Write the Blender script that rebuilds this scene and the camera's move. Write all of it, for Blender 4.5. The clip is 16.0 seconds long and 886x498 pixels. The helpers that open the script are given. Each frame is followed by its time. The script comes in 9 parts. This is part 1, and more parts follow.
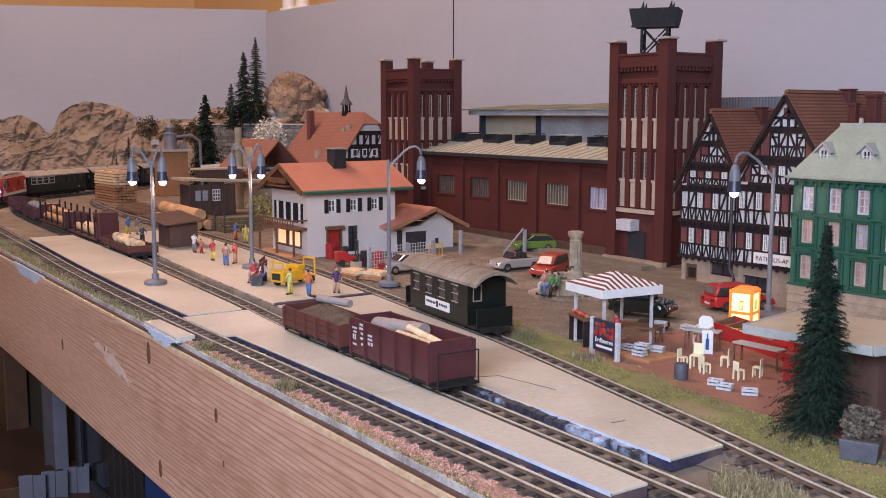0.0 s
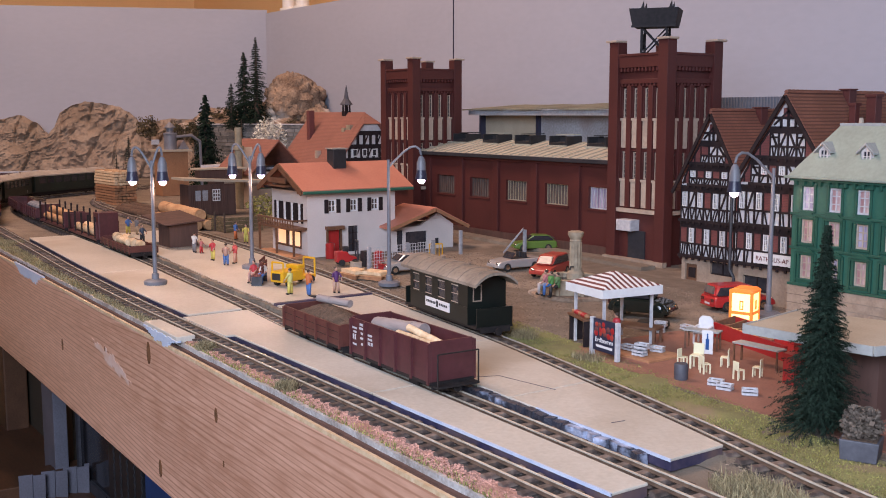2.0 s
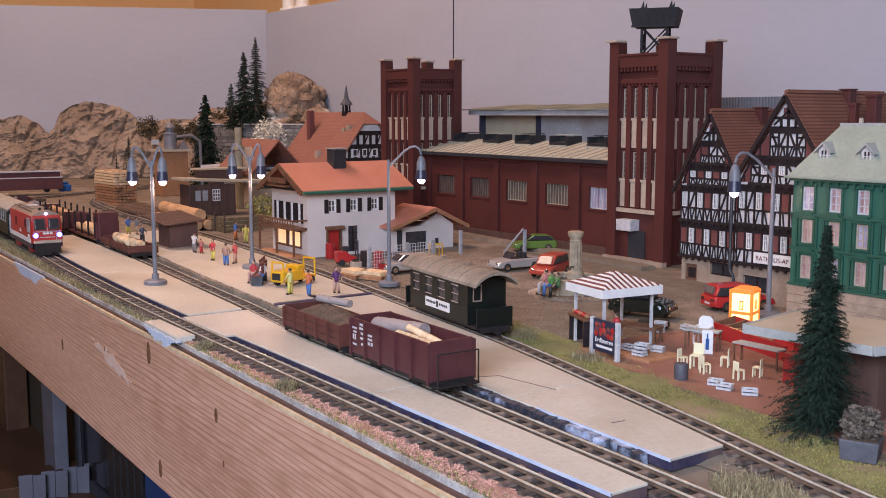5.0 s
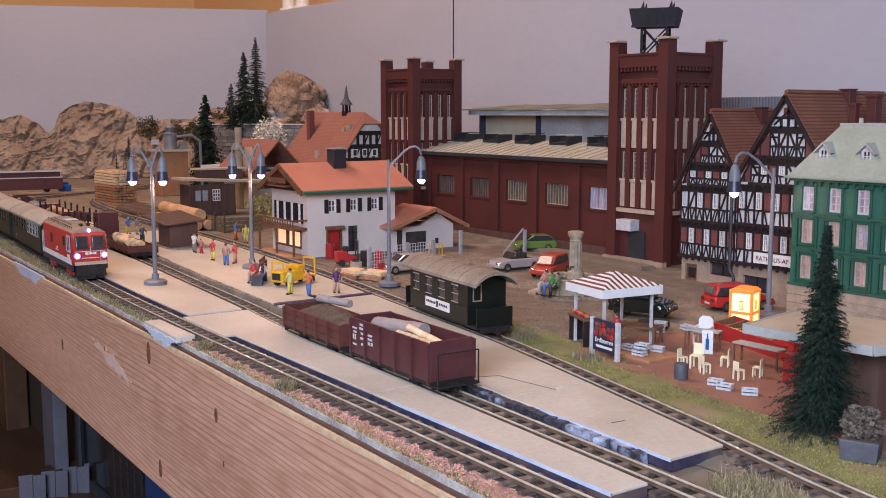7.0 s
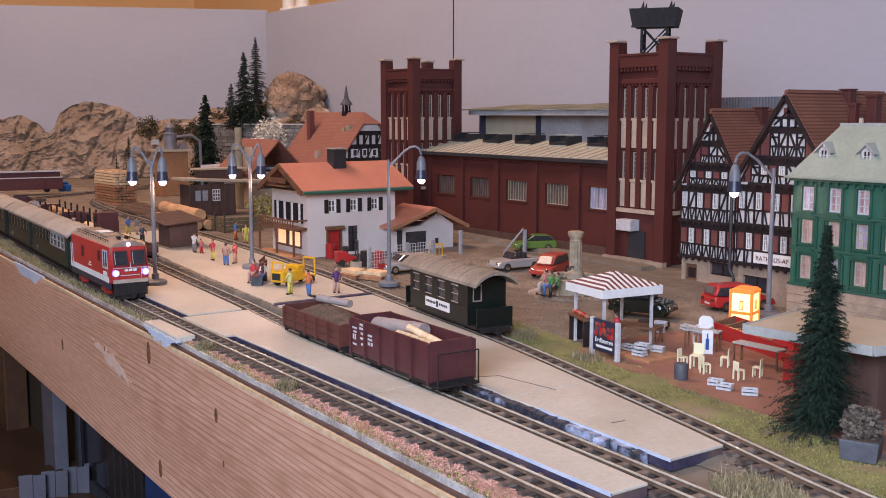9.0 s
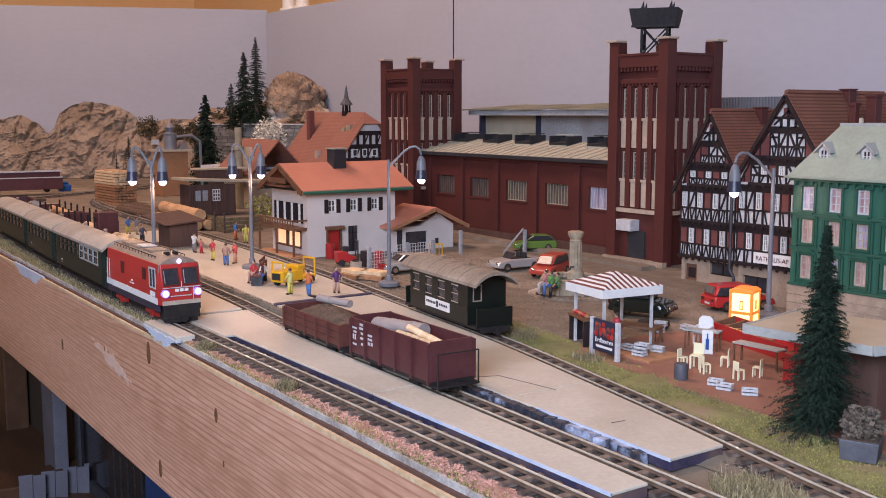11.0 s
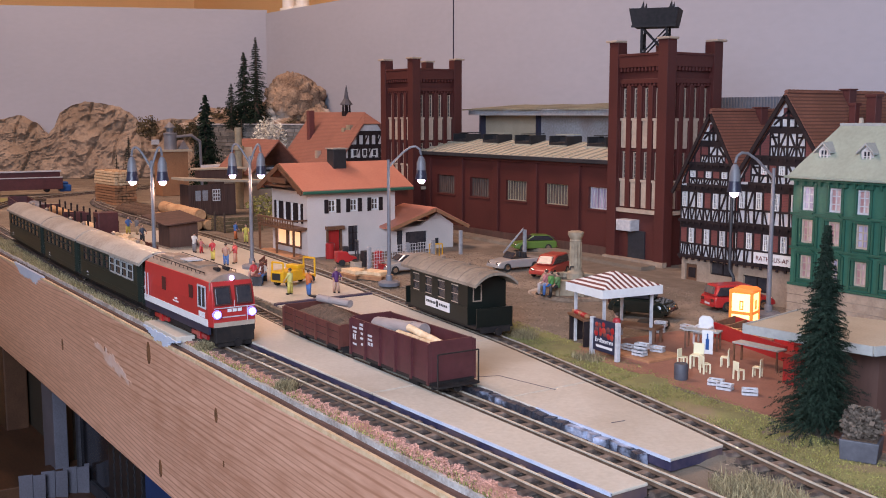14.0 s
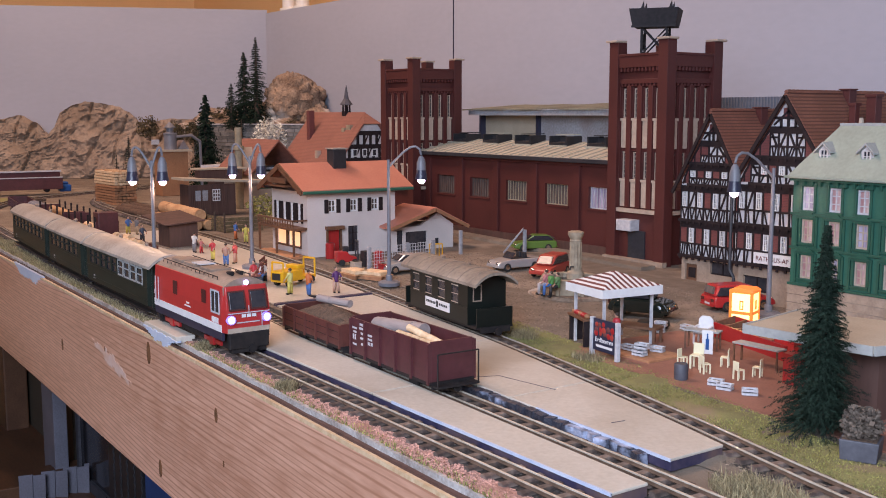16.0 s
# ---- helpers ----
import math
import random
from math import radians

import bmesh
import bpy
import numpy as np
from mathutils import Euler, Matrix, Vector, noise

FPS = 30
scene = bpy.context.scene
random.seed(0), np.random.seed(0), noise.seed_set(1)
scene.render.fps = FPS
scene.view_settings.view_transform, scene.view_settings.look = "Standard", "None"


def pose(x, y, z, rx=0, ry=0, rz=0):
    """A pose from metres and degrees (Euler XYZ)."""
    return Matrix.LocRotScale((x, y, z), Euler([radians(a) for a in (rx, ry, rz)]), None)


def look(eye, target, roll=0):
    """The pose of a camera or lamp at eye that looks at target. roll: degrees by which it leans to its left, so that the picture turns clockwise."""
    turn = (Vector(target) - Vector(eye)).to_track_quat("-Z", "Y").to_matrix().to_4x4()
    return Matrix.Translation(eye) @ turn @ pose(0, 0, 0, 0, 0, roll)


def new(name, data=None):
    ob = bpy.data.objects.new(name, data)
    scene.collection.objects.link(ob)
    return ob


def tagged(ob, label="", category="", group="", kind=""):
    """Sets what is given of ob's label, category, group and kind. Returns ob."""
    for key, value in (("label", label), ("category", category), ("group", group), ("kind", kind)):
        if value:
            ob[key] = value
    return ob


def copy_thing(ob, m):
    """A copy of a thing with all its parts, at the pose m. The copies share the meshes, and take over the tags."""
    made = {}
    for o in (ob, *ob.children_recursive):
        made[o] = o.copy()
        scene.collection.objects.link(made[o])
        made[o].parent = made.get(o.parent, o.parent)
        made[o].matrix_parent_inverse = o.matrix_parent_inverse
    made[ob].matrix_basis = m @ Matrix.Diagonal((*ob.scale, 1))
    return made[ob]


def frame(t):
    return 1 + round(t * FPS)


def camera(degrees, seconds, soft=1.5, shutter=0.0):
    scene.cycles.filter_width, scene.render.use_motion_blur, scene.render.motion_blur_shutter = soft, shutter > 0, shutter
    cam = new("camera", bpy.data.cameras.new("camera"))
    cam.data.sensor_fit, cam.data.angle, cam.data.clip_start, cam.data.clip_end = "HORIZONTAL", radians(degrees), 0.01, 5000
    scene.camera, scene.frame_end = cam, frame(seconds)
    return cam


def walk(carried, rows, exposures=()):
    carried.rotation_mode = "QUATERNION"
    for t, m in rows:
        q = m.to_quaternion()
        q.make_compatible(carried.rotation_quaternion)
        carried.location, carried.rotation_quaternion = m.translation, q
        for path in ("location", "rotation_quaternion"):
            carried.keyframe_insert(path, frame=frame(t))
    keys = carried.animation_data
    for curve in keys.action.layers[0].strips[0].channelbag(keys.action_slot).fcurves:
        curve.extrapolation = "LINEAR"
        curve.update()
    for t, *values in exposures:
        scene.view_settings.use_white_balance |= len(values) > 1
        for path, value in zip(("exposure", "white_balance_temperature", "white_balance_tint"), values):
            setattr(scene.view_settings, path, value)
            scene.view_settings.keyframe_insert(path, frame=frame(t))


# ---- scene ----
# camera: it stands still beside the layout; the world's x runs along the table's edge, y across it (built in centimetres)
cam = camera(45.94, 16.0, soft=1.0)
STAND = pose(0, 0, 0.132, 82.67, 0, 54.8)
walk(cam, [(0.0, STAND), (16.0, STAND)], exposures=[(0.0, 0.0), (16.0, 0.0)])

# ---- light: a dim room, daylight from a window, a warm ceiling lamp
world = bpy.data.worlds.new("room_world")
scene.world = world
world.use_nodes = True
world.node_tree.nodes["Background"].inputs[0].default_value = (0.55, 0.6, 0.75, 1)
world.node_tree.nodes["Background"].inputs[1].default_value = 0.02


def area(name, eye, target, w, h, power, colour):
    d = bpy.data.lights.new(name, "AREA")
    d.shape, d.size, d.size_y, d.energy, d.color = "RECTANGLE", w, h, power, colour
    ob = new(name, d)
    ob.matrix_world = look(eye, target)
    return ob


area("window_light", (0.26, -0.5, 0.5), (-0.4, 0.26, -0.05), 0.8, 0.6, 25.5, (0.67, 0.77, 1.0))
area("ceiling_lamp_light", (-1.45, 0.0, 1.4), (-1.45, 0.72, 0.1), 0.8, 0.5, 25, (1.0, 0.67, 0.54))


# ---- materials
def mat(name, base, alt=None, rough=0.7, metal=0.0, big=20.0, fine=400.0, mix=0.5, bump=0.15, dist=0.0004, stain=None, stain_at=0.62,
        emit=None, power=0.0, stretch=(1, 1, 1), island=0.0, objvar=0.0, spec=0.5, coat=0.0):
    m = bpy.data.materials.new(name)
    m.use_nodes = True
    nt = m.node_tree
    n, ln = nt.nodes, nt.links
    p = n["Principled BSDF"]
    p.inputs["Roughness"].default_value, p.inputs["Metallic"].default_value = rough, metal
    p.inputs["Specular IOR Level"].default_value, p.inputs["Coat Weight"].default_value = spec, coat
    alt = alt or tuple(c * 0.72 for c in base)
    tc, mp = n.new("ShaderNodeTexCoord"), n.new("ShaderNodeMapping")
    mp.inputs["Scale"].default_value = stretch
    ln.new(tc.outputs["Object"], mp.inputs["Vector"])
    a, b = n.new("ShaderNodeTexNoise"), n.new("ShaderNodeTexNoise")
    for t, s, d in ((a, big, 5), (b, fine, 3)):
        t.inputs["Scale"].default_value, t.inputs["Detail"].default_value = s, d
        ln.new(mp.outputs["Vector"], t.inputs["Vector"])
    add = n.new("ShaderNodeMath")
    add.operation = "MULTIPLY_ADD"
    add.inputs[1].default_value = 0.6
    half = n.new("ShaderNodeMath")
    half.operation = "MULTIPLY"
    half.inputs[1].default_value = 0.4
    ln.new(b.outputs["Fac"], half.inputs[0])
    ln.new(a.outputs["Fac"], add.inputs[0])
    ln.new(half.outputs[0], add.inputs[2])
    ramp = n.new("ShaderNodeMapRange")
    ramp.inputs[1].default_value, ramp.inputs[2].default_value = 0.38, 0.62
    ramp.inputs[4].default_value = mix * 2
    ln.new(add.outputs[0], ramp.inputs[0])
    mx = n.new("ShaderNodeMix")
    mx.data_type = "RGBA"
    mx.inputs[6].default_value, mx.inputs[7].default_value = (*base, 1), (*alt, 1)
    ln.new(ramp.outputs[0], mx.inputs[0])
    col = mx.outputs[2]
    if stain:
        st, sr, sm = n.new("ShaderNodeTexNoise"), n.new("ShaderNodeMapRange"), n.new("ShaderNodeMix")
        st.inputs["Scale"].default_value, st.inputs["Detail"].default_value = big * 0.45, 8
        st.noise_dimensions = "4D"
        st.inputs["W"].default_value = 3.7
        ln.new(mp.outputs["Vector"], st.inputs["Vector"])
        sr.inputs[1].default_value, sr.inputs[2].default_value = stain_at - 0.06, stain_at + 0.06
        ln.new(st.outputs["Fac"], sr.inputs[0])
        sm.data_type = "RGBA"
        sm.inputs[7].default_value = (*stain, 1)
        ln.new(sr.outputs[0], sm.inputs[0])
        ln.new(col, sm.inputs[6])
        col = sm.outputs[2]
    for amount, node, sock in ((island, "ShaderNodeNewGeometry", "Random Per Island"), (objvar, "ShaderNodeObjectInfo", "Random")):
        if amount:
            g, hs, mr = n.new(node), n.new("ShaderNodeHueSaturation"), n.new("ShaderNodeMapRange")
            mr.inputs[3].default_value, mr.inputs[4].default_value = 1 - amount, 1 + amount
            ln.new(g.outputs[sock], mr.inputs[0])
            ln.new(mr.outputs[0], hs.inputs["Value"])
            ln.new(col, hs.inputs["Color"])
            col = hs.outputs["Color"]
    ln.new(col, p.inputs["Base Color"])
    if bump:
        bp = n.new("ShaderNodeBump")
        bp.inputs["Strength"].default_value, bp.inputs["Distance"].default_value = bump, dist
        ln.new(add.outputs[0], bp.inputs["Height"])
        ln.new(bp.outputs[0], p.inputs["Normal"])
    if emit:
        p.inputs["Emission Color"].default_value, p.inputs["Emission Strength"].default_value = (*emit, 1), power
    return m


def glass(name, tint=(0.9, 0.95, 1.0), dark=0.0):
    m = bpy.data.materials.new(name)
    m.use_nodes = True
    p = m.node_tree.nodes["Principled BSDF"]
    p.inputs["Base Color"].default_value = (*tint, 1)
    p.inputs["Roughness"].default_value = 0.06
    p.inputs["Transmission Weight"].default_value = 1.0 - dark
    p.inputs["IOR"].default_value = 1.2
    return m


def wood_mat(name, base, dark, rings=60.0, rough=0.55, along=0):
    m = mat(name, base, dark, rough=rough, big=12, fine=300, mix=0.35, bump=0.1, stretch=(0.15, 1, 1) if along == 0 else (1, 0.15, 1))
    nt = m.node_tree
    n, ln = nt.nodes, nt.links
    p = n["Principled BSDF"]
    old = p.inputs["Base Color"].links[0].from_socket
    w, mp, tc = n.new("ShaderNodeTexWave"), n.new("ShaderNodeMapping"), n.new("ShaderNodeTexCoord")
    w.wave_type, w.bands_direction = "BANDS", "Z"
    w.inputs["Scale"].default_value, w.inputs["Distortion"].default_value = rings, 44.0
    w.inputs["Detail"].default_value, w.inputs["Detail Scale"].default_value = 3.0, 0.14
    mp.inputs["Scale"].default_value = (0.09, 0.5, 1)
    ln.new(tc.outputs["Object"], mp.inputs["Vector"])
    ln.new(mp.outputs["Vector"], w.inputs["Vector"])
    mx = n.new("ShaderNodeMix")
    mx.data_type = "RGBA"
    mx.inputs[7].default_value = (*dark, 1)
    mr = n.new("ShaderNodeMapRange")
    mr.inputs[1].default_value, mr.inputs[2].default_value, mr.inputs[4].default_value = 0.72, 1.0, 0.75
    ln.new(w.outputs["Fac"], mr.inputs[0])
    ln.new(mr.outputs[0], mx.inputs[0])
    ln.new(old, mx.inputs[6])
    ln.new(mx.outputs[2], p.inputs["Base Color"])
    return m


def striped(name, base, line, scale, axis="Z", width=0.5, rough=0.7, bump=0.4, soft=0.06, noise_mix=0.3):
    """courses of tiles or boards: a regular line every 1/scale metres with a little relief"""
    m = mat(name, base, tuple(c * 0.7 for c in base), rough=rough, big=45, fine=900, mix=noise_mix, bump=0)
    nt = m.node_tree
    n, ln = nt.nodes, nt.links
    p = n["Principled BSDF"]
    old = p.inputs["Base Color"].links[0].from_socket
    tc, sp, mu, fr = n.new("ShaderNodeTexCoord"), n.new("ShaderNodeSeparateXYZ"), n.new("ShaderNodeMath"), n.new("ShaderNodeMath")
    mu.operation, fr.operation = "MULTIPLY", "FRACT"
    mu.inputs[1].default_value = scale
    ln.new(tc.outputs["Object"], sp.inputs[0])
    ln.new(sp.outputs[axis], mu.inputs[0])
    ln.new(mu.outputs[0], fr.inputs[0])
    mr = n.new("ShaderNodeMapRange")
    mr.inputs[1].default_value, mr.inputs[2].default_value = width - soft, width + soft
    ln.new(fr.outputs[0], mr.inputs[0])
    mx = n.new("ShaderNodeMix")
    mx.data_type = "RGBA"
    mx.inputs[7].default_value = (*line, 1)
    ln.new(mr.outputs[0], mx.inputs[0])
    ln.new(old, mx.inputs[6])
    ln.new(mx.outputs[2], p.inputs["Base Color"])
    bp = n.new("ShaderNodeBump")
    bp.inputs["Strength"].default_value, bp.inputs["Distance"].default_value = bump, 0.0006
    bp.invert = True
    ln.new(mr.outputs[0], bp.inputs["Height"])
    ln.new(bp.outputs[0], p.inputs["Normal"])
    return m


M = {
    "backdrop": mat("grey_lilac_paint", (0.405, 0.42, 0.49), (0.37, 0.385, 0.45), rough=0.75, big=3, fine=60, mix=0.4, bump=0.05, dist=0.002, stretch=(1, 1, 2.5)),
    "yellow_wall": mat("warm_plaster", (0.90, 0.62, 0.32), (0.84, 0.55, 0.27), rough=0.8, big=6, fine=200),
    "white_pipe": mat("white_pipe_paint", (0.82, 0.8, 0.76), (0.75, 0.72, 0.66), rough=0.35),
    "fascia": wood_mat("pine_board", (0.72, 0.42, 0.30), (0.33, 0.15, 0.085), rings=105, rough=0.28),
    "smear": mat("thin_white_smear", (0.62, 0.46, 0.40), (0.60, 0.38, 0.28), rough=0.5, big=60, fine=300),
    "knot": mat("pine_knot", (0.2, 0.09, 0.04), (0.1, 0.045, 0.02), rough=0.6, big=200),
    "edge": mat("grey_edge_plaster", (0.24, 0.20, 0.175), (0.50, 0.47, 0.45), rough=0.7, big=60, fine=600, mix=0.5, bump=0.5, dist=0.001),
    # paint smears on the fascia; on the platforms a painted-in window reflection
    "bluepaint_sheen": mat("pale_blue_paint_smear", (0.42, 0.48, 0.62), (0.55, 0.58, 0.66), rough=0.5, big=50, fine=300),
    "soil": mat("grey_brown_scatter", (0.23, 0.18, 0.135), (0.15, 0.115, 0.085), rough=0.95, big=40, fine=1500, bump=0.9, dist=0.001, stain=(0.30, 0.25, 0.19)),
    "asphalt": mat("brown_grey_street", (0.215, 0.165, 0.125), (0.13, 0.098, 0.072), rough=0.9, big=55, fine=700, bump=1.0, dist=0.001, stain=(0.27, 0.21, 0.16), stain_at=0.58),
    "ballast": mat("brown_ballast", (0.06, 0.047, 0.04), (0.022, 0.017, 0.015), rough=0.95, big=350, fine=1400, bump=1.0, dist=0.0015, stain=(0.12, 0.095, 0.08)),
    "pinkballast": mat("reddish_ballast", (0.46, 0.25, 0.19), (0.28, 0.15, 0.115), rough=0.95, big=380, fine=1300, bump=1.0, dist=0.0015),
    "pebble": mat("ballast_stones", (0.50, 0.27, 0.21), (0.33, 0.175, 0.135), rough=0.9, big=300, island=0.45),
    "greypebble": mat("grey_stones", (0.11, 0.09, 0.075), (0.06, 0.048, 0.04), rough=0.9, big=300, island=0.45),
    "grit": mat("brown_grit", (0.25, 0.19, 0.14), (0.13, 0.10, 0.075), rough=0.95, big=300, island=0.5),
    "grass": mat("grass_scatter", (0.25, 0.235, 0.085), (0.17, 0.15, 0.065), rough=0.95, big=70, fine=1500, bump=0.8, dist=0.0015, stain=(0.28, 0.2, 0.12)),
    "blade": mat("grass_fibres", (0.30, 0.27, 0.08), (0.2, 0.19, 0.06), rough=0.9, island=0.5, bump=0),
    "dryblade": mat("dry_grass_fibres", (0.36, 0.30, 0.17), (0.22, 0.17, 0.09), rough=0.9, island=0.5, bump=0),
    "platform": mat("pale_platform_card", (0.58, 0.53, 0.46), (0.47, 0.42, 0.35), rough=0.42, big=16, fine=500, bump=0.2, stain=(0.36, 0.30, 0.23), stain_at=0.63),
    "platedge": mat("dark_platform_edge", (0.028, 0.026, 0.06), (0.07, 0.055, 0.09), rough=0.4, big=60, stain=(0.16, 0.10, 0.08)),
    "stonestrip": mat("dark_crumbled_stone", (0.06, 0.06, 0.075), (0.025, 0.025, 0.04), rough=0.5, big=160, fine=800, bump=1, dist=0.002, stain=(0.45, 0.50, 0.66), stain_at=0.56),
    "railside": mat("rusty_rail_side", (0.16, 0.10, 0.065), (0.09, 0.055, 0.036), rough=0.7, big=150),
    "rail": mat("worn_rail_metal", (0.80, 0.74, 0.62), (0.6, 0.5, 0.38), rough=0.25, metal=0.35, big=60, bump=0.1),
    "sleeper": mat("brown_sleeper", (0.17, 0.125, 0.10), (0.075, 0.05, 0.042), rough=0.8, big=200, objvar=0.4, island=0.3, bump=0.3),
    "brickred": mat("factory_brick_plastic", (0.088, 0.02, 0.017), (0.064, 0.0145, 0.0125), rough=0.55, big=25, fine=700, bump=0.15),
    "cream": mat("cream_plastic", (0.46, 0.37, 0.29), (0.36, 0.28, 0.22), rough=0.6, big=80),
    "greywall": mat("pale_grey_card", (0.36, 0.37, 0.40), (0.24, 0.23, 0.24), rough=0.8, big=22, stain=(0.2, 0.15, 0.14)),
    "paleroof": mat("grey_green_roofing", (0.42, 0.41, 0.33), (0.30, 0.29, 0.23), rough=0.8, big=30, fine=400),
    "mossroof": mat("mossy_roof_felt", (0.22, 0.22, 0.165), (0.13, 0.125, 0.095), rough=0.9, big=40, fine=400),
    "metalroof": striped("weathered_sheet_roof", (0.50, 0.44, 0.34), (0.27, 0.22, 0.17), 95, "X", 0.88, bump=0.5),
    "black": mat("black_plastic", (0.018, 0.018, 0.02), (0.03, 0.03, 0.034), rough=0.4, big=80),
    "darkiron": mat("dark_iron", (0.05, 0.05, 0.058), (0.03, 0.03, 0.034), rough=0.5, metal=0.3),
    "lampblack": mat("matt_black_iron", (0.02, 0.018, 0.02), (0.035, 0.03, 0.032), rough=0.7, spec=0.2),
    "darkglass": mat("dark_window", (0.02, 0.022, 0.03), (0.05, 0.045, 0.05), rough=0.12, big=60, bump=0),
    "curtain": mat("curtained_window", (0.33, 0.17, 0.17), (0.55, 0.42, 0.4), rough=0.3, big=400, stretch=(1, 1, 0.1), bump=0),
    "lilacglass": mat("curtained_window_pale", (0.45, 0.4, 0.5), (0.2, 0.15, 0.22), rough=0.3, big=350, stretch=(1, 1, 0.1), bump=0),
    "greyglass": mat("dim_factory_pane", (0.07, 0.055, 0.05), (0.15, 0.12, 0.105), rough=0.25, big=120, stretch=(1, 1, 0.2), bump=0),
    "white": mat("white_paint", (0.74, 0.73, 0.72), (0.66, 0.64, 0.64), rough=0.55, big=40, bump=0.1),
    "plaster": mat("white_plaster", (0.62, 0.555, 0.53), (0.54, 0.48, 0.455), rough=0.8, big=30, fine=900, bump=0.25, stain=(0.58, 0.52, 0.5)),
    "salmon": mat("salmon_roof", (0.52, 0.20, 0.135), (0.46, 0.165, 0.11), rough=0.55, big=25, fine=500, bump=0.15),
    "tile": striped("brown_red_tile_courses", (0.25, 0.095, 0.062), (0.11, 0.04, 0.028), 430, "Z", 0.66, bump=0.7, noise_mix=0.65),
    "oldtile": striped("old_red_tile_courses", (0.30, 0.125, 0.09), (0.2, 0.08, 0.058), 500, "Z", 0.75, bump=0.5),
    "infill": mat("aged_white_infill", (0.60, 0.57, 0.57), (0.52, 0.48, 0.49), rough=0.7, big=60, bump=0.15),
    "timber": mat("dark_timber", (0.026, 0.017, 0.018), (0.015, 0.01, 0.011), rough=0.7, big=100, spec=0.25),
    "brownwood": mat("brown_stained_wood", (0.17, 0.078, 0.04), (0.10, 0.045, 0.025), rough=0.6, big=90, stretch=(0.3, 1, 1)),
    "shedwood": mat("dark_red_brown_boards", (0.10, 0.05, 0.038), (0.065, 0.032, 0.025), rough=0.7, big=120, stretch=(1, 1, 0.15)),
    "ochre": mat("ochre_board", (0.36, 0.175, 0.085), (0.27, 0.125, 0.06), rough=0.7, big=40),
    "brickinfill": striped("red_brick_infill", (0.17, 0.05, 0.045), (0.09, 0.03, 0.03), 900, "Z", 0.8, bump=0.3),
    "sandstone": mat("sandstone_base", (0.36, 0.27, 0.20), (0.26, 0.19, 0.14), rough=0.8, big=120, fine=600, bump=0.4),
    "green": mat("green_facade_plastic", (0.028, 0.115, 0.078), (0.022, 0.095, 0.064), rough=0.5, big=40, bump=0.1),
    "greentrim": mat("dark_green_plastic", (0.018, 0.085, 0.058), (0.014, 0.07, 0.046), rough=0.5, big=60),
    "mintroof": mat("pale_green_roof", (0.27, 0.315, 0.26), (0.215, 0.25, 0.205), rough=0.6, big=40, bump=0.1),
    "red": mat("red_paint", (0.42, 0.024, 0.026), (0.34, 0.02, 0.02), rough=0.3, big=40, bump=0.03, coat=0.2),
    "locored": mat("loco_red_paint", (0.46, 0.035, 0.032), (0.40, 0.03, 0.027), rough=0.38, big=30, bump=0.03),
    "locoroof": mat("weathered_loco_roof", (0.30, 0.215, 0.165), (0.2, 0.145, 0.11), rough=0.55, big=60),
    "coach": mat("dark_green_coach_paint", (0.022, 0.03, 0.023), (0.015, 0.02, 0.016), rough=0.4, big=40, bump=0.04, spec=0.3),
    "coachroof": mat("grey_coach_roof", (0.40, 0.36, 0.315), (0.26, 0.22, 0.185), rough=0.45, big=35),
    "dustroof": mat("dusty_coach_roof", (0.27, 0.215, 0.165), (0.16, 0.125, 0.10), rough=0.6, big=45, stain=(0.36, 0.30, 0.24)),
    "blackgreen": mat("black_green_coach_paint", (0.009, 0.012, 0.01), (0.006, 0.008, 0.007), rough=0.35, big=60, bump=0.04, spec=0.3),
    "chassis": mat("black_chassis", (0.014, 0.012, 0.013), (0.028, 0.022, 0.02), rough=0.65, big=150, spec=0.25),
    "wagonbrown": mat("red_brown_wagon_plastic", (0.095, 0.026, 0.03), (0.065, 0.018, 0.02), rough=0.45, big=70, bump=0.1),
    "wagonrust": mat("rusty_wagon_plastic", (0.12, 0.034, 0.026), (0.08, 0.024, 0.018), rough=0.55, big=70, bump=0.1),
    "coal": mat("brown_coal_load", (0.14, 0.085, 0.055), (0.07, 0.045, 0.03), rough=0.9, big=300, fine=1200, bump=1, dist=0.0015),
    "greylog": mat("grey_log", (0.36, 0.30, 0.28), (0.25, 0.2, 0.19), rough=0.8, big=150, stretch=(0.2, 1, 1)),
    "logwood": mat("pale_log_wood", (0.55, 0.33, 0.17), (0.40, 0.21, 0.10), rough=0.75, big=150, objvar=0.2, bump=0.4, stretch=(0.3, 1, 1)),
    "cutwood": mat("split_firewood", (0.72, 0.55, 0.36), (0.55, 0.36, 0.2), rough=0.7, big=150, objvar=0.15),
    "darklog": mat("dark_bark_log", (0.14, 0.08, 0.05), (0.08, 0.045, 0.03), rough=0.85, big=160, bump=0.6, objvar=0.3),
    "plank": mat("sawn_planks", (0.40, 0.20, 0.10), (0.28, 0.13, 0.065), rough=0.75, big=120, objvar=0.25),
    "lampgrey": mat("lamp_grey_metal", (0.18, 0.18, 0.205), (0.14, 0.14, 0.16), rough=0.45, big=80, bump=0.03),
    "lampdark": mat("lamp_dark_shade", (0.022, 0.022, 0.045), (0.035, 0.035, 0.06), rough=0.35, big=80, bump=0),
    "bulb": mat("lit_lamp_bulb", (1, 0.9, 0.95), rough=0.4, bump=0, emit=(0.9, 0.66, 1.0), power=6),
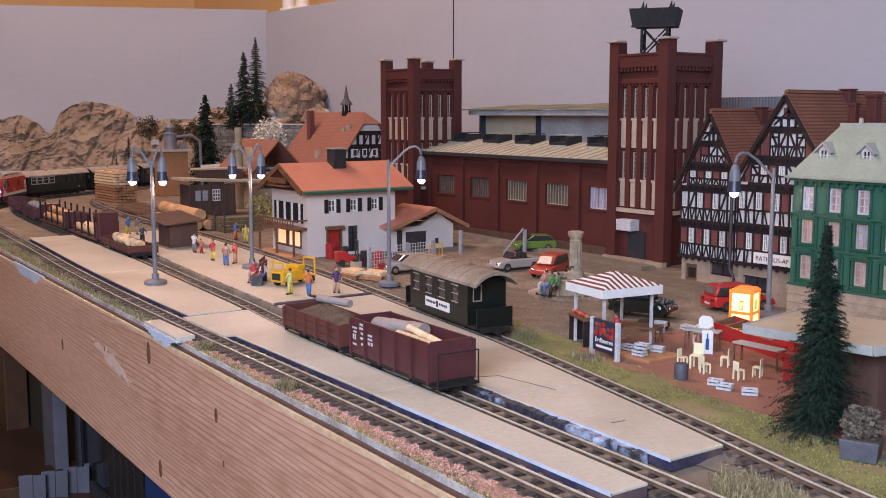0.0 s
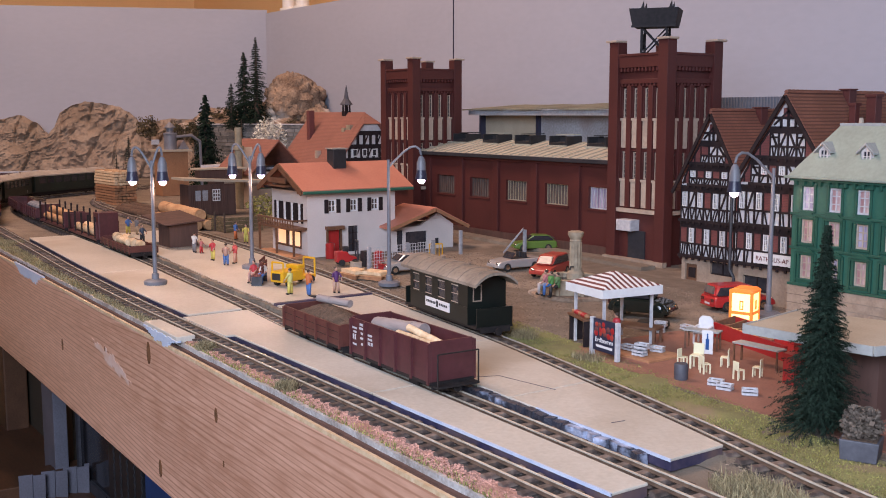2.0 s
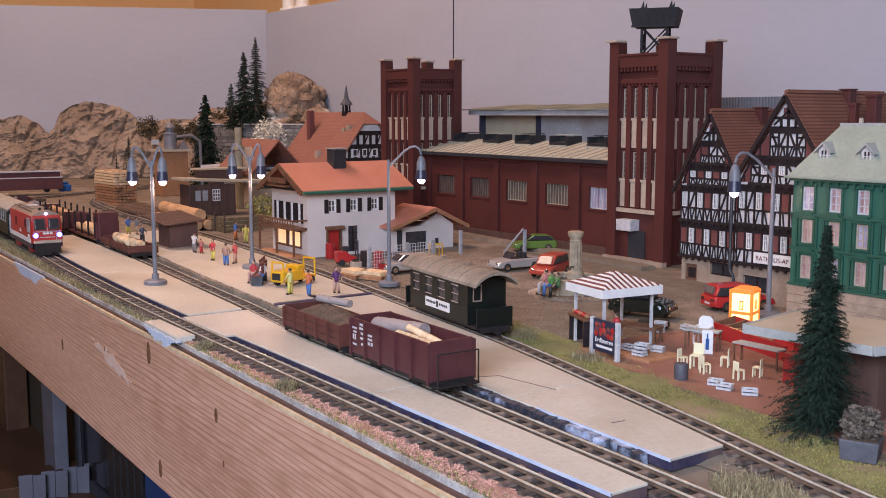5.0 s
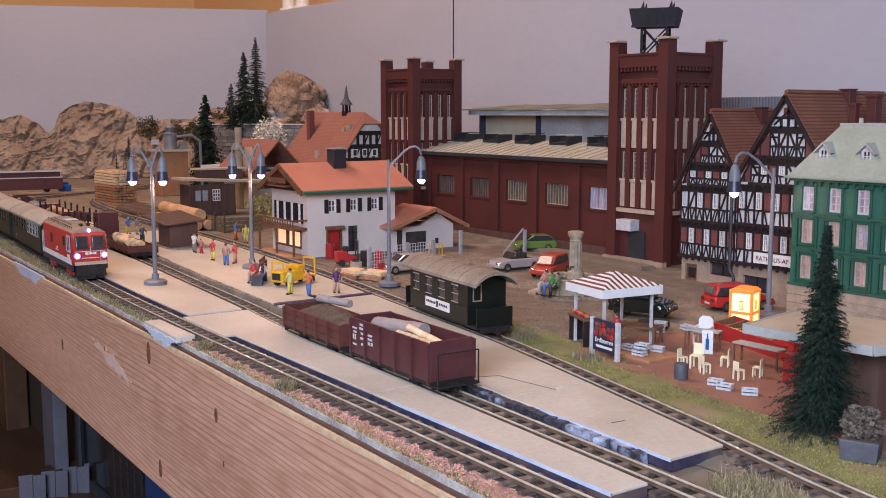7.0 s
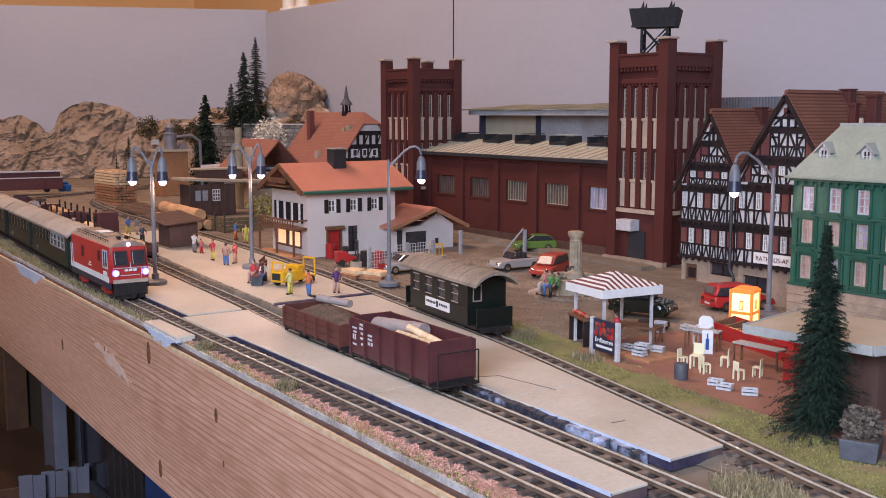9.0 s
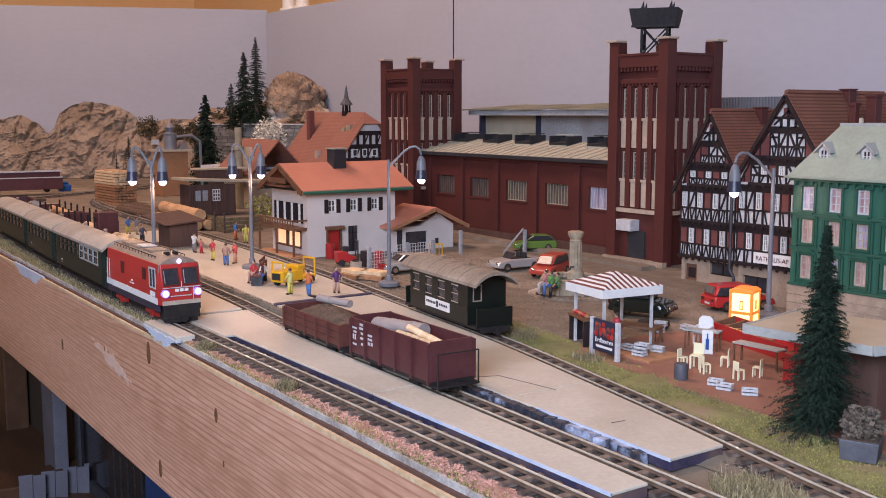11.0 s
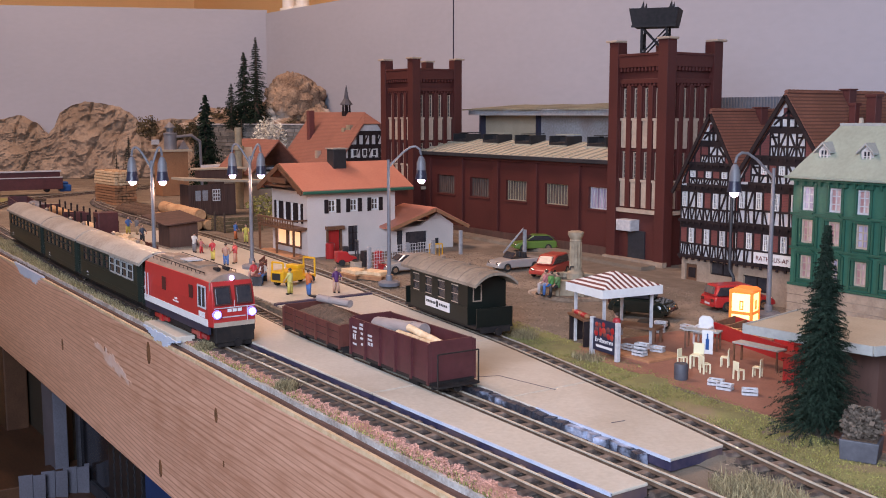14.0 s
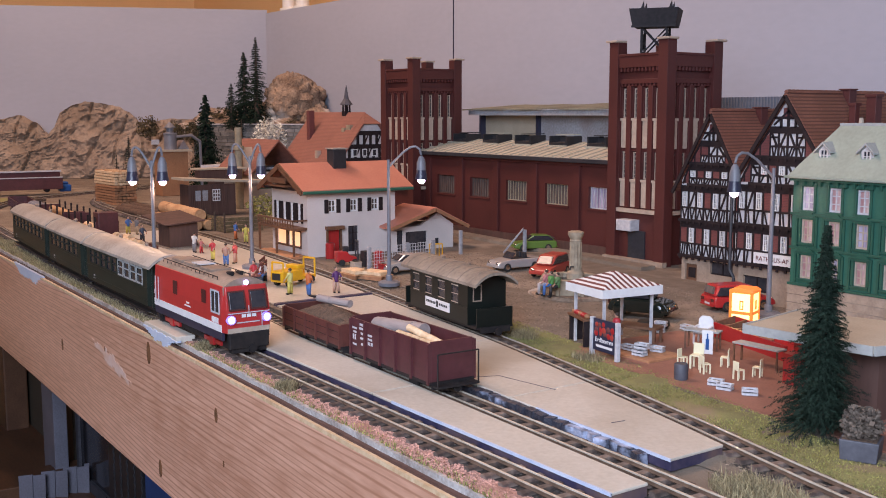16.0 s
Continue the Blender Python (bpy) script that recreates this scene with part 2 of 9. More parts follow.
    "headlight": mat("lit_headlight", (1, 1, 1), rough=0.4, bump=0, emit=(0.5, 0.42, 1.0), power=4),
    # emission on a ring that is no lamp, for the headlight's violet halo
    "headhalo": mat("lit_lens_rim", (0.3, 0.25, 0.8), rough=0.4, bump=0, emit=(0.22, 0.17, 1.0), power=1.6),
    "glowwin": mat("lit_room_panel", (0.9, 0.6, 0.4), rough=0.5, bump=0, emit=(1.0, 0.55, 0.27), power=0.95),
    "booth": mat("lit_booth_panel", (0.95, 0.7, 0.35), rough=0.4, bump=0, emit=(1.0, 0.62, 0.20), power=2.6),
    "boothframe": mat("lit_orange_booth_plastic", (0.8, 0.22, 0.04), rough=0.4, bump=0, emit=(1.0, 0.22, 0.03), power=0.7),
    "yellow": mat("yellow_paint", (0.72, 0.40, 0.015), (0.62, 0.33, 0.012), rough=0.35, big=60, bump=0.02),
    "silver": mat("silver_car_paint", (0.50, 0.47, 0.45), (0.44, 0.41, 0.39), rough=0.25, metal=0.4, bump=0),
    "lime": mat("green_car_paint", (0.12, 0.20, 0.04), (0.10, 0.17, 0.03), rough=0.3, bump=0),
    "orangecar": mat("orange_red_car_paint", (0.40, 0.055, 0.04), (0.34, 0.045, 0.03), rough=0.3, bump=0),
    "blackcar": mat("black_green_car_paint", (0.014, 0.02, 0.016), rough=0.12, bump=0, coat=0.5),
    "rubber": mat("black_rubber", (0.02, 0.02, 0.02), rough=0.8, bump=0),
    "chrome": mat("chrome", (0.7, 0.7, 0.7), rough=0.15, metal=1.0, bump=0),
    "ivory": mat("ivory_plastic", (0.78, 0.72, 0.50), (0.72, 0.65, 0.44), rough=0.5, big=80, bump=0),
    "crate": mat("grey_white_crate", (0.55, 0.54, 0.55), (0.42, 0.41, 0.43), rough=0.6, big=200),
    "terrace": mat("red_brown_paving", (0.30, 0.135, 0.09), (0.22, 0.095, 0.065), rough=0.8, big=45, fine=900, bump=0.3),
    # the rock's dark stain colour imitates shaded crevices in the plaster
    "rock": mat("tan_plaster_rock", (0.39, 0.305, 0.235), (0.23, 0.17, 0.13), rough=0.9, big=14, fine=170, mix=0.5, bump=0.7, dist=0.006, stain=(0.20, 0.145, 0.10), stain_at=0.6),
    "darkrock": mat("brown_rock", (0.42, 0.30, 0.21), (0.15, 0.095, 0.065), rough=0.9, big=32, fine=260, bump=1, dist=0.006, stain=(0.60, 0.55, 0.50), stain_at=0.57),
    "moss": mat("brown_green_moss", (0.17, 0.12, 0.065), (0.08, 0.065, 0.032), rough=0.95, big=140, fine=700, bump=1, dist=0.004, island=0.5),
    "slate": mat("grey_stone_wall", (0.22, 0.22, 0.22), (0.11, 0.11, 0.11), rough=0.85, big=90, fine=500, bump=0.8, dist=0.002, objvar=0.35),
    "fir": mat("dark_fir_needles", (0.02, 0.036, 0.024), (0.011, 0.02, 0.014), rough=0.9, spec=0.15, big=200, island=0.5, bump=0),
    "bark": mat("dark_bark", (0.09, 0.06, 0.045), (0.05, 0.035, 0.028), rough=0.9, big=200),
    "blossom": mat("white_blossom", (0.72, 0.70, 0.62), (0.55, 0.52, 0.42), rough=0.9, island=0.3, bump=0),
    "heather": mat("brown_dry_bush", (0.14, 0.11, 0.085), (0.10, 0.075, 0.06), rough=0.95, island=0.4, bump=0),
    "planter": mat("dark_grey_planter", (0.09, 0.088, 0.105), (0.06, 0.058, 0.07), rough=0.6, big=80),
    "hutroof": mat("sand_roof_felt", (0.44, 0.37, 0.28), (0.36, 0.30, 0.22), rough=0.8, big=40, fine=900, bump=0.3),
    "hutedge": mat("grey_roof_edge", (0.40, 0.40, 0.38), (0.3, 0.3, 0.29), rough=0.6),
    "column": mat("stone_column", (0.34, 0.29, 0.20), (0.25, 0.205, 0.14), rough=0.8, big=120, bump=0.4),
    "fountainstone": mat("pale_fountain_stone", (0.40, 0.32, 0.225), (0.27, 0.21, 0.145), rough=0.8, big=120, bump=0.4),
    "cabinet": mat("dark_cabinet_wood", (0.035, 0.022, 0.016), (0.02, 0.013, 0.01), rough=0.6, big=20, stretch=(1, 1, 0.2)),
    # grey set very dark, so the shade under the table is in the colour
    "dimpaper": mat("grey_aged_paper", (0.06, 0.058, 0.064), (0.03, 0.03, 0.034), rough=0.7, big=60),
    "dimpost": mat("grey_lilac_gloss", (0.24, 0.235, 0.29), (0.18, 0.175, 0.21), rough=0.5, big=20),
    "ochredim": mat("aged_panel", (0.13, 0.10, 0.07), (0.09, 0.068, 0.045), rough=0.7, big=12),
    "shelfwood": mat("shelf_wood", (0.17, 0.08, 0.042), (0.11, 0.05, 0.027), rough=0.5, big=30, stretch=(0.2, 1, 1)),
    "paper": mat("white_paper", (0.62, 0.62, 0.66), (0.45, 0.45, 0.5), rough=0.6, big=30),
    "bluecan": mat("blue_plastic", (0.02, 0.09, 0.3), (0.012, 0.06, 0.2), rough=0.35),
    "greyfloor": mat("room_floor", (0.16, 0.12, 0.09), (0.12, 0.09, 0.07), rough=0.6, big=6),
    "dimwall": mat("brown_panelled_wall", (0.2, 0.13, 0.075), (0.15, 0.095, 0.055), rough=0.7, big=5, stretch=(1, 1, 0.1)),
    "ceilingpaint": mat("ceiling_paint", (0.42, 0.34, 0.26), (0.36, 0.29, 0.22), rough=0.8, big=4),
    "skin": mat("figure_skin", (0.55, 0.31, 0.22), rough=0.6, bump=0),
}


# ---- builders (lengths in centimetres)
class Mb:
    def __init__(self, m=None):
        self.v, self.f, self.m = [], [], m or Matrix()

    def add(self, verts, faces):
        k = len(self.v)
        self.v += [tuple(self.m @ Vector(p)) for p in verts]
        self.f += [tuple(i + k for i in q) for q in faces]
        return self

    def box(self, x0, x1, y0, y1, z0, z1):
        return self.add([(x, y, z) for x in (x0, x1) for y in (y0, y1) for z in (z0, z1)],
                        [(0, 1, 3, 2), (4, 6, 7, 5), (0, 4, 5, 1), (2, 3, 7, 6), (0, 2, 6, 4), (1, 5, 7, 3)])

    def prism(self, poly, d0, d1, axis="y"):
        """an outline extruded along an axis; the outline is in the other two axes, in order"""
        def at(p, d):
            return {"y": (p[0], d, p[1]), "x": (d, p[0], p[1]), "z": (p[0], p[1], d)}[axis]
        n = len(poly)
        return self.add([at(p, d0) for p in poly] + [at(p, d1) for p in poly],
                        [tuple(range(n))[::-1], tuple(range(n, 2 * n))] + [(i, (i + 1) % n, n + (i + 1) % n, n + i) for i in range(n)])

    def tube(self, p, q, r, r1=None, n=8):
        p, q = Vector(p), Vector(q)
        r1 = r if r1 is None else r1
        w = (q - p).normalized()
        s = w.orthogonal().normalized()
        t = w.cross(s)
        ring = [(math.cos(2 * math.pi * i / n), math.sin(2 * math.pi * i / n)) for i in range(n)]
        return self.add([p + r * (c * s + d * t) for c, d in ring] + [q + r1 * (c * s + d * t) for c, d in ring],
                        [tuple(range(n))[::-1], tuple(range(n, 2 * n))] + [(i, (i + 1) % n, n + (i + 1) % n, n + i) for i in range(n)])

    def path(self, pts, r, n=7):
        for p, q in zip(pts, pts[1:]):
            self.tube(p, q, r, n=n)
        return self

    def lathe(self, prof, x=0, y=0, n=14):
        """prof: (radius, height) from the bottom up"""
        vs = [(x + r * math.cos(2 * math.pi * i / n), y + r * math.sin(2 * math.pi * i / n), z) for r, z in prof for i in range(n)]
        fs = [(k * n + i, k * n + (i + 1) % n, (k + 1) * n + (i + 1) % n, (k + 1) * n + i) for k in range(len(prof) - 1) for i in range(n)]
        return self.add(vs, fs + [tuple(range(n))[::-1], tuple(range((len(prof) - 1) * n, len(prof) * n))])

    def ball(self, x, y, z, rx, ry=None, rz=None, n=8):
        ry, rz = ry or rx, rz or rx
        k = max(4, n // 2 + 1)
        vs, fs = [], []
        for j in range(k + 1):
            a = math.pi * j / k
            for i in range(n):
                b = 2 * math.pi * i / n
                vs.append((x + rx * math.sin(a) * math.cos(b), y + ry * math.sin(a) * math.sin(b), z - rz * math.cos(a)))
        for j in range(k):
            for i in range(n):
                fs.append((j * n + i, j * n + (i + 1) % n, (j + 1) * n + (i + 1) % n, (j + 1) * n + i))
        return self.add(vs, fs)

    def bar(self, p, q, w, d, up=(0, 0, 1)):
        """a squared bar from p to q, w across, d along the direction up"""
        p, q, u = Vector(p), Vector(q), Vector(up)
        t = (q - p).normalized()
        s = t.cross(u).normalized() * (w / 2)
        u = u * (d / 2)
        return self.add([p - s - u, p + s - u, p + s + u, p - s + u, q - s - u, q + s - u, q + s + u, q - s + u],
                        [(3, 2, 1, 0), (4, 5, 6, 7), (0, 1, 5, 4), (1, 2, 6, 5), (2, 3, 7, 6), (3, 0, 4, 7)])

    def wall(self, x0, x1, z0, z1, y0, y1, holes=()):
        """a wall along x with openings (x0, x1, z0, z1) right through it"""
        zs = sorted({z0, z1, *[min(max(h[k], z0), z1) for h in holes for k in (2, 3)]})
        for a, b in zip(zs, zs[1:]):
            m = (a + b) / 2
            cuts = sorted([(h[0], h[1]) for h in holes if h[2] < m < h[3]])
            x = x0
            for c, d in cuts:
                if c > x + 1e-6:
                    self.box(x, c, y0, y1, a, b)
                x = max(x, d)
            if x < x1 - 1e-6:
                self.box(x, x1, y0, y1, a, b)
        return self

    def mesh(self, name, smooth=False):
        me = bpy.data.meshes.new(name)
        me.from_pydata([(x * 0.01, y * 0.01, z * 0.01) for x, y, z in self.v], [], self.f)
        bm = bmesh.new()
        bm.from_mesh(me)
        bmesh.ops.recalc_face_normals(bm, faces=bm.faces)
        bm.to_mesh(me)
        bm.free()
        if smooth:
            me.polygons.foreach_set("use_smooth", [True] * len(me.polygons))
            me.set_sharp_from_angle(angle=radians(42))
        return me


def place(x, y, z=0.0, rz=0.0):
    return pose(x * 0.01, y * 0.01, z * 0.01, 0, 0, rz)


def part(name, mb, material, parent, label="", bevel=0.0, smooth=False, at=None):
    ob = new(name, mb.mesh(name, smooth))
    ob.data.materials.append(material)
    ob.parent = parent
    if at is not None:
        ob.matrix_basis = at
    if bevel:
        b = ob.modifiers.new("bevel", "BEVEL")
        b.width, b.segments, b.limit_method = bevel * 0.01, 2, "ANGLE"
    if label:
        tagged(ob, label)
    return ob


def again(ob, at, parent=None):
    """the same piece once more, on the same mesh"""
    o = new(ob.name.split(".")[0], ob.data)
    o.parent = parent or ob.parent
    o.matrix_basis = at
    if "label" in ob:
        tagged(o, ob["label"])
    return o


def thing(name, label, category, at, group="", kind=""):
    ob = new(name)
    ob.empty_display_size = 0.01
    ob.matrix_basis = at
    return tagged(ob, label, category, group, kind)


def solid(name, mb, material, label, category, at=None, group="", kind="", bevel=0.0, smooth=False):
    ob = part(name, mb, material, None, "", bevel, smooth, at)
    return tagged(ob, label, category, group, kind)


def smooth_line(pts, step=0.33):
    """a rounded line through points of the plan"""
    out = []
    p = [Vector(q) for q in pts]
    p = [2 * p[0] - p[1]] + p + [2 * p[-1] - p[-2]]
    for i in range(1, len(p) - 2):
        n = max(2, int((p[i + 1] - p[i]).length / step))
        for k in range(n):
            t = k / n
            out.append(0.5 * (2 * p[i] + (p[i + 1] - p[i - 1]) * t + (2 * p[i - 1] - 5 * p[i] + 4 * p[i + 1] - p[i + 2]) * t * t
                              + (3 * p[i] - p[i - 1] - 3 * p[i + 1] + p[i + 2]) * t ** 3))
    out.append(p[-2])
    return out


def offset(line, d):
    """the line moved sideways by d (to its left)"""
    res = []
    for i, p in enumerate(line):
        t = (line[min(i + 1, len(line) - 1)] - line[max(i - 1, 0)]).normalized()
        res.append(Vector((p[0] - t[1] * d, p[1] + t[0] * d)))
    return res


# the lines of the three tracks, from the camera's end backwards
TRACK_1 = smooth_line([(30, 22.9), (-10, 23.1), (-45, 23.4), (-60, 23.55), (-75, 23.9), (-90, 24.6), (-105, 25.6), (-122, 26.6), (-138, 28.0), (-152, 31.0), (-163, 35.8), (-171, 42.0),
                       (-176.5, 50), (-182, 59), (-190, 68), (-203, 76), (-225, 82)])
TRACK_2 = smooth_line([(30, 24.6), (-10, 26.2), (-26, 27.1), (-40, 27.8), (-55, 28.5), (-65, 29.5), (-78, 30.5), (-93, 31.7), (-112, 32.5), (-130, 33.2), (-150, 35.0), (-163, 38.5), (-171, 45)])
TRACK_3 = smooth_line([(20, 25.0), (-10, 29.4), (-21, 31.4), (-30, 33.5), (-45, 36.6), (-58, 38.5), (-72, 40.5), (-89, 42.4), (-107, 43.7), (-137, 45.2), (-160, 48.5), (-178, 58), (-186, 70)])


def on_line(line, a):
    """the line's y where its x is a"""
    xs = [-p[0] for p in line]
    return float(np.interp(-a, xs, [p[1] for p in line]))


# ---- the room
def edge(a):
    """the layout's front edge"""
    return 20.12 - 0.0249 * a


def room():
    m = Mb().box(-345, 260, -300, 300, -92, -90)
    solid("floor", m, M["greyfloor"], "dark brown room floor under the layout", "floor", kind="structure")
    m = Mb().box(-345, 260, -300, 300, 165, 168)
    solid("ceiling", m, M["ceilingpaint"], "cream painted room ceiling", "ceiling", kind="structure")
    for name, b in (("wall_south", (-345, 260, -303, -300)), ("wall_north", (-345, 260, 140, 143)), ("wall_west", (-348, -345, -303, 143)), ("wall_east", (260, 263, -303, 143))):
        m = Mb().box(*b, -92, 168)
        solid(name, m, M["yellow_wall"] if name in ("wall_north", "wall_west") else M["dimwall"], "warm yellow plastered room wall" if name in ("wall_north", "wall_west") else "brown panelled room wall", "wall", kind="structure")


def backdrop():
    m = Mb().box(-213.4, 90, 103, 104.2, -3, 35.2)
    solid("backdrop", m, M["backdrop"], "grey lilac painted backdrop board along the layout", "backdrop", kind="structure")
    m = Mb(Matrix.Translation((-214.0, 103.6, 0)) @ Matrix.Rotation(radians(-114.0), 4, "Z"))
    m.box(0, 230, -1.2, 0, -3, 36.0)
    solid("backdrop", m, M["backdrop"], "grey lilac painted backdrop board closing the layout's end", "backdrop", kind="structure")
    # joint strip between two boards, and the wires on it
    m = Mb().box(-142.98, -142.86, 102.85, 103, 8, 40)
    solid("cable", m, M["lampdark"], "thin dark cable hanging down the backdrop", "cable")
    for dx in (0, 5.2):
        m = Mb().lathe([(1.5, 33), (1.5, 34.4), (2.1, 34.6), (2.1, 36.2), (1.5, 36.4), (1.5, 60)], -211 + dx * 1.2, 107.5)
        solid("pipe", m, M["white_pipe"], "white heating pipe with a collar at the wall", "pipe", group="pipes", smooth=True)


# ---- ground, table
def sheet(name, near, far, z, material, label, category="ground", rise=0.0, kind="structure", seed=0.0, cols=1, thick=0.05):
    """a ground strip between two lines of the plan, a little uneven"""
    k = min(len(near), len(far))
    vs, fs = [], []
    for i in range(k):
        for j in range(cols + 1):
            p = near[i].lerp(far[i], j / cols)
            h = rise * noise.noise((p[0] * 0.35 + seed, p[1] * 0.35, seed)) + 0.5 * rise * noise.noise((p[0] * 1.3, p[1] * 1.3, seed + 5))
            vs.append((p[0], p[1], z + (h if 0 < j < cols else -thick)))
    for i in range(k - 1):
        for j in range(cols):
            q = i * (cols + 1) + j
            fs.append((q, q + 1, q + cols + 2, q + cols + 1))
    m = Mb()
    m.add(vs, fs)
    return solid(name, m, material, label, category, kind=kind, smooth=True)


def resample(line, a0, a1, n):
    return [Vector((a, on_line(line, a))) for a in np.linspace(a0, a1, n)]


def edge_line(d, a0, a1, n):
    return [Vector((a, edge(a) + d)) for a in np.linspace(a0, a1, n)]


def flat(b, a0, a1, n):
    return [Vector((a, b)) for a in np.linspace(a0, a1, n)]


def table():
    m = Mb().prism([(-340, edge(-340) + 0.5), (80, edge(80) + 0.5), (80, 130), (-340, 130)], -3, -0.06, "z")
    solid("ground", m, M["soil"], "grey-brown scattered baseboard of the layout", "ground", kind="structure")
    top = thing("table_edge", "pine fascia board with knots along the layout's front", "board", place(0, edge(0), 0, -1.427), kind="structure")
    part("board", Mb().box(-330, 60, 0, 2.2, -9.8, -0.5), M["fascia"], top, bevel=0.1)
    part("batten", Mb().box(-330, 60, 0.16, 0.75, -0.5, -0.2), M["shedwood"], top, "dark brown edge of the baseboard")
    part("top_arris", Mb().box(-330, 60, -0.01, 0.16, -0.52, -0.33), M["cutwood"], top, "pale sanded upper corner of the board")
    lip = Mb()
    for i in range(420):
        a = -330 + i * 0.93
        lip.box(a, a + 0.95, 0.36 + 0.07 * noise.noise((a * 0.3, 0, 0)), 0.54 + 0.06 * noise.noise((a * 0.5, 7, 0)), -0.2, 0.05 + 0.07 * noise.noise((a * 0.6, 3, 0)))
    part("plaster_lip", lip, M["edge"], top, "uneven grey plaster lip")
    for a, w, z0, z1 in ((-60.2, 6.2, -0.6, 0.2), (-95, 11, -1.25, -0.2)):
        smear = Mb()
        for i in range(int(w * 2)):
            x = a + i * 0.5 - w / 2
            e = min(1.0, (i + 0.5) / 5, (w * 2 - i - 0.5) / 5)
            smear.box(x, x + 0.5, -0.015, 0.3, z1 + (z0 - z1) * e * (0.8 + 0.4 * noise.noise((x, 1, 1))), z1 + 0.1 * noise.noise((x * 2, 0, 1)))
        part("paint_smear", smear, M["bluepaint_sheen"], top, "pale blue paint smear")
    for a, z, r in ((-62.4, -1.45, 0.62), (-83.9, -4.9, 0.42), (-60.9, -8.45, 0.5), (-51.4, -2.75, 0.36), (-50.5, -5.2, 0.16), (-72.0, -3.0, 0.16)):
        k = Mb(Matrix.Translation((a, 0, z)) @ Matrix.Diagonal((0.55, 1, 1.15, 1))).tube((0, -0.03, 0), (0, 0.1, 0), r, n=14)
        part("knot", k, M["knot"], top)
    sm = Mb()
    for i in range(15):
        x = -75.2 + i * 0.6
        z = -2.9 - 0.09 * i + 0.25 * noise.noise((x, 2, 2))
        h = 0.55 * math.sin(math.pi * (i + 0.5) / 15) * (0.8 + 0.5 * noise.noise((x * 2, 1, 4)))
        sm.prism([(x, z - h), (x + 0.6, z - 0.09 - h), (x + 0.6, z - 0.09 + h), (x, z + h)], -0.012, 0.1, "y")
    part("paint_smear", sm, M["smear"], top, "thin whitish paint smear")


# ---- tracks
SLEEPER = Mb().prism([(-0.98, 0), (0.98, 0), (0.95, 0.2), (-0.95, 0.2)], -0.16, 0.16, "y")


def track(line, a_hi, a_lo, a_near, a_far, label, z=0.0):
    """rails and sleepers along a line; the sleepers between a_near and a_far are pieces of their own"""
    t = thing("railway_track", label, "railway track", Matrix(), group="station tracks")
    pts = [p for p in line if a_lo <= p[0] <= a_hi]
    for side in (-0.45, 0.45):
        e = offset(pts, side)
        m, head = Mb(), Mb()
        for w, z0, z1 in ((0.1, 0.19, 0.22), (0.035, 0.21, 0.335), (0.075, 0.33, 0.385)):
            inn, out = offset(e, -w / 2), offset(e, w / 2)
            n = len(e)
            vs = [(p[0], p[1], zz + z) for q in (inn, out) for zz in (z0, z1) for p in q]
            fs = []
            for i in range(n - 1):
                A, B, C, D = i, n + i, 3 * n + i, 2 * n + i
                for r, s in ((A, B), (B, C), (C, D), (D, A)):
                    fs.append((r, r + 1, s + 1, s))
            (head if w == 0.075 else m).add(vs, fs)
        r = part("rail", m, M["railside"], t, "rusty rail")
        part("rail_head", head, M["rail"], r, "worn shiny rail head")
    run, last, first, rest = 0.0, pts[0], None, Mb()
    for i in range(1, len(pts)):
        seg = pts[i] - last
        run += seg.length
        if run >= 0.8:
            run = 0.0
            ang = math.degrees(math.atan2(seg[1], seg[0])) + 90 + random.uniform(-1.5, 1.5)
            p = pts[i]
            if a_far < p[0] < a_near:
                if first is None:
                    first = part("sleeper", SLEEPER, M["sleeper"], t, at=place(p[0], p[1], z, ang))
                else:
                    again(first, place(p[0], p[1], z, ang))
            else:
                rest.m = Matrix.Translation((p[0], p[1], z)) @ Matrix.Rotation(radians(ang), 4, "Z")
                rest.box(-0.95, 0.95, -0.16, 0.16, 0, 0.2)
        last = pts[i]
    if rest.v:
        tagged(part("far_sleeper", rest, M["sleeper"], t), kind="stuff")


def stones(name, material, label, count, where, size=(0.04, 0.11), z=0.0, seed=1):
    rnd = random.Random(seed)
    m = Mb()
    for _ in range(count):
        a, b = where(rnd)
        r = rnd.uniform(*size)
        m.m = Matrix.Translation((a, b, z)) @ Matrix.Rotation(rnd.uniform(0, 6.3), 4, "Z")
        m.add([(-r, -r * 0.8, -r * 0.3), (r, -r * 0.6, -r * 0.3), (r * 0.7, r, -r * 0.3), (-r * 0.8, r * 0.7, -r * 0.3), (rnd.uniform(-0.3, 0.3) * r, rnd.uniform(-0.3, 0.3) * r, r * rnd.uniform(0.25, 0.6))],
              [(0, 1, 4), (1, 2, 4), (2, 3, 4), (3, 0, 4), (3, 2, 1, 0)])
    return solid(name, m, material, label, "stones", kind="stuff")


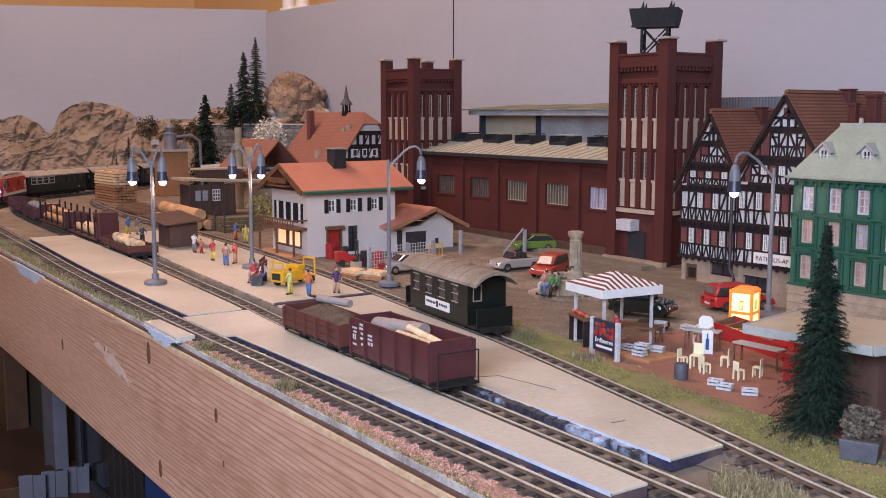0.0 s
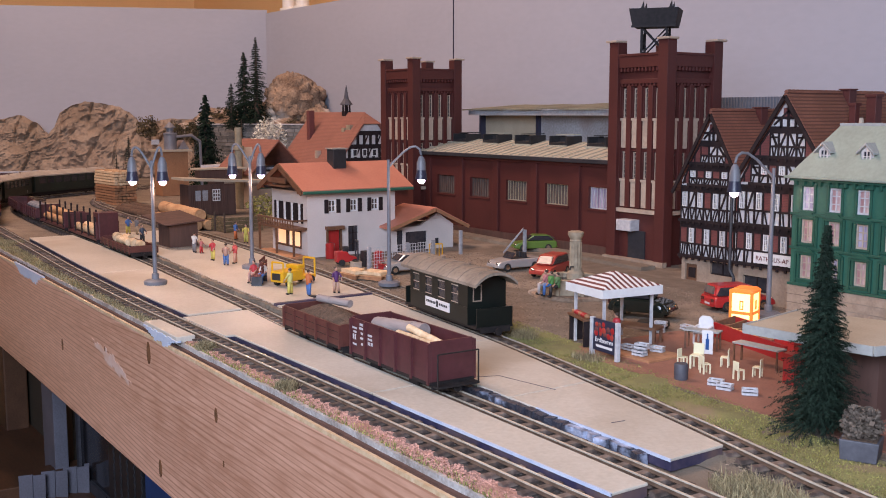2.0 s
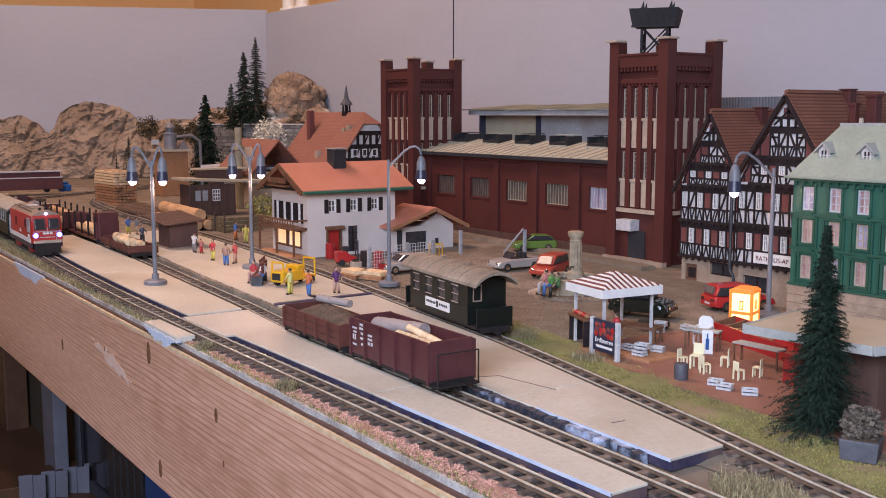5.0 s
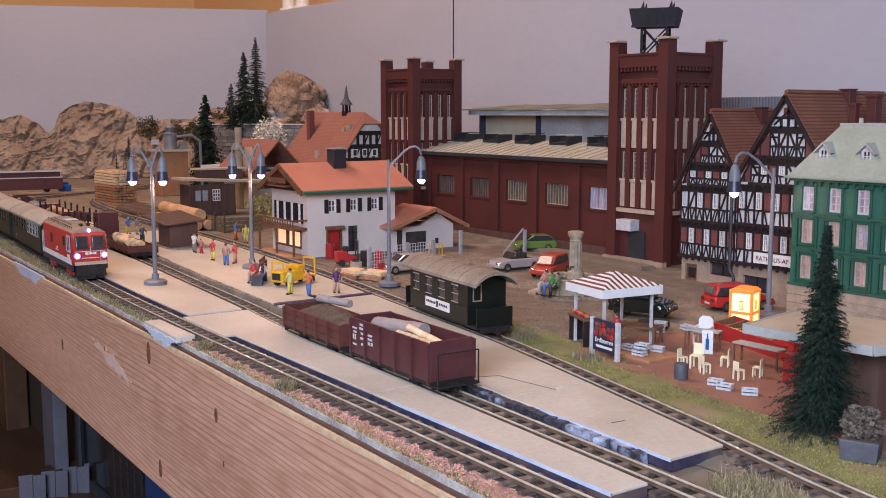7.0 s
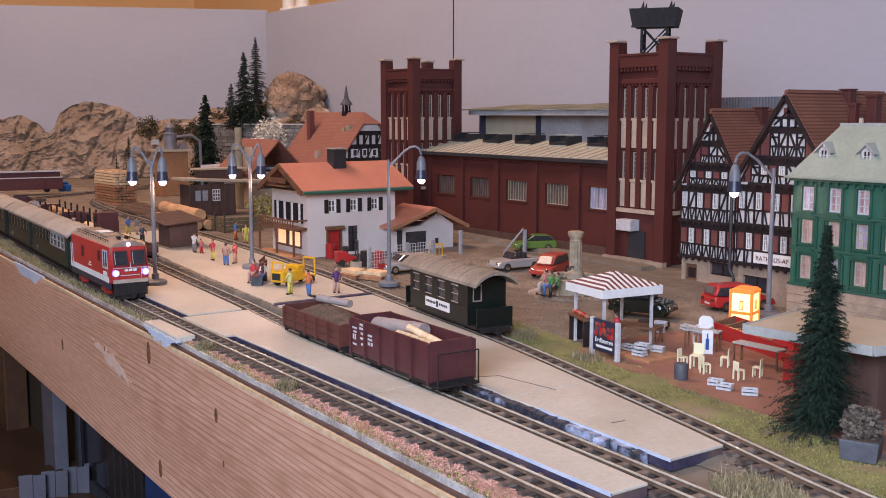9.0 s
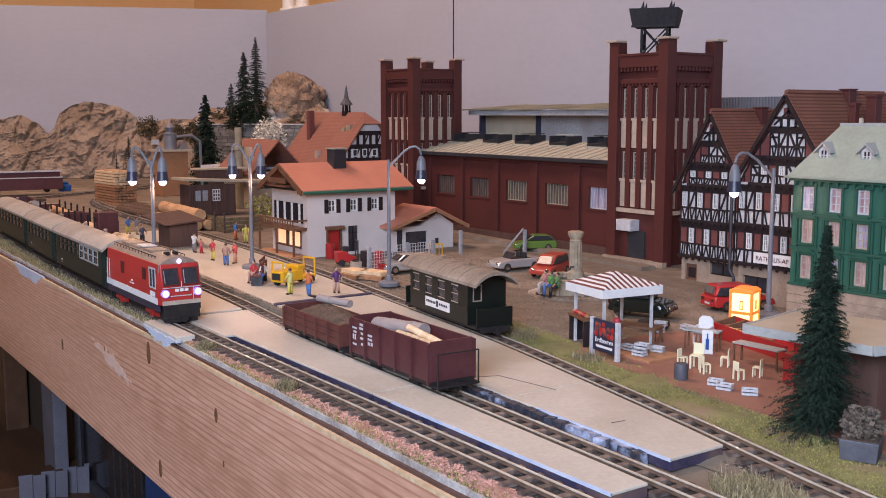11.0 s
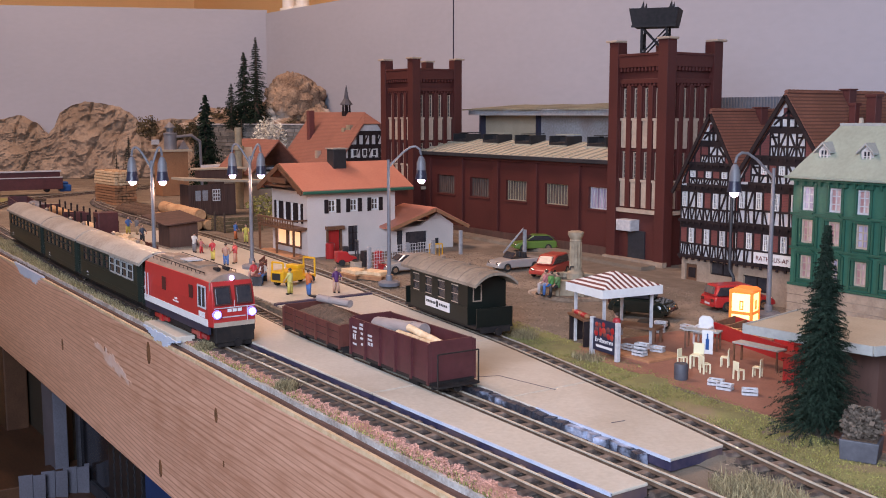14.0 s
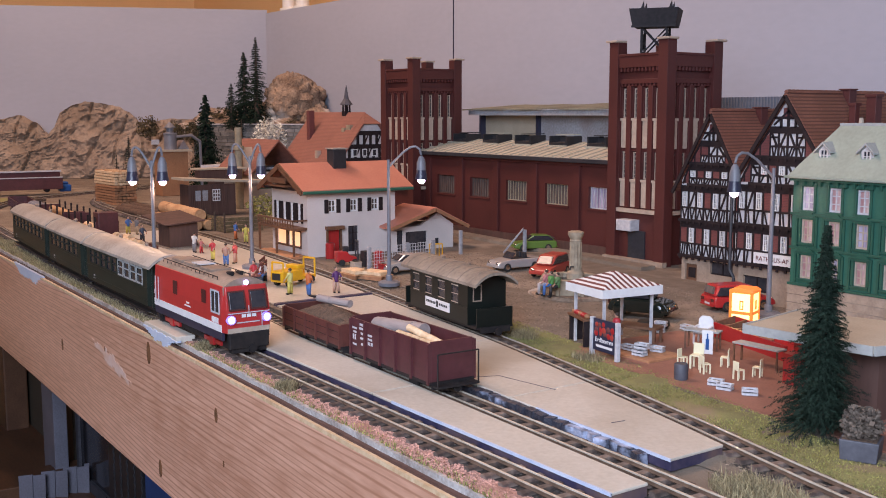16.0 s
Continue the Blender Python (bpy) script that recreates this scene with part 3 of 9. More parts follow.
def blades(name, material, label, count, where, height=(0.2, 0.5), z=0.0, seed=2, wide=0.018, lean=0.5):
    rnd = random.Random(seed)
    m = Mb()
    for _ in range(count):
        a, b = where(rnd)
        h, an, ln = rnd.uniform(*height), rnd.uniform(0, 6.3), rnd.uniform(0, lean)
        c, s = math.cos(an) * wide, math.sin(an) * wide
        dx, dy = rnd.uniform(-1, 1) * ln * h, rnd.uniform(-1, 1) * ln * h
        m.add([(a - c, b - s, z), (a + c, b + s, z), (a + dx * 0.5 + c * .7, b + dy * 0.5 + s * .7, z + h * 0.6), (a + dx * 0.5 - c * .7, b + dy * 0.5 - s * .7, z + h * 0.6), (a + dx, b + dy, z + h)],
              [(0, 1, 2, 3), (3, 2, 4)])
    return solid(name, m, material, label, "grass", kind="stuff")


def tuft(name, a, b, r, n, material, label, h=(0.4, 1.1), seed=3):
    def where(rnd):
        q, w = rnd.uniform(0, 6.3), r * rnd.uniform(0, 1) ** 0.7
        return a + math.cos(q) * w * 1.5, b + math.sin(q) * w
    return blades(name, material, label, n * 3, where, (h[0] * 0.6, h[1] * 0.8), seed=seed, lean=1.4)


def ground_cover():
    n = 160
    sheet("ground", edge_line(0.46, -58, 40, n), [p - Vector((0, 0.6)) for p in resample(TRACK_1, -58, 40, n)], 0.06, M["pinkballast"], "reddish ballast strip beside the front track", rise=0.15, cols=5)
    sheet("ground", edge_line(0.46, -175, -57.5, n), [p - Vector((0, 0.6)) for p in resample(TRACK_1, -175, -57.5, n)], 0.07, M["grass"], "dry grass verge beside the front track", rise=0.2, cols=6, seed=4)
    for ln, lo, hi in ((TRACK_1, -172, 40), (TRACK_2, -168, 30), (TRACK_3, -175, 20)):
        c = [p for p in ln if lo < p[0] < hi]
        sheet("ground", offset(c, 1.15), offset(c, -1.15), 0.03, M["ballast"], "brown track ballast", rise=0.05, cols=4, seed=lo)
    # verge of grass and the street behind the third track
    sheet("ground", [p + Vector((0, 0.9)) for p in resample(TRACK_3, -62, 20, n)], [p + Vector((0, 4.6)) for p in resample(TRACK_3, -62, 20, n)], 0.04, M["grass"], "mossy grass verge beside the rear track", rise=0.25, cols=6, seed=9)
    sheet("ground", flat(30.0, -26, 20, 60), [p + Vector((0, 0.9)) for p in resample(TRACK_3, -26, 20, 60)], 0.05, M["soil"], "brown scatter ground between the tracks' ends", rise=0.3, cols=6, seed=2)
    m = Mb().prism([(-112, 46), (-84, 44.4), (-70, 43.6), (-58, 42.6), (-47, 41), (-45, 39.4), (-20, 36), (20, 36), (20, 75), (-112, 75)], -0.05, 0.02, "z")
    solid("road", m, M["asphalt"], "brown-grey street and yard surface", "road", kind="structure")
    m = Mb().prism([(-43.6, 38.9), (-28, 37.4), (-22, 37.0), (-22, 48), (-43, 48)], 0.0, 0.09, "z")
    solid("pavement", m, M["terrace"], "red-brown paved terrace of the snack stand", "pavement", kind="structure")
    m = Mb().prism([(-104, 67.4), (-62, 64.3), (-62, 66), (-104, 69)], 0, 0.35, "z")
    solid("pavement", m, M["soil"], "grey kerb strip along the factory wall", "kerb", kind="structure")

    def near_strip(r):
        a = r.uniform(-58, 5)
        return a, r.uniform(edge(a) + 0.54, on_line(TRACK_1, a) - 0.7)
    stones("gravel", M["pebble"], "reddish ballast stones", 14000, near_strip, (0.03, 0.07), 0.08, 5)

    def by_rails(r):
        ln = r.choice((TRACK_1, TRACK_2, TRACK_3))
        p = r.choice([q for q in ln if -140 < q[0] < 5])
        return p[0] + r.uniform(-0.4, 0.4), p[1] + r.uniform(-1.1, 1.1)
    stones("gravel", M["greypebble"], "brown-grey ballast stones between the rails", 9000, by_rails, (0.025, 0.06), 0.05, 6)

    def yard_grit(r):
        a = r.uniform(-80, -40)
        return a, r.uniform(on_line(TRACK_3, a) + 1.0, 60)
    stones("gravel", M["grit"], "loose brown grit on the yard", 16000, yard_grit, (0.03, 0.075), 0.03, 16)

    def track_side(r):
        a = r.uniform(-100, -10)
        return a, on_line(TRACK_3, a) + r.choice((1, 1, -1)) * r.uniform(0.7, 1.5)
    stones("gravel", M["grit"], "brown grit along the rear track", 6000, track_side, (0.03, 0.08), 0.03, 17)

    def verge(r):
        a = r.uniform(-130, -58)
        return a, r.uniform(edge(a) + 0.4, on_line(TRACK_1, a) - 0.9)
    blades("grass", M["dryblade"], "pale dry grass verge", 6000, verge, (0.12, 0.4), 0.05, 7, 0.02, 0.8)

    def rear(r):
        a = r.uniform(-55, 0)
        return a, on_line(TRACK_3, a) + 0.9 + 3.4 * r.random() ** 1.1
    blades("grass", M["blade"], "yellow-green grass flock", 22000, rear, (0.03, 0.1), 0.06, 8, 0.02, 1.2)

    def edge_tufts(r):
        a = r.uniform(-57, 0)
        return a, edge(a) + 0.46 + 0.6 * r.random() ** 2
    blades("grass", M["blade"], "short grass along the plaster lip", 2600, edge_tufts, (0.06, 0.2), 0.05, 18, 0.02, 0.8)
    for a, b, r, k, s in ((-44.6, 22.2, 0.5, 320, 11), (-55.0, 22.4, 0.5, 420, 12), (-112, 25.2, 1.2, 300, 13), (-40.7, 38.3, 0.7, 150, 14), (-22.3, 29.2, 1.3, 700, 15), (-47.5, 39.2, 0.9, 350, 16)):
        tuft("grass_tuft", a, b, r, k, M["dryblade"], "clump of dry olive-brown grass", (0.25, 0.7), s)


def platforms():
    """pale card platforms with dark edges, in slabs"""
    def slab(name, a0, a1, f0, f1, b0, b1, z, owner, mtl):
        n = max(2, int(abs(a1 - a0) / 1.5))
        near, far = resample(f0, a0, a1, n), resample(b0, a0, a1, n)
        near = [p + Vector((0, f1)) for p in near]
        far = [p + Vector((0, b1)) for p in far]
        m = Mb().prism([tuple(p) for p in near] + [tuple(p) for p in far[::-1]], z - 0.12, z, "z")
        part(name, m, mtl, owner, bevel=0.03)
        m = Mb().prism([(p[0], p[1] + 0.05) for p in near] + [(p[0], p[1] - 0.05) for p in far[::-1]], 0, z - 0.12, "z")
        part("platform_side", m, M["platedge"], owner, "dark blue-black platform side")
    p1 = thing("platform", "long pale grey-beige platform between the two front tracks", "platform", Matrix(), group="platforms", kind="structure")
    for a0, a1 in ((-113, -84.3), (-84.2, -63.2), (-55.8, -40.25), (-40.15, -24.5)):
        slab("slab", a0, a1, TRACK_1, 1.0, TRACK_2, -1.0, 0.5, p1, M["platform"])
    slab("crossing_slab", -63.1, -56.2, TRACK_1, 0.62, TRACK_2, -0.62, 0.4, p1, M["platform"])
    m = Mb().prism([(-63.2, edge(-63.2) + 0.05), (-57.4, edge(-57.4) + 0.05), (-57.4, 22.75), (-63.2, 22.75)], 0, 0.42, "z")
    part("crossing_slab", m, M["platform"], p1, bevel=0.05)
    p2 = thing("platform", "broad pale beige platform in front of the station house", "platform", Matrix(), group="platforms", kind="structure")
    for a0, a1 in ((-112, -88.05), (-88, -63.35), (-62.9, -46.3), (-46.2, -36), (-35.93, -25.8)):
        slab("slab", a0, a1, TRACK_2, 1.45 if a0 > -112 else 1.6, TRACK_3, -1.15 if a0 < -63 else -1.0, 0.5, p2, M["platform"])
    # pale blue strips stand in for the window's reflection along the near edges
    for a0, a1, ln, d, owner in ((-38.5, -24.5, TRACK_1, 0.98, p1), (-34.0, -25.8, TRACK_2, 1.43, p2)):
        n = int((a1 - a0) * 2)
        near = resample(ln, a0, a1, n)
        m = Mb().prism([(p[0], p[1] + d) for p in near] + [(p[0], p[1] + d + 0.08 + 0.07 * noise.noise((p[0] * 0.7, 3, 1))) for p in near[::-1]], 0.38, 0.506, "z")
        part("painted_edge", m, M["bluepaint_sheen"], owner, "pale blue strip painted in for window sheen on the slab's edge")
    rnd = random.Random(4)
    for i in range(105):
        a = -98 + i * 0.68
        b = on_line(TRACK_2, a) + 1.28 + rnd.uniform(-0.08, 0.08)
        m = Mb(Matrix.Translation((a, b, 0.2)) @ Matrix.Rotation(rnd.uniform(-0.4, 0.4), 4, "Z"))
        r = rnd.uniform(0.25, 0.42)
        m.add([(x * r * rnd.uniform(0.8, 1.1), y * 0.24 * rnd.uniform(0.7, 1.1), z * 0.25 * rnd.uniform(0.7, 1.1)) for x in (-1, 1) for y in (-1, 1) for z in (-1, 1)],
              [(0, 1, 3, 2), (4, 6, 7, 5), (0, 4, 5, 1), (2, 3, 7, 6), (0, 2, 6, 4), (1, 5, 7, 3)])
        part("edge_stone", m, M["stonestrip"] if a > -57 else M["soil"], p2)
    # door sill bar lying on the crossing, and dark joints
    m = Mb().box(-63.34, -62.92, on_line(TRACK_2, -63) + 1.4, on_line(TRACK_3, -63) - 1.0, 0.3, 0.6)
    part("joint", m, M["platedge"], p2)
    for p, q in (((-39.8, 29.9), (-39.3, 31.1)), ((-39.3, 31.1), (-35.7, 31.6)), ((-30.4, 30.0), (-30.3, 30.7)), ((-78.5, 27.4), (-77.6, 27.8)), ((-52, 33.5), (-49.4, 34.4))):
        part("crack", Mb().bar((*p, 0.5), (*q, 0.5), 0.06, 0.02), M["platedge"], p2, "dark crack in the slab")


room()
backdrop()
table()
ground_cover()
platforms()
track(TRACK_1, 30, -225, -24, -130, "front narrow track on brown sleepers with worn rails")
track(TRACK_2, 25, -168, -22, -120, "middle siding track half sunk in ballast")
track(TRACK_3, 15, -185, -19, -110, "rear curved siding track on brown sleepers")


# ---- factory
def window_piece(owner, w, h, bars_x, bars_z, at, frame_mat, pane_mat, t=0.07, deep=0.12, first={}):
    """a window in an opening: a frame with glazing bars, and its pane"""
    key = (w, h, bars_x, bars_z, frame_mat.name, pane_mat.name, t)
    if key not in first:
        m = Mb().box(-w / 2, -w / 2 + t, -deep, 0, 0, h).box(w / 2 - t, w / 2, -deep, 0, 0, h)
        m.box(-w / 2 + t, w / 2 - t, -deep, 0, 0, t).box(-w / 2 + t, w / 2 - t, -deep, 0, h - t, h)
        for i in range(1, bars_x + 1):
            x = -w / 2 + w * i / (bars_x + 1)
            m.box(x - t * 0.35, x + t * 0.35, -deep * 0.8, -deep * 0.3, t, h - t)
        for i in range(1, bars_z + 1):
            z = h * i / (bars_z + 1)
            m.box(-w / 2 + t, w / 2 - t, -deep * 0.78, -deep * 0.32, z - t * 0.3, z + t * 0.3)
        f = part("window", m, frame_mat, owner, at=at)
        p = part("pane", Mb().box(-w / 2 + t * 0.5, w / 2 - t * 0.5, -deep * 0.25, 0.0, t * 0.5, h - t * 0.5), pane_mat, f)
        first[key] = (f, p)
        return f
    f = again(first[key][0], at, owner)
    again(first[key][1], Matrix(), f)
    return f


# every building's local frame: x along the street to the camera, y away from it; a front faces -y, a flank faces +x


def tower(a, b, label, tank):
    """square brick water tower: its near corner at (a, b)"""
    t = thing("factory_tower", label, "tower", place(a, b), group="factory towers")
    W, H = 7.0, 18.6
    slits = [1.55 + i * 1.3 for i in range(4)]
    for k, mtx in enumerate((Matrix.Translation((-W, 0, 0)), Matrix.Rotation(radians(90), 4, "Z"), Matrix.Translation((0, W, 0)) @ Matrix.Rotation(radians(180), 4, "Z"),
                             Matrix.Translation((-W, W, 0)) @ Matrix.Rotation(radians(-90), 4, "Z"))):
        m = Mb(mtx)
        holes = [(x - 0.34, x + 0.34, z0, z1) for x in slits for z0, z1 in ((5.0, 9.95), (10.2, 15.6))] if k < 2 else []
        m.wall(1.1, W - 1.1, 0, H - 0.3, 0.55, 0.9, holes)
        m.box(1.1, W - 1.1, 0.25, 0.55, 15.9, 16.3).box(1.1, W - 1.1, 0.1, 0.55, 17.3, H - 0.3)
        m.box(1.1, W - 1.1, 0.02, 0.5, H - 0.32, H - 0.1)
        for i in range(11):
            x = 1.2 + i * 0.43
            m.box(x, x + 0.22, 0.16, 0.55, 16.95, 17.32)
            m.box(x, x + 0.22, 0.3, 0.55, 15.66, 15.92)
        for x in (1.55 - 0.65, 1.55 + 0.65, 1.55 + 1.95, 1.55 + 3.25, 1.55 + 4.55):
            m.box(max(x - 0.27, 1.1), min(x + 0.27, W - 1.1), 0.3, 0.55, 4.9, 15.7)
        part("wall", m, M["brickred"], t, bevel=0.03)
        if k < 2:
            c = Mb(mtx).box(1.0, W - 1.0, 0.12, 0.5, 4.5, 4.85)
            part("sill", c, M["cream"], t, "cream stone sill")
            for x in slits:
                for z0, zm, z1 in ((5.0, 7.5, 9.9), (10.25, 12.9, 15.5)):
                    loc = Matrix.Translation(Vector(mtx.translation) * 0.01) @ mtx.to_3x3().to_4x4()
                    window_piece(t, 0.62, z1 - zm, 1, 5, loc @ place(x, 0.82, zm), M["cream"], M["darkglass"], 0.1)
                    cp = Mb(mtx).box(x - 0.3, x + 0.3, 0.42, 0.62, z0, zm - 0.25).box(x - 0.36, x + 0.36, 0.34, 0.6, zm - 0.25, zm - 0.02)
                    part("panel", cp, M["cream"], t, "cream panel under the window")
    for x in (-W, 0):
        for y in (0, W):
            x0, y0 = x - (0.25 if x < 0 else 1.1), y - (0.25 if y == 0 else 1.1)
            m = Mb().box(x0 + 0.25 - (0 if x < 0 else 0.25) + 0.0, x0 + 1.35 - (0 if x < 0 else 0.25), y0 + 0.25 - (0 if y == 0 else 0.25), y0 + 1.35 - (0 if y == 0 else 0.25), 0, H + 0.95)
            part("pier", m, M["brickred"], t, bevel=0.03)
            m = Mb().prism([(x0, y0), (x0 + 1.35, y0), (x0 + 1.35, y0 + 1.35), (x0, y0 + 1.35)], H + 0.95, H + 1.15, "z")
            part("pier_cap", m, M["cream"], t, "pale pier cap", bevel=0.06)
    part("roof", Mb().box(-W + 0.8, -0.8, 0.8, W - 0.8, H - 0.9, H - 0.6), M["darkiron"], t)
    if tank:
        tk = Matrix.Translation((-4.3, 3.0, 0)) @ Matrix.Rotation(radians(36), 4, "Z")
        m = Mb(tk)
        for x in (-1.1, 1.1):
            for y in (-1.0, 1.0):
                m.bar((x, y, H - 0.7), (x, y, H + 2.3), 0.2, 0.2, (1, 0, 0))
        for y in (-1.0, 1.0):
            m.bar((-1.1, y, H - 0.1), (1.1, y, H + 2.2), 0.13, 0.13, (0, 1, 0)).bar((1.1, y, H - 0.1), (-1.1, y, H + 2.2), 0.13, 0.13, (0, 1, 0))
        for x in (-1.1, 1.1):
            m.bar((x, -1, H - 0.1), (x, 1, H + 2.2), 0.13, 0.13, (1, 0, 0)).bar((x, 1, H - 0.1), (x, -1, H + 2.2), 0.13, 0.13, (1, 0, 0))
        part("tank_stand", m, M["lampblack"], t, "black iron lattice stand")
        m = Mb(tk)
        vs = [(x * w, y * w * 0.85, z) for w, z in ((1.85, H + 2.3), (2.15, H + 3.85), (2.0, H + 3.85), (1.75, H + 2.5)) for x, y in ((-1, -1), (1, -1), (1, 1), (-1, 1))]
        fs = [(3, 2, 1, 0), (12, 13, 14, 15)] + [(k * 4 + i, k * 4 + (i + 1) % 4, k * 4 + 4 + (i + 1) % 4, k * 4 + 4 + i) for k in range(3) for i in range(4)]
        part("tank", m.add(vs, fs), M["lampblack"], t, "dark flared water tank")
        part("tank_rim", Mb(tk).box(-1.95, 1.95, -1.66, -1.58, H + 2.22, H + 2.4), M["lampblack"], t)
        for x, y in ((-1.2, -0.6), (1.25, -0.6), (-1.2, 1.2), (1.25, 1.2)):
            m = Mb(tk).add([(x - 0.3, y, H + 3.4), (x + 0.3, y, H + 3.4), (x + 0.18, y, H + 4.65), (x, y + 0.12, H + 3.4)], [(0, 1, 2), (0, 2, 3), (1, 3, 2), (0, 3, 1)])
            part("finial", m, M["lampblack"], t)
    if tank:
        m = Mb().box(-4.6, -2.6, 0.4, 0.9, 0.3, 2.9)
        part("door", m, M["darkiron"], t, "dark recessed factory door")
        part("canopy", Mb().box(-5.2, -3.4, -0.55, 0.6, 2.9, 3.9), M["crate"], t, "grey box canopy over the door", bevel=0.05)
        part("step", Mb().box(-7.2, 0.2, -0.25, 0.3, 0, 0.45), M["sandstone"], t)
    return t


def factory():
    a0, b0 = -102.0, 69.2
    f = thing("factory_hall", "long red brick factory hall with sheet roof and rows of vents", "factory", place(a0, b0))
    L = 33.0
    bays = [(1.4 + i * 6.35, 1.4 + i * 6.35 + 6.35) for i in range(5)]
    holes = [(x0 + 1.35, x0 + 4.75, 4.25, 6.35) for x0, _ in bays]
    part("wall", Mb().wall(-6, L, 0, 8.7, 0, 0.5, holes), M["brickred"], f)
    for i in range(6):
        x = 1.2 + i * 6.35
        part("pilaster", Mb().box(x - 0.45, x + 0.45, -0.25, 0, 0, 8.3), M["brickred"], f, bevel=0.03)
    part("cornice", Mb().box(-2, L, -0.3, 0, 8.3, 8.75), M["brickred"], f)
    part("plinth", Mb().box(-2, L, -0.4, -0.26, 0, 0.8), M["shedwood"], f)
    for k, (x0, _) in enumerate(bays):
        window_piece(f, 3.4, 2.1, 7, 0, place(x0 + 3.05, 0.4, 4.25), M["crate"] if k == 4 else M["column"] if k > 1 else M["shedwood"], M["lilacglass"] if k == 4 else M["greyglass"], 0.09)
        part("sill", Mb().box(x0 + 1.2, x0 + 4.9, -0.1, 0.1, 4.08, 4.25), M["brickred"], f)
    m = Mb().prism([(-0.7, 8.75), (5.2, 10.1), (5.2, 10.35), (-0.7, 9.05)], -3, L, "x")
    part("roof", m, M["metalroof"], f, "weathered beige sheet roof")
    part("gutter", Mb().box(-3, L, -0.85, -0.6, 8.6, 9.0), M["darkiron"], f, bevel=0.05)
    part("flat_roof", Mb().box(-3, L, 5.2, 11.0, 9.9, 10.2), M["paleroof"], f)
    for i in range(6):
        x = 2.6 + i * 5.75
        v = part("vent", Mb().box(x - 1.35, x - 1.15, 3.3, 5.5, 9.7, 11.0).box(x + 1.15, x + 1.35, 3.3, 5.5, 9.7, 11.0).box(x - 1.15, x + 1.15, 4.6, 4.8, 9.7, 10.9).box(x - 1.15, x + 1.15, 3.3, 3.5, 9.7, 10.35), M["black"], f, "black open roof vent housing", bevel=0.04)
        part("grille", Mb().box(x - 0.5, x + 0.5, 3.5, 4.6, 10.0, 10.4), M["darkiron"], v)
        part("cover", Mb().bar((x - 1.5, 4.9, 11.08), (x + 1.45, 4.7, 11.14), 1.0, 0.1, (0, 0, 1)), M["paleroof"] if i % 2 else M["black"], v)
        part("flashing", Mb().bar((x - 1.5, 3.2, 9.95), (x + 1.5, 3.2, 9.95), 0.15, 0.2, (0, 0, 1)), M["paleroof"], v)
    for i in range(26):
        x = -2.4 + i * 1.3
        part("roof_seam", Mb().bar((x, -0.72, 9.08), (x, 5.1, 10.36), 0.12, 0.1, (0, -0.22, 0.97)), M["paleroof"], f)
    h = thing("factory_annex", "pale grey card annex under a flat overhanging roof", "building", place(a0, b0 + 11))
    part("wall", Mb().wall(8.2, 31, 0, 13.6, 0, 0.6, [(20.4, 21.5, 11.1, 12.7)]), M["greywall"], h, "blue-grey stained card wall")
    part("wall", Mb().box(-2.9, 7.8, 0.3, 0.9, 0, 13.6), M["hutroof"], h, "beige card wall")
    window_piece(h, 1.1, 1.6, 2, 3, place(20.95, 0.5, 11.1), M["white"], M["darkglass"], 0.1)
    part("post", Mb().box(-3.1, -2.8, -0.5, 0.3, 9.5, 13.2), M["lampdark"], h)
    part("post", Mb().box(7.8, 8.2, -0.5, 0.6, 9.5, 13.2), M["lampdark"], h)
    m = Mb()
    xs = [-4.2 + k * 2.35 for k in range(16)]
    for x0, x1 in zip(xs, xs[1:]):
        d0, d1 = 0.22 * noise.noise((x0 * 0.3, 1, 1)), 0.22 * noise.noise((x1 * 0.3, 1, 1))
        m.add([(x, y, z + d) for x, d in ((x0, d0), (x1, d1)) for y, z in ((-2.4, 13.72), (6, 14.3), (6, 14.45), (-2.4, 13.87))],
              [(0, 1, 2, 3), (4, 5, 6, 7), (0, 4, 5, 1), (1, 5, 6, 2), (2, 6, 7, 3), (3, 7, 4, 0)])
    tagged(part("roof", m, M["mossroof"], h, "sagging grey-green roof sheet"), kind="stuff")
    part("fascia", Mb().box(-3.2, 31, -2.1, -1.7, 13.1, 13.72), M["greywall"], h)
    sh = thing("corrugated_sheet", "grey corrugated sheet standing behind the town houses", "sheet", place(-72.5, 84))
    m = Mb()
    for k in range(88):
        m.prism([(k * 0.36, 0), (k * 0.36 + 0.18, 0), (k * 0.36 + 0.14, -0.14), (k * 0.36 + 0.04, -0.14)], 0, 14.9, "z")
    part("ribs", m, M["lampgrey"], sh)
    part("sheet", Mb().box(0, 31.7, 0, 0.1, 0, 14.9), M["lampgrey"], sh)


tower(-62.3, 67.2, "tall dark red brick factory tower with a water tank on top", True)
tower(-101.3, 67.2, "tall dark red brick factory tower with four piers", False)
factory()


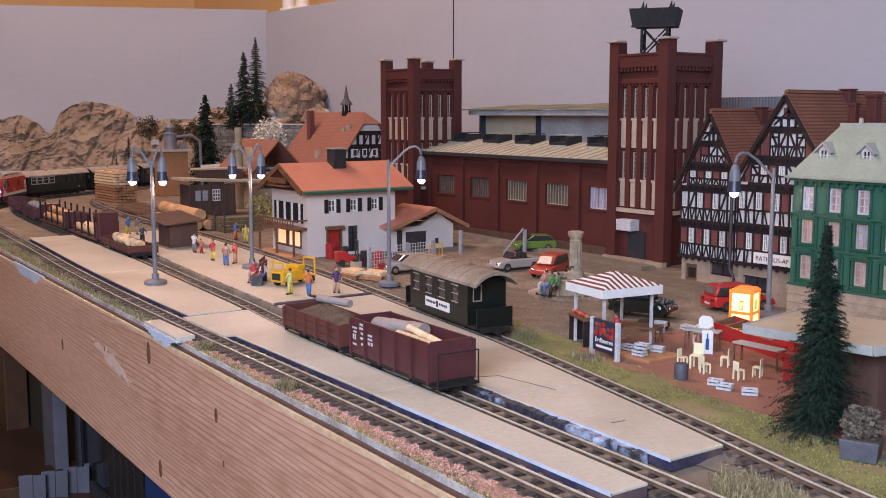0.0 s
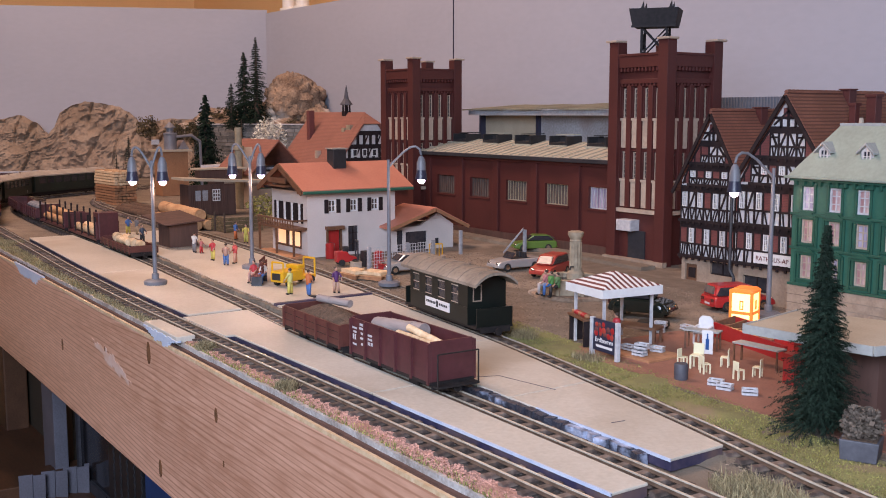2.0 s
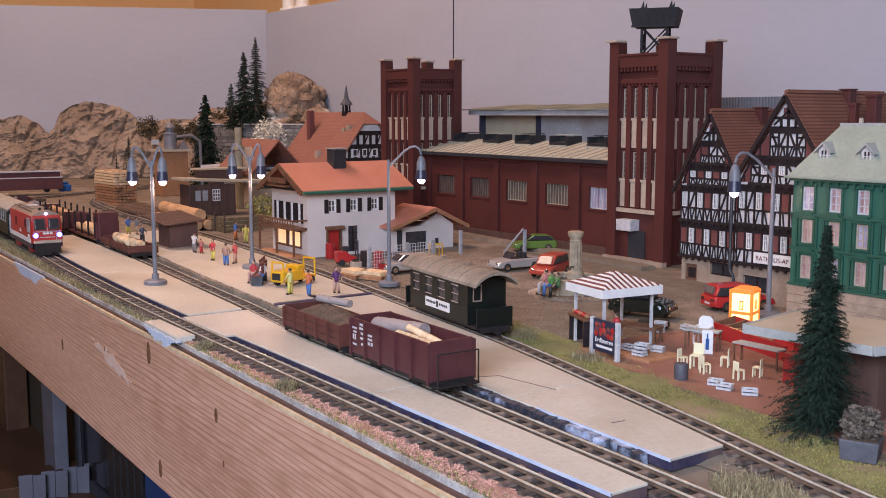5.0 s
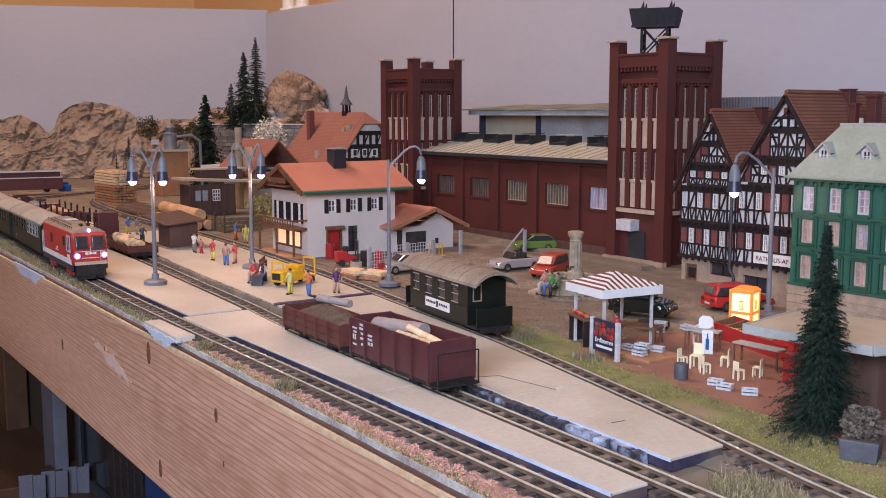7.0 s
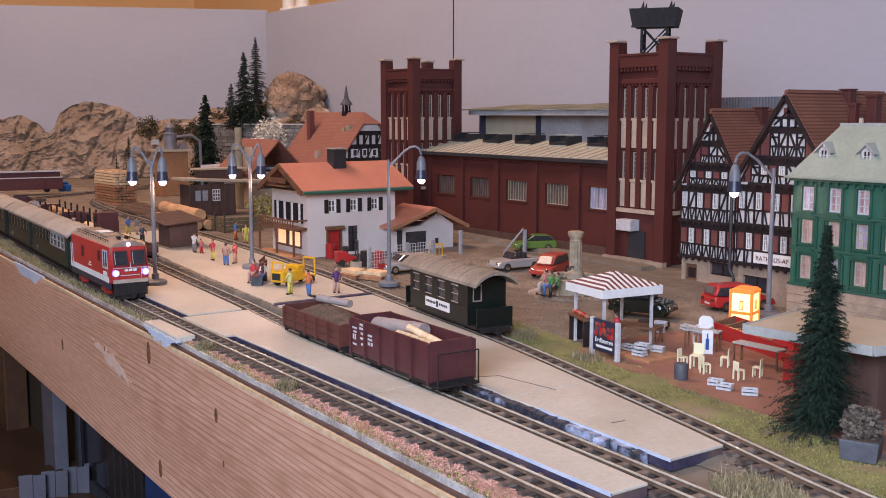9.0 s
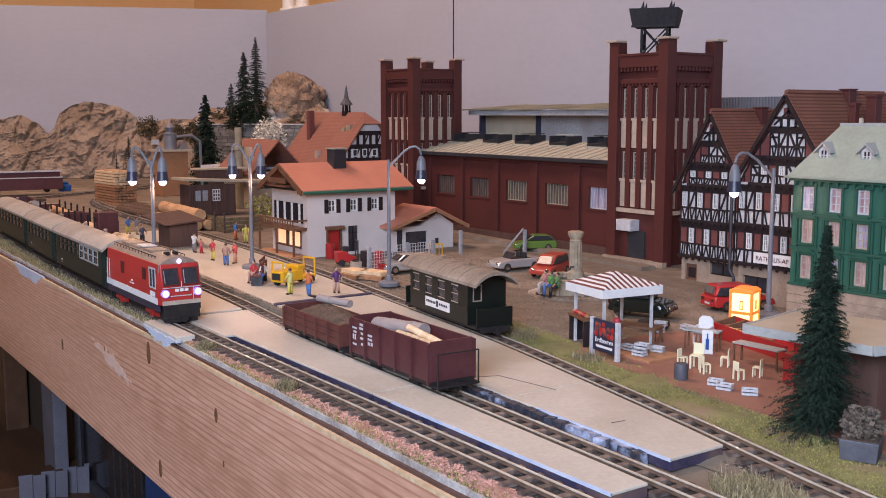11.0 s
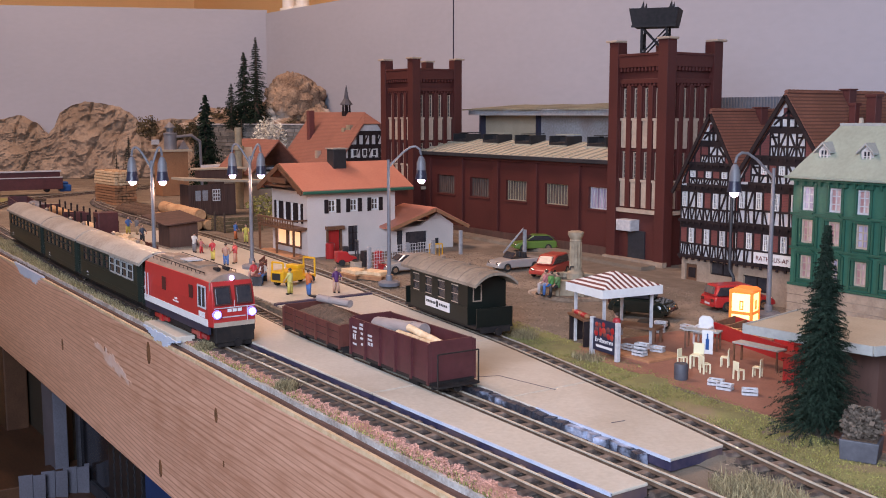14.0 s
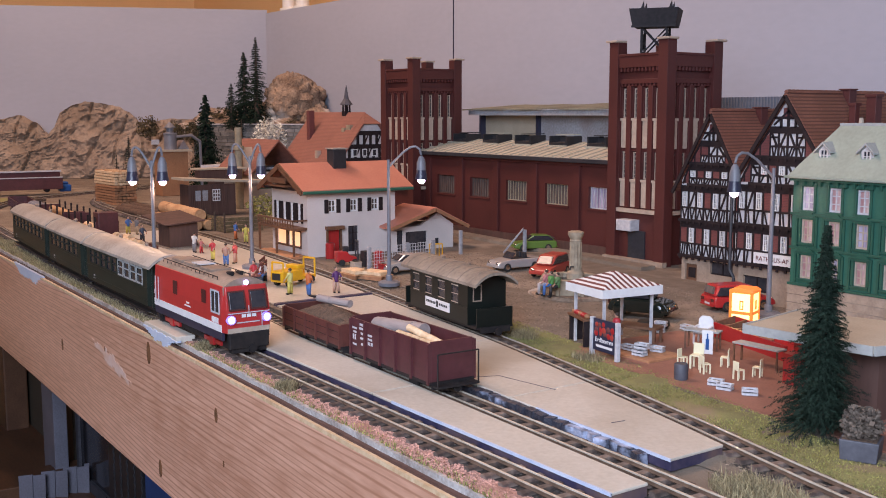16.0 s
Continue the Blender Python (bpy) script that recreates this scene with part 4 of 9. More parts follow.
# ---- half-timbered houses
def timbered_house(label, at, W, D, eave, ridge, base, storeys, seed, sign=False):
    """gable front towards -y, W wide; D deep; storeys: floor heights of the framed part"""
    rnd = random.Random(seed)
    h = thing("timbered_house", label, "house", at, group="half-timbered houses")
    m = Mb()
    holes = [(0.55, 1.75, 0, 1.35)] if not sign else [(W - 3.3, W - 2.1, 0, 2.0)]
    holes += [(W * 0.5, W * 0.5 + 2.2, 0.75, 1.75)] if not sign else [(0.6, 2.8, 0.75, 1.85)]
    part("ground_floor", m.wall(0.15, W - 0.15, 0, base, 0.1, 0.5, holes).box(W - 0.5, W - 0.15, 0.5, D, 0, base).box(0.15, 0.5, 0.5, D, 0, base), M["sandstone"], h, "sandstone ground floor")
    d = holes[0]
    dm = Mb().box(d[0], d[1], 0.25, 0.35, 0, d[3])
    dr = part("door", dm, M["brownwood"], h)
    part("door_panel", Mb().box(d[0] + 0.25, d[1] - 0.25, 0.2, 0.25, 0.25, d[3] - 0.3), M["darkglass"] if sign else M["timber"], dr)
    s = holes[1]
    sw = part("shop_window", Mb().box(s[0], s[1], 0.32, 0.4, s[2], s[3]), M["darkglass"], h)
    part("window_frame", Mb().box(s[0], s[1], 0.24, 0.32, s[2], s[2] + 0.1).box(s[0], s[1], 0.24, 0.32, s[3] - 0.1, s[3]).box((s[0] + s[1]) / 2 - 0.05, (s[0] + s[1]) / 2 + 0.05, 0.24, 0.32, s[2] + 0.1, s[3] - 0.1), M["timber"], sw)
    body = Mb()
    body.prism([(0, base), (W, base), (W, eave), (W / 2, ridge), (0, eave)], 0.05, D, "y")
    part("plaster_wall", body, M["infill"], h, "white plaster infill")
    tim = Mb()

    def infill(*b):
        part("infill_panel", Mb().box(*b), M["brickinfill"], h, "red-brown brick infill panel")
    slope = (ridge - eave) / (W / 2)

    def inside(z):
        return (0.0, W) if z <= eave else ((z - eave) / slope, W - (z - eave) / slope)
    levels = [base] + storeys
    y = 0.0
    for k, (z0, z1) in enumerate(zip(levels, levels[1:])):
        x0, x1 = inside(z1)
        # jettied beam with joist ends
        tim.box(x0 - 0.02, x1 + 0.02, y - 0.24, 0.05, z0 - 0.02, z0 + 0.2)
        l0, l1 = inside(z0)
        if z0 > eave:
            tim.box(l0, l1, y - 0.2, 0.05, z0, z0 + 0.2)
        tim.box(x0, x1, y - 0.06, 0.05, z1 - 0.48, z1)
        if x0 - l0 > 0.3:
            for k_, (e_, f_) in enumerate(((l0, x0), (l1, x1))):
                d_ = 1 if k_ == 0 else -1
                part("infill_panel", Mb().prism([(e_ + d_ * 0.25, z0 + 0.2), (f_, z0 + 0.2), (f_, z1 - 0.4)], -0.02, 0.05, "y"), M["brickinfill"], h, "red-brown brick infill panel")
                tim.bar((e_ + d_ * 0.15, -0.02, z0 + 0.15), (f_, -0.02, z1 - 0.2), 0.14, 0.07, (0, 1, 0))
                tim.bar(((e_ + f_) / 2, -0.03, z0 + 0.2), ((e_ + f_) / 2, -0.03, (z0 + z1) / 2), 0.11, 0.07, (0, 1, 0))
        n = int((l1 - l0) / 0.62)
        for i in range(n):
            x = l0 + 0.3 + i * (l1 - l0 - 0.4) / max(1, n - 1)
            tim.box(x - 0.09, x + 0.09, y - 0.33, y - 0.24, z0 - 0.16, z0 + 0.04)
        bays = max(2, round((x1 - x0) / 0.74))
        bw = (x1 - x0) / bays
        mid = z0 + 0.2 + (z1 - z0 - 0.68) * 0.42
        tim.box(x0, x1, y - 0.055, 0.05, mid - 0.07, mid + 0.07)
        for i in range(bays + 1):
            x = x0 + i * bw
            tim.box(max(x - 0.06, x0), min(x + 0.06, x1), y - 0.06, 0.05, z0 + 0.2, z1 - 0.48)
            if i < bays:
                # short struts below the rail, leaning
                for q in range(1 if sign and z0 < eave else 2):
                    lean = rnd.choice((-0.13, 0.13, 0.06, -0.06))
                    xs = x + bw * (0.36 + 0.3 * q)
                    tim.bar((xs - lean, y - 0.02, z0 + 0.2), (xs + lean, y - 0.02, mid), 0.1, 0.06, (0, 1, 0))
        wins = [i for i in range(bays) if (i + k) % 2 == (1 if z1 - z0 > 1.8 else 0)]
        for i in range(bays):
            xa, xb = x0 + i * bw + 0.08, x0 + (i + 1) * bw - 0.08
            if i in wins and z1 - z0 > 1.5 and xb - xa > 0.3 and z1 <= eave + 2.2:
                window_piece(h, 0.36, z1 - mid - 0.58, 1, 2, place((xa + xb) / 2, 0.04, mid + 0.07), M["white"], M["darkglass"], 0.055)
            elif rnd.random() < (0.9 if z1 <= eave + 0.1 and not sign else 0.72 if z1 <= eave + 0.1 else 0.42):
                infill(xa, xb, y - 0.01, 0.06, mid + 0.07, z1 - 0.48)
            else:
                flip = 1 if i % 2 else -1
                xm, dx = (xa + xb) / 2, (xb - xa) / 2 - 0.08
                tim.bar((xm - flip * dx, y - 0.02, mid + 0.07), (xm + flip * dx, y - 0.02, z1 - 0.48), 0.15, 0.06, (0, 1, 0))
                if i % 3 == 0:
                    tim.box(xa, xb, y - 0.05, 0.05, (mid + z1) / 2 - 0.12, (mid + z1) / 2)
    z = levels[-1]
    a, b = inside(z)
    tim.box(W / 2 - 0.09, W / 2 + 0.09, -0.06, 0.05, z, ridge - 0.3)
    tim.bar((a + 0.3, -0.03, z + 0.1), (W / 2, -0.03, (z + ridge) / 2), 0.13, 0.06, (0, 1, 0)).bar((b - 0.3, -0.03, z + 0.1), (W / 2, -0.03, (z + ridge) / 2), 0.13, 0.06, (0, 1, 0))
    k = 0
    while z + 0.5 + k * 0.75 < ridge - 0.9:
        zz = z + 0.5 + k * 0.75
        e0, e1 = inside(zz)
        tim.box(e0, e1, -0.07, 0.05, zz, zz + 0.17)
        if e1 - e0 > 1.0:
            infill(W / 2 - 0.42, W / 2 - 0.09, -0.02, 0.06, zz + 0.17, zz + 0.75)
            infill(W / 2 + 0.09, W / 2 + 0.42, -0.02, 0.06, zz + 0.17, zz + 0.75)
            tim.box(e0 + 0.45, e0 + 0.6, -0.06, 0.05, zz - 0.6, zz).box(e1 - 0.6, e1 - 0.45, -0.06, 0.05, zz - 0.6, zz)
        k += 1
    part("timber_frame", tim, M["timber"], h, "dark brown timber framing")
    for s in (-1, 1):
        ov = 0.55
        x_e, z_e = W / 2 + s * (W / 2 + ov), eave - ov * slope
        t = 0.22
        prof = [(W / 2, ridge + 0.05), (x_e, z_e + 0.05), (x_e, z_e + 0.05 + t), (W / 2, ridge + 0.05 + t)]
        part("roof_slope", Mb().prism(prof, -0.45, D + 0.3, "y"), M["tile"], h, "brown-red tiled roof slope")
        part("barge_board", Mb().bar((W / 2, -0.5, ridge - 0.08), (x_e, -0.5, z_e - 0.08), 0.26, 0.14, (0, 1, 0)), M["timber"], h)
    caps = Mb()
    for i in range(int(D / 0.45)):
        caps.tube((W / 2, -0.4 + i * 0.45, ridge + 0.2), (W / 2, 0.08 + i * 0.45, ridge + 0.24), 0.16, n=6)
    part("ridge_tiles", caps, M["tile"], h)
    part("chimney", Mb().box(W / 2 - 0.1, W / 2 + 0.7, D * 0.5, D * 0.5 + 0.8, ridge - 1.2, ridge + 0.4).box(W / 2 - 0.18, W / 2 + 0.78, D * 0.5 - 0.08, D * 0.5 + 0.88, ridge + 0.4, ridge + 0.5), M["brickred"], h, bevel=0.03)
    if sign:
        for x, yy, z0, z1, w in ((W / 2 + 2.0, 4.4, ridge - 3.3, ridge - 0.5, 0.25), (W / 2 + 2.7, 5.6, ridge - 4.2, ridge + 0.1, 0.37)):
            part("chimney", Mb().box(x - w, x + w, yy - w, yy + w, z0, z1).box(x - w - 0.08, x + w + 0.08, yy - w - 0.08, yy + w + 0.08, z1 - 0.22, z1), M["brickred"], h, "tall dark red brick chimney", bevel=0.03)
        part("downpipe", Mb().path([(-0.25, -0.35, eave - 0.6), (-0.25, -0.35, 2.2), (0.1, -0.3, 1.6), (0.1, -0.3, 0)], 0.12), M["darkiron"], h, "dark downpipe", smooth=True)
        part("sign_board", Mb().box(1.8, W - 0.2, -0.35, -0.26, base + 0.3, base + 1.05), M["white"], h, "white shop sign board")
        cu = bpy.data.curves.new("sign_text", "FONT")
        cu.body, cu.size, cu.extrude = "RATHAUS-AP", 0.0046, 0.0001
        ob = new("sign_lettering", cu)
        cu.materials.append(M["brickinfill"])
        ob.parent = h
        ob.matrix_basis = place(2.0, -0.37, base + 0.5) @ pose(0, 0, 0, 90)
        tagged(ob, "dark red shop lettering")
    return h


timbered_house("half-timbered town house with brick infill and red tiled gable roof", place(-57.4, 63.9), 6.2, 9.5, 8.0, 13.3, 1.9, [4.75, 7.6, 9.3, 11.2], 5)
timbered_house("tall half-timbered town house with a pharmacy sign and tiled roof", place(-48.6, 60.0), 8.0, 11.5, 8.7, 14.5, 2.6, [5.4, 8.3, 10.2, 12.4], 8, sign=True)


# ---- green town house
def green_house():
    h = thing("green_town_house", "green three-storey town house with pale mansard roof and dormers", "house", place(-42.0, 57.3))
    W, D = 13.0, 9.0
    cols = [1.15 + i * 1.95 for i in range(6)]
    rows = (2.75, 5.05, 7.15)
    holes = [(x - 0.42, x + 0.42, z, z + 1.5) for x in cols for z in rows]
    part("wall", Mb().wall(0, W, 2.3, 9.35, 0, 0.4, holes).box(0, 0.4, 0.4, D, 2.3, 9.35), M["green"], h)
    part("socle", Mb().box(-0.1, W, -0.12, 0.5, 0, 2.25).box(-0.1, 0.4, 0.5, D, 0, 2.25), M["sandstone"], h, "pale stone socle", bevel=0.04)
    for z in (0.55, 1.1, 1.65):
        part("joint", Mb().box(-0.12, W, -0.14, -0.1, z - 0.02, z + 0.02), M["asphalt"], h)
    for z, d in ((2.25, 0.2), (4.62, 0.14), (6.8, 0.14), (9.0, 0.3)):
        part("cornice", Mb().box(-0.1, W, -d, 0, z, z + 0.16), M["greentrim"], h, bevel=0.03)
    for i in range(22):
        part("bracket", Mb().box(0.2 + i * 0.6, 0.38 + i * 0.6, -0.26, 0, 8.72, 9.0), M["greentrim"], h)
    for zi, z in enumerate(rows):
        for x in cols:
            window_piece(h, 0.84, 1.5, 1, 2, place(x, 0.16, z), M["cream"] if zi < 2 else M["crate"], M["curtain"] if (zi + int(x)) % 3 else M["lilacglass"], 0.11)
            part("window_sill", Mb().box(x - 0.62, x + 0.62, -0.16, 0, z - 0.14, z - 0.02), M["greentrim"], h)
            part("lintel", Mb().box(x - 0.66, x + 0.66, -0.16, 0, z + 1.55, z + 1.68), M["greentrim"], h)
            for k in (-1, 1):
                part("jamb", Mb().box(x + k * 0.52 - 0.08, x + k * 0.52 + 0.08, -0.1, 0, z, z + 1.55), M["greentrim"], h)
                if zi < 2:
                    part("pilaster", Mb().box(x + k * 0.73 - 0.07, x + k * 0.73 + 0.07, -0.13, 0, z - 0.3, z + 1.7), M["greentrim"], h)
            if zi < 2:
                part("pediment", Mb().prism([(x - 0.74 + 0.148 * q, z + 1.7 + 0.34 * math.sin(math.pi * q / 10)) for q in range(11)], -0.2, 0, "y"), M["greentrim"], h)
    e = 9.2
    roof = Mb().add([(-0.35, -0.4, e), (W, -0.4, e), (W, D + 0.4, e), (-0.35, D + 0.4, e), (1.7, 2.4, 12.6), (W, 2.4, 12.6), (W, D - 2.4, 12.6), (1.7, D - 2.4, 12.6)],
                    [(3, 2, 1, 0), (0, 1, 5, 4), (1, 2, 6, 5), (2, 3, 7, 6), (3, 0, 4, 7), (4, 5, 6, 7)])
    part("roof", roof, M["mintroof"], h, "pale green sloping roof")
    part("eaves", Mb().box(-0.45, W, -0.5, D + 0.5, e - 0.04, e + 0.12), M["mintroof"], h, bevel=0.04)
    rim = Mb().box(1.6, W, 2.3, 2.5, 12.5, 12.66).box(1.6, 1.8, 2.5, D - 2.3, 12.5, 12.66)
    part("roof_rim", rim, M["hutedge"], h, "pale grey roof rim")
    for x in (1.65, 4.65, 7.65):
        d = part("dormer", Mb().prism([(x - 0.42, 9.9), (x + 0.42, 9.9), (x + 0.42, 10.95), (x, 11.35), (x - 0.42, 10.95)], 0.75, 2.2, "y"), M["plaster"], h, "pale dormer")
        part("dormer_pane", Mb().box(x - 0.2, x + 0.2, 0.72, 0.76, 10.35, 10.95), M["darkglass"], d)
        fr = Mb().wall(x - 0.3, x + 0.3, 10.25, 11.05, 0.66, 0.72, [(x - 0.2, x - 0.03, 10.35, 10.62), (x + 0.03, x + 0.2, 10.35, 10.62), (x - 0.2, x - 0.03, 10.68, 10.95), (x + 0.03, x + 0.2, 10.68, 10.95)])
        part("dormer_frame", fr, M["plaster"], d)
        for k in (-1, 1):
            part("dormer_roof", Mb().prism([(x, 11.35), (x + k * 0.62, 10.78), (x + k * 0.62, 10.9), (x, 11.5)], 0.45, 2.3, "y"), M["hutedge"], d)
    part("roof_vent", Mb().lathe([(0.16, 12.6), (0.14, 12.9), (0.1, 13.0)], 2.9, 2.6), M["cream"], h)


green_house()


# ---- station house
def station():
    h = thing("station_house", "white plastered station house with salmon gable roof and balcony", "house", place(-85.5, 45.0))
    L, D = 9.6, 7.2            # L along +y, D along -x
    E, R = 6.6, 8.4
    # front (platform) side faces +x; gable faces -y
    fl = Matrix.Rotation(radians(90), 4, "Z")
    holes = [(2.25 + i * 2.33, 3.05 + i * 2.33, 4.15, 5.3) for i in range(3)] + [(2.15, 3.4, 0.3, 2.45), (4.35, 5.4, 0.3, 2.75)]
    part("wall", Mb(fl).wall(0, L, 0, E, 0.0, 0.35, holes), M["plaster"], h)
    gh = [(-D + 0.9, -D + 3.0, 0.9, 2.3), (-D + 3.3, -D + 5.9, 0.9, 2.3)]
    ups = [(-D + 0.95 + i * 1.5, -D + 1.6 + i * 1.5, 3.2, 4.95) for i in range(4)]
    part("wall", Mb().wall(-D, -0.35, 0, E, 0, 0.35, gh + ups), M["plaster"], h)
    part("wall", Mb().box(-D, -0.35, L - 0.35, L, 0, E).box(-D, -D + 0.35, 0.35, L - 0.35, 0, E), M["plaster"], h)
    part("gable", Mb().prism([(-D, E), (0, E), (-D / 2, R - 0.2)], 0.05, 0.3, "y"), M["brownwood"], h, "brown boarded gable")
    for x0, x1, z0, z1 in gh:
        w = part("lit_window", Mb().box(x0, x1, 0.2, 0.26, z0, z1), M["glowwin"], h, "glowing orange window")
        part("window_frame", Mb().box(x0 - 0.1, x1 + 0.1, -0.08, 0.1, z1, z1 + 0.14).box(x0 - 0.1, x1 + 0.1, -0.08, 0.1, z0 - 0.14, z0).box(x0 - 0.14, x0, -0.08, 0.1, z0, z1).box(x1, x1 + 0.14, -0.08, 0.1, z0, z1), M["brownwood"], w)
    for x0, x1, z0, z1 in ups:
        window_piece(h, x1 - x0, z1 - z0, 1, 1, place((x0 + x1) / 2, 0.2, z0), M["white"], M["darkglass"], 0.1)
        for s in (x0 - 0.34, x1 + 0.02):
            part("shutter", Mb().box(s, s + 0.32, -0.09, 0, z0 - 0.05, z1 + 0.05), M["timber"], h, "dark shutter")
    FR = pose(0, 0, 0, 0, 0, 90)
    for x0, x1, z0, z1 in holes[:3]:
        window_piece(h, x1 - x0, z1 - z0, 1, 1, FR @ place((x0 + x1) / 2, 0.2, z0), M["white"], M["greyglass"], 0.1)
        for s in (x0 - 0.44, x1 + 0.04):
            part("shutter", Mb(fl).box(s, s + 0.4, -0.09, 0, z0 - 0.08, z1 + 0.05), M["timber"], h, "dark shutter")
    x0, x1, z0, z1 = holes[3]
    d = part("door", Mb(fl).box(x0, x1, 0.12, 0.2, z0, z1), M["red"], h, "red panelled door")
    part("door_surround", Mb(fl).box(x0 - 0.2, x0, -0.12, 0.1, z0, z1 + 0.1).box(x1, x1 + 0.2, -0.12, 0.1, z0, z1 + 0.1).box(x0 - 0.3, x1 + 0.3, -0.5, 0.1, z1 + 0.1, z1 + 0.4), M["brownwood"], d)
    x0, x1, z0, z1 = holes[4]
    d = part("door", Mb(fl).box(x0, x1, 0.14, 0.2, z0, z1), M["darkglass"], h, "dark arched glazed door")
    part("door_bar", Mb(fl).box((x0 + x1) / 2 - 0.05, (x0 + x1) / 2 + 0.05, 0.06, 0.14, z0, z1).box(x0, x1, 0.06, 0.14, z1 - 0.7, z1 - 0.62).box(x0, x1, 0.06, 0.14, z0 + 0.7, z0 + 0.78), M["timber"], d)
    # roof
    ov, sl = 1.0, (R - E) / (D / 2)
    for s in (-1, 1):
        xe = -D / 2 + s * (D / 2 + ov)
        ze = E - ov * sl
        part("roof_slope", Mb().prism([(-D / 2, R), (xe, ze), (xe, ze + 0.24), (-D / 2, R + 0.26)], -1.0, L + 1.5, "y"), M["salmon"], h, "smooth salmon roof slope")
        part("barge_board", Mb().bar((-D / 2, -1.06, R + 0.0), (xe, -1.06, ze + 0.0), 0.5, 0.14, (0, 1, 0)), M["brownwood"], h)
        part("gutter", Mb().tube((xe + s * 0.08, -0.9, ze + 0.02), (xe + s * 0.08, L + 1.4, ze + 0.02), 0.15), M["green"], h, "green gutter", smooth=True)
    part("soffit", Mb().box(-D, -0.2, -0.9, 0, E - 0.35, E - 0.15), M["timber"], h)
    part("rafters", Mb().box(-0.2, 0.5, -0.9, L + 1.2, E - 0.62, E - 0.4), M["brownwood"], h)
    c = part("chimney", Mb().box(-D / 2 - 0.1, -D / 2 + 1.2, 4.2, 5.6, R - 0.7, R + 1.5), M["black"], h, "black boxy chimney", bevel=0.04)
    part("chimney_cap", Mb().box(-D / 2 - 0.2, -D / 2 + 1.3, 4.1, 5.7, R + 1.5, R + 1.62), M["coachroof"], c)
    # balcony
    bal = part("balcony", Mb().box(-D - 0.2, 0.0, -1.5, 0, 2.62, 2.84), M["brownwood"], h, "brown wooden balcony")
    rails = Mb().box(-D - 0.2, 0.05, -1.55, -1.42, 3.45, 3.6).box(-D - 0.2, 0.05, -1.52, -1.45, 3.1, 3.2).box(-0.06, 0.05, -1.5, 0, 3.45, 3.6)
    for i in range(15):
        x = -D - 0.15 + i * 0.52
        rails.box(x, x + 0.12, -1.5, -1.44, 2.84, 3.45)
    part("railing", rails, M["brownwood"], bal)
    gb = part("gable_balcony", Mb().box(-D / 2 - 1.8, -D / 2 + 1.8, -1.3, 0.05, E - 0.1, E + 0.05), M["brownwood"], h)
    part("railing", Mb().box(-D / 2 - 1.8, -D / 2 + 1.8, -1.3, -1.2, E + 0.25, E + 0.75), M["brownwood"], gb)
    for x in (-D - 0.05, -D / 2, -0.1):
        part("balcony_post", Mb().box(x - 0.09, x + 0.09, -1.45, -1.27, 0, 2.62), M["brownwood"], h)
    part("terrace_slab", Mb().box(-D - 0.5, 0.2, -1.8, 0, 0, 0.22), M["plank"], h)
    # side wing
    g = thing("station_annex", "low white goods annex with salmon roof beside the station", "annex", place(-84.7, 53.6, -0.55))
    part("wall", Mb(fl).wall(0.0, 7.4, 0, 2.9, 0, 0.3, [(0.7, 1.4, 0.3, 2.6), (1.7, 4.2, 0.5, 2.4), (5.2, 5.7, 0.9, 1.6)]), M["plaster"], g)
    part("wall", Mb().box(-4.6, -0.3, 7.1, 7.4, 0, 2.9).box(-4.6, -4.3, 0, 7.1, 0, 2.9), M["plaster"], g)
    part("gable", Mb().prism([(3.4, 2.9), (7.4, 2.9), (5.5, 4.1)], -0.3, 0.0, "x"), M["plaster"], g)
    part("pane", Mb(fl).box(1.7, 4.2, 0.15, 0.2, 0.5, 2.4).box(0.7, 1.4, 0.15, 0.2, 0.3, 2.6).box(5.2, 5.7, 0.15, 0.2, 0.9, 1.6), M["darkglass"], g)
    part("roof_slope", Mb().prism([(-0.8, 2.9), (4.4, 4.6), (4.4, 4.8), (-0.8, 3.1)], -4.6, 1.3, "x"), M["salmon"], g, "salmon roof slope")
    part("roof_slope", Mb().prism([(4.4, 4.6), (8.4, 2.7), (8.4, 2.9), (4.4, 4.8)], -4.6, 1.3, "x"), M["salmon"], g, "salmon roof slope")
    part("barge_board", Mb().bar((1.34, 4.4, 4.55), (1.34, 8.4, 2.65), 0.3, 0.1, (1, 0, 0)).bar((1.34, 4.4, 4.55), (1.34, -0.8, 2.9), 0.3, 0.1, (1, 0, 0)), M["ochre"], g)


station()


# ---- rolling stock: local +x is the way forward
def wheels(owner, xs, r=0.42):
    first = None
    for x in xs:
        for y in (-0.52, 0.40):
            m = Mb().tube((0, 0, 0), (0, 0.12, 0), r, n=16).tube((0, 0.11, 0), (0, 0.17, 0), r * 1.12, n=16)
            if first is None:
                first = part("wheel", m, M["chassis"], owner, at=place(x, y, 0.4 + r))
            else:
                again(first, place(x, y, 0.4 + r))


def arched(L, w, z_side, z_top, n=9, ov=0.0, thick=0.18):
    """a barrel roof along x"""
    out = [(-w + 2 * w * i / n, z_side + (z_top - z_side) * (1 - abs(-1 + 2 * i / n) ** 2.3)) for i in range(n + 1)]
    inn = [(y, z - thick) for y, z in out[::-1]]
    return Mb().prism(out + inn, -L / 2 - ov, L / 2 + ov, "x")


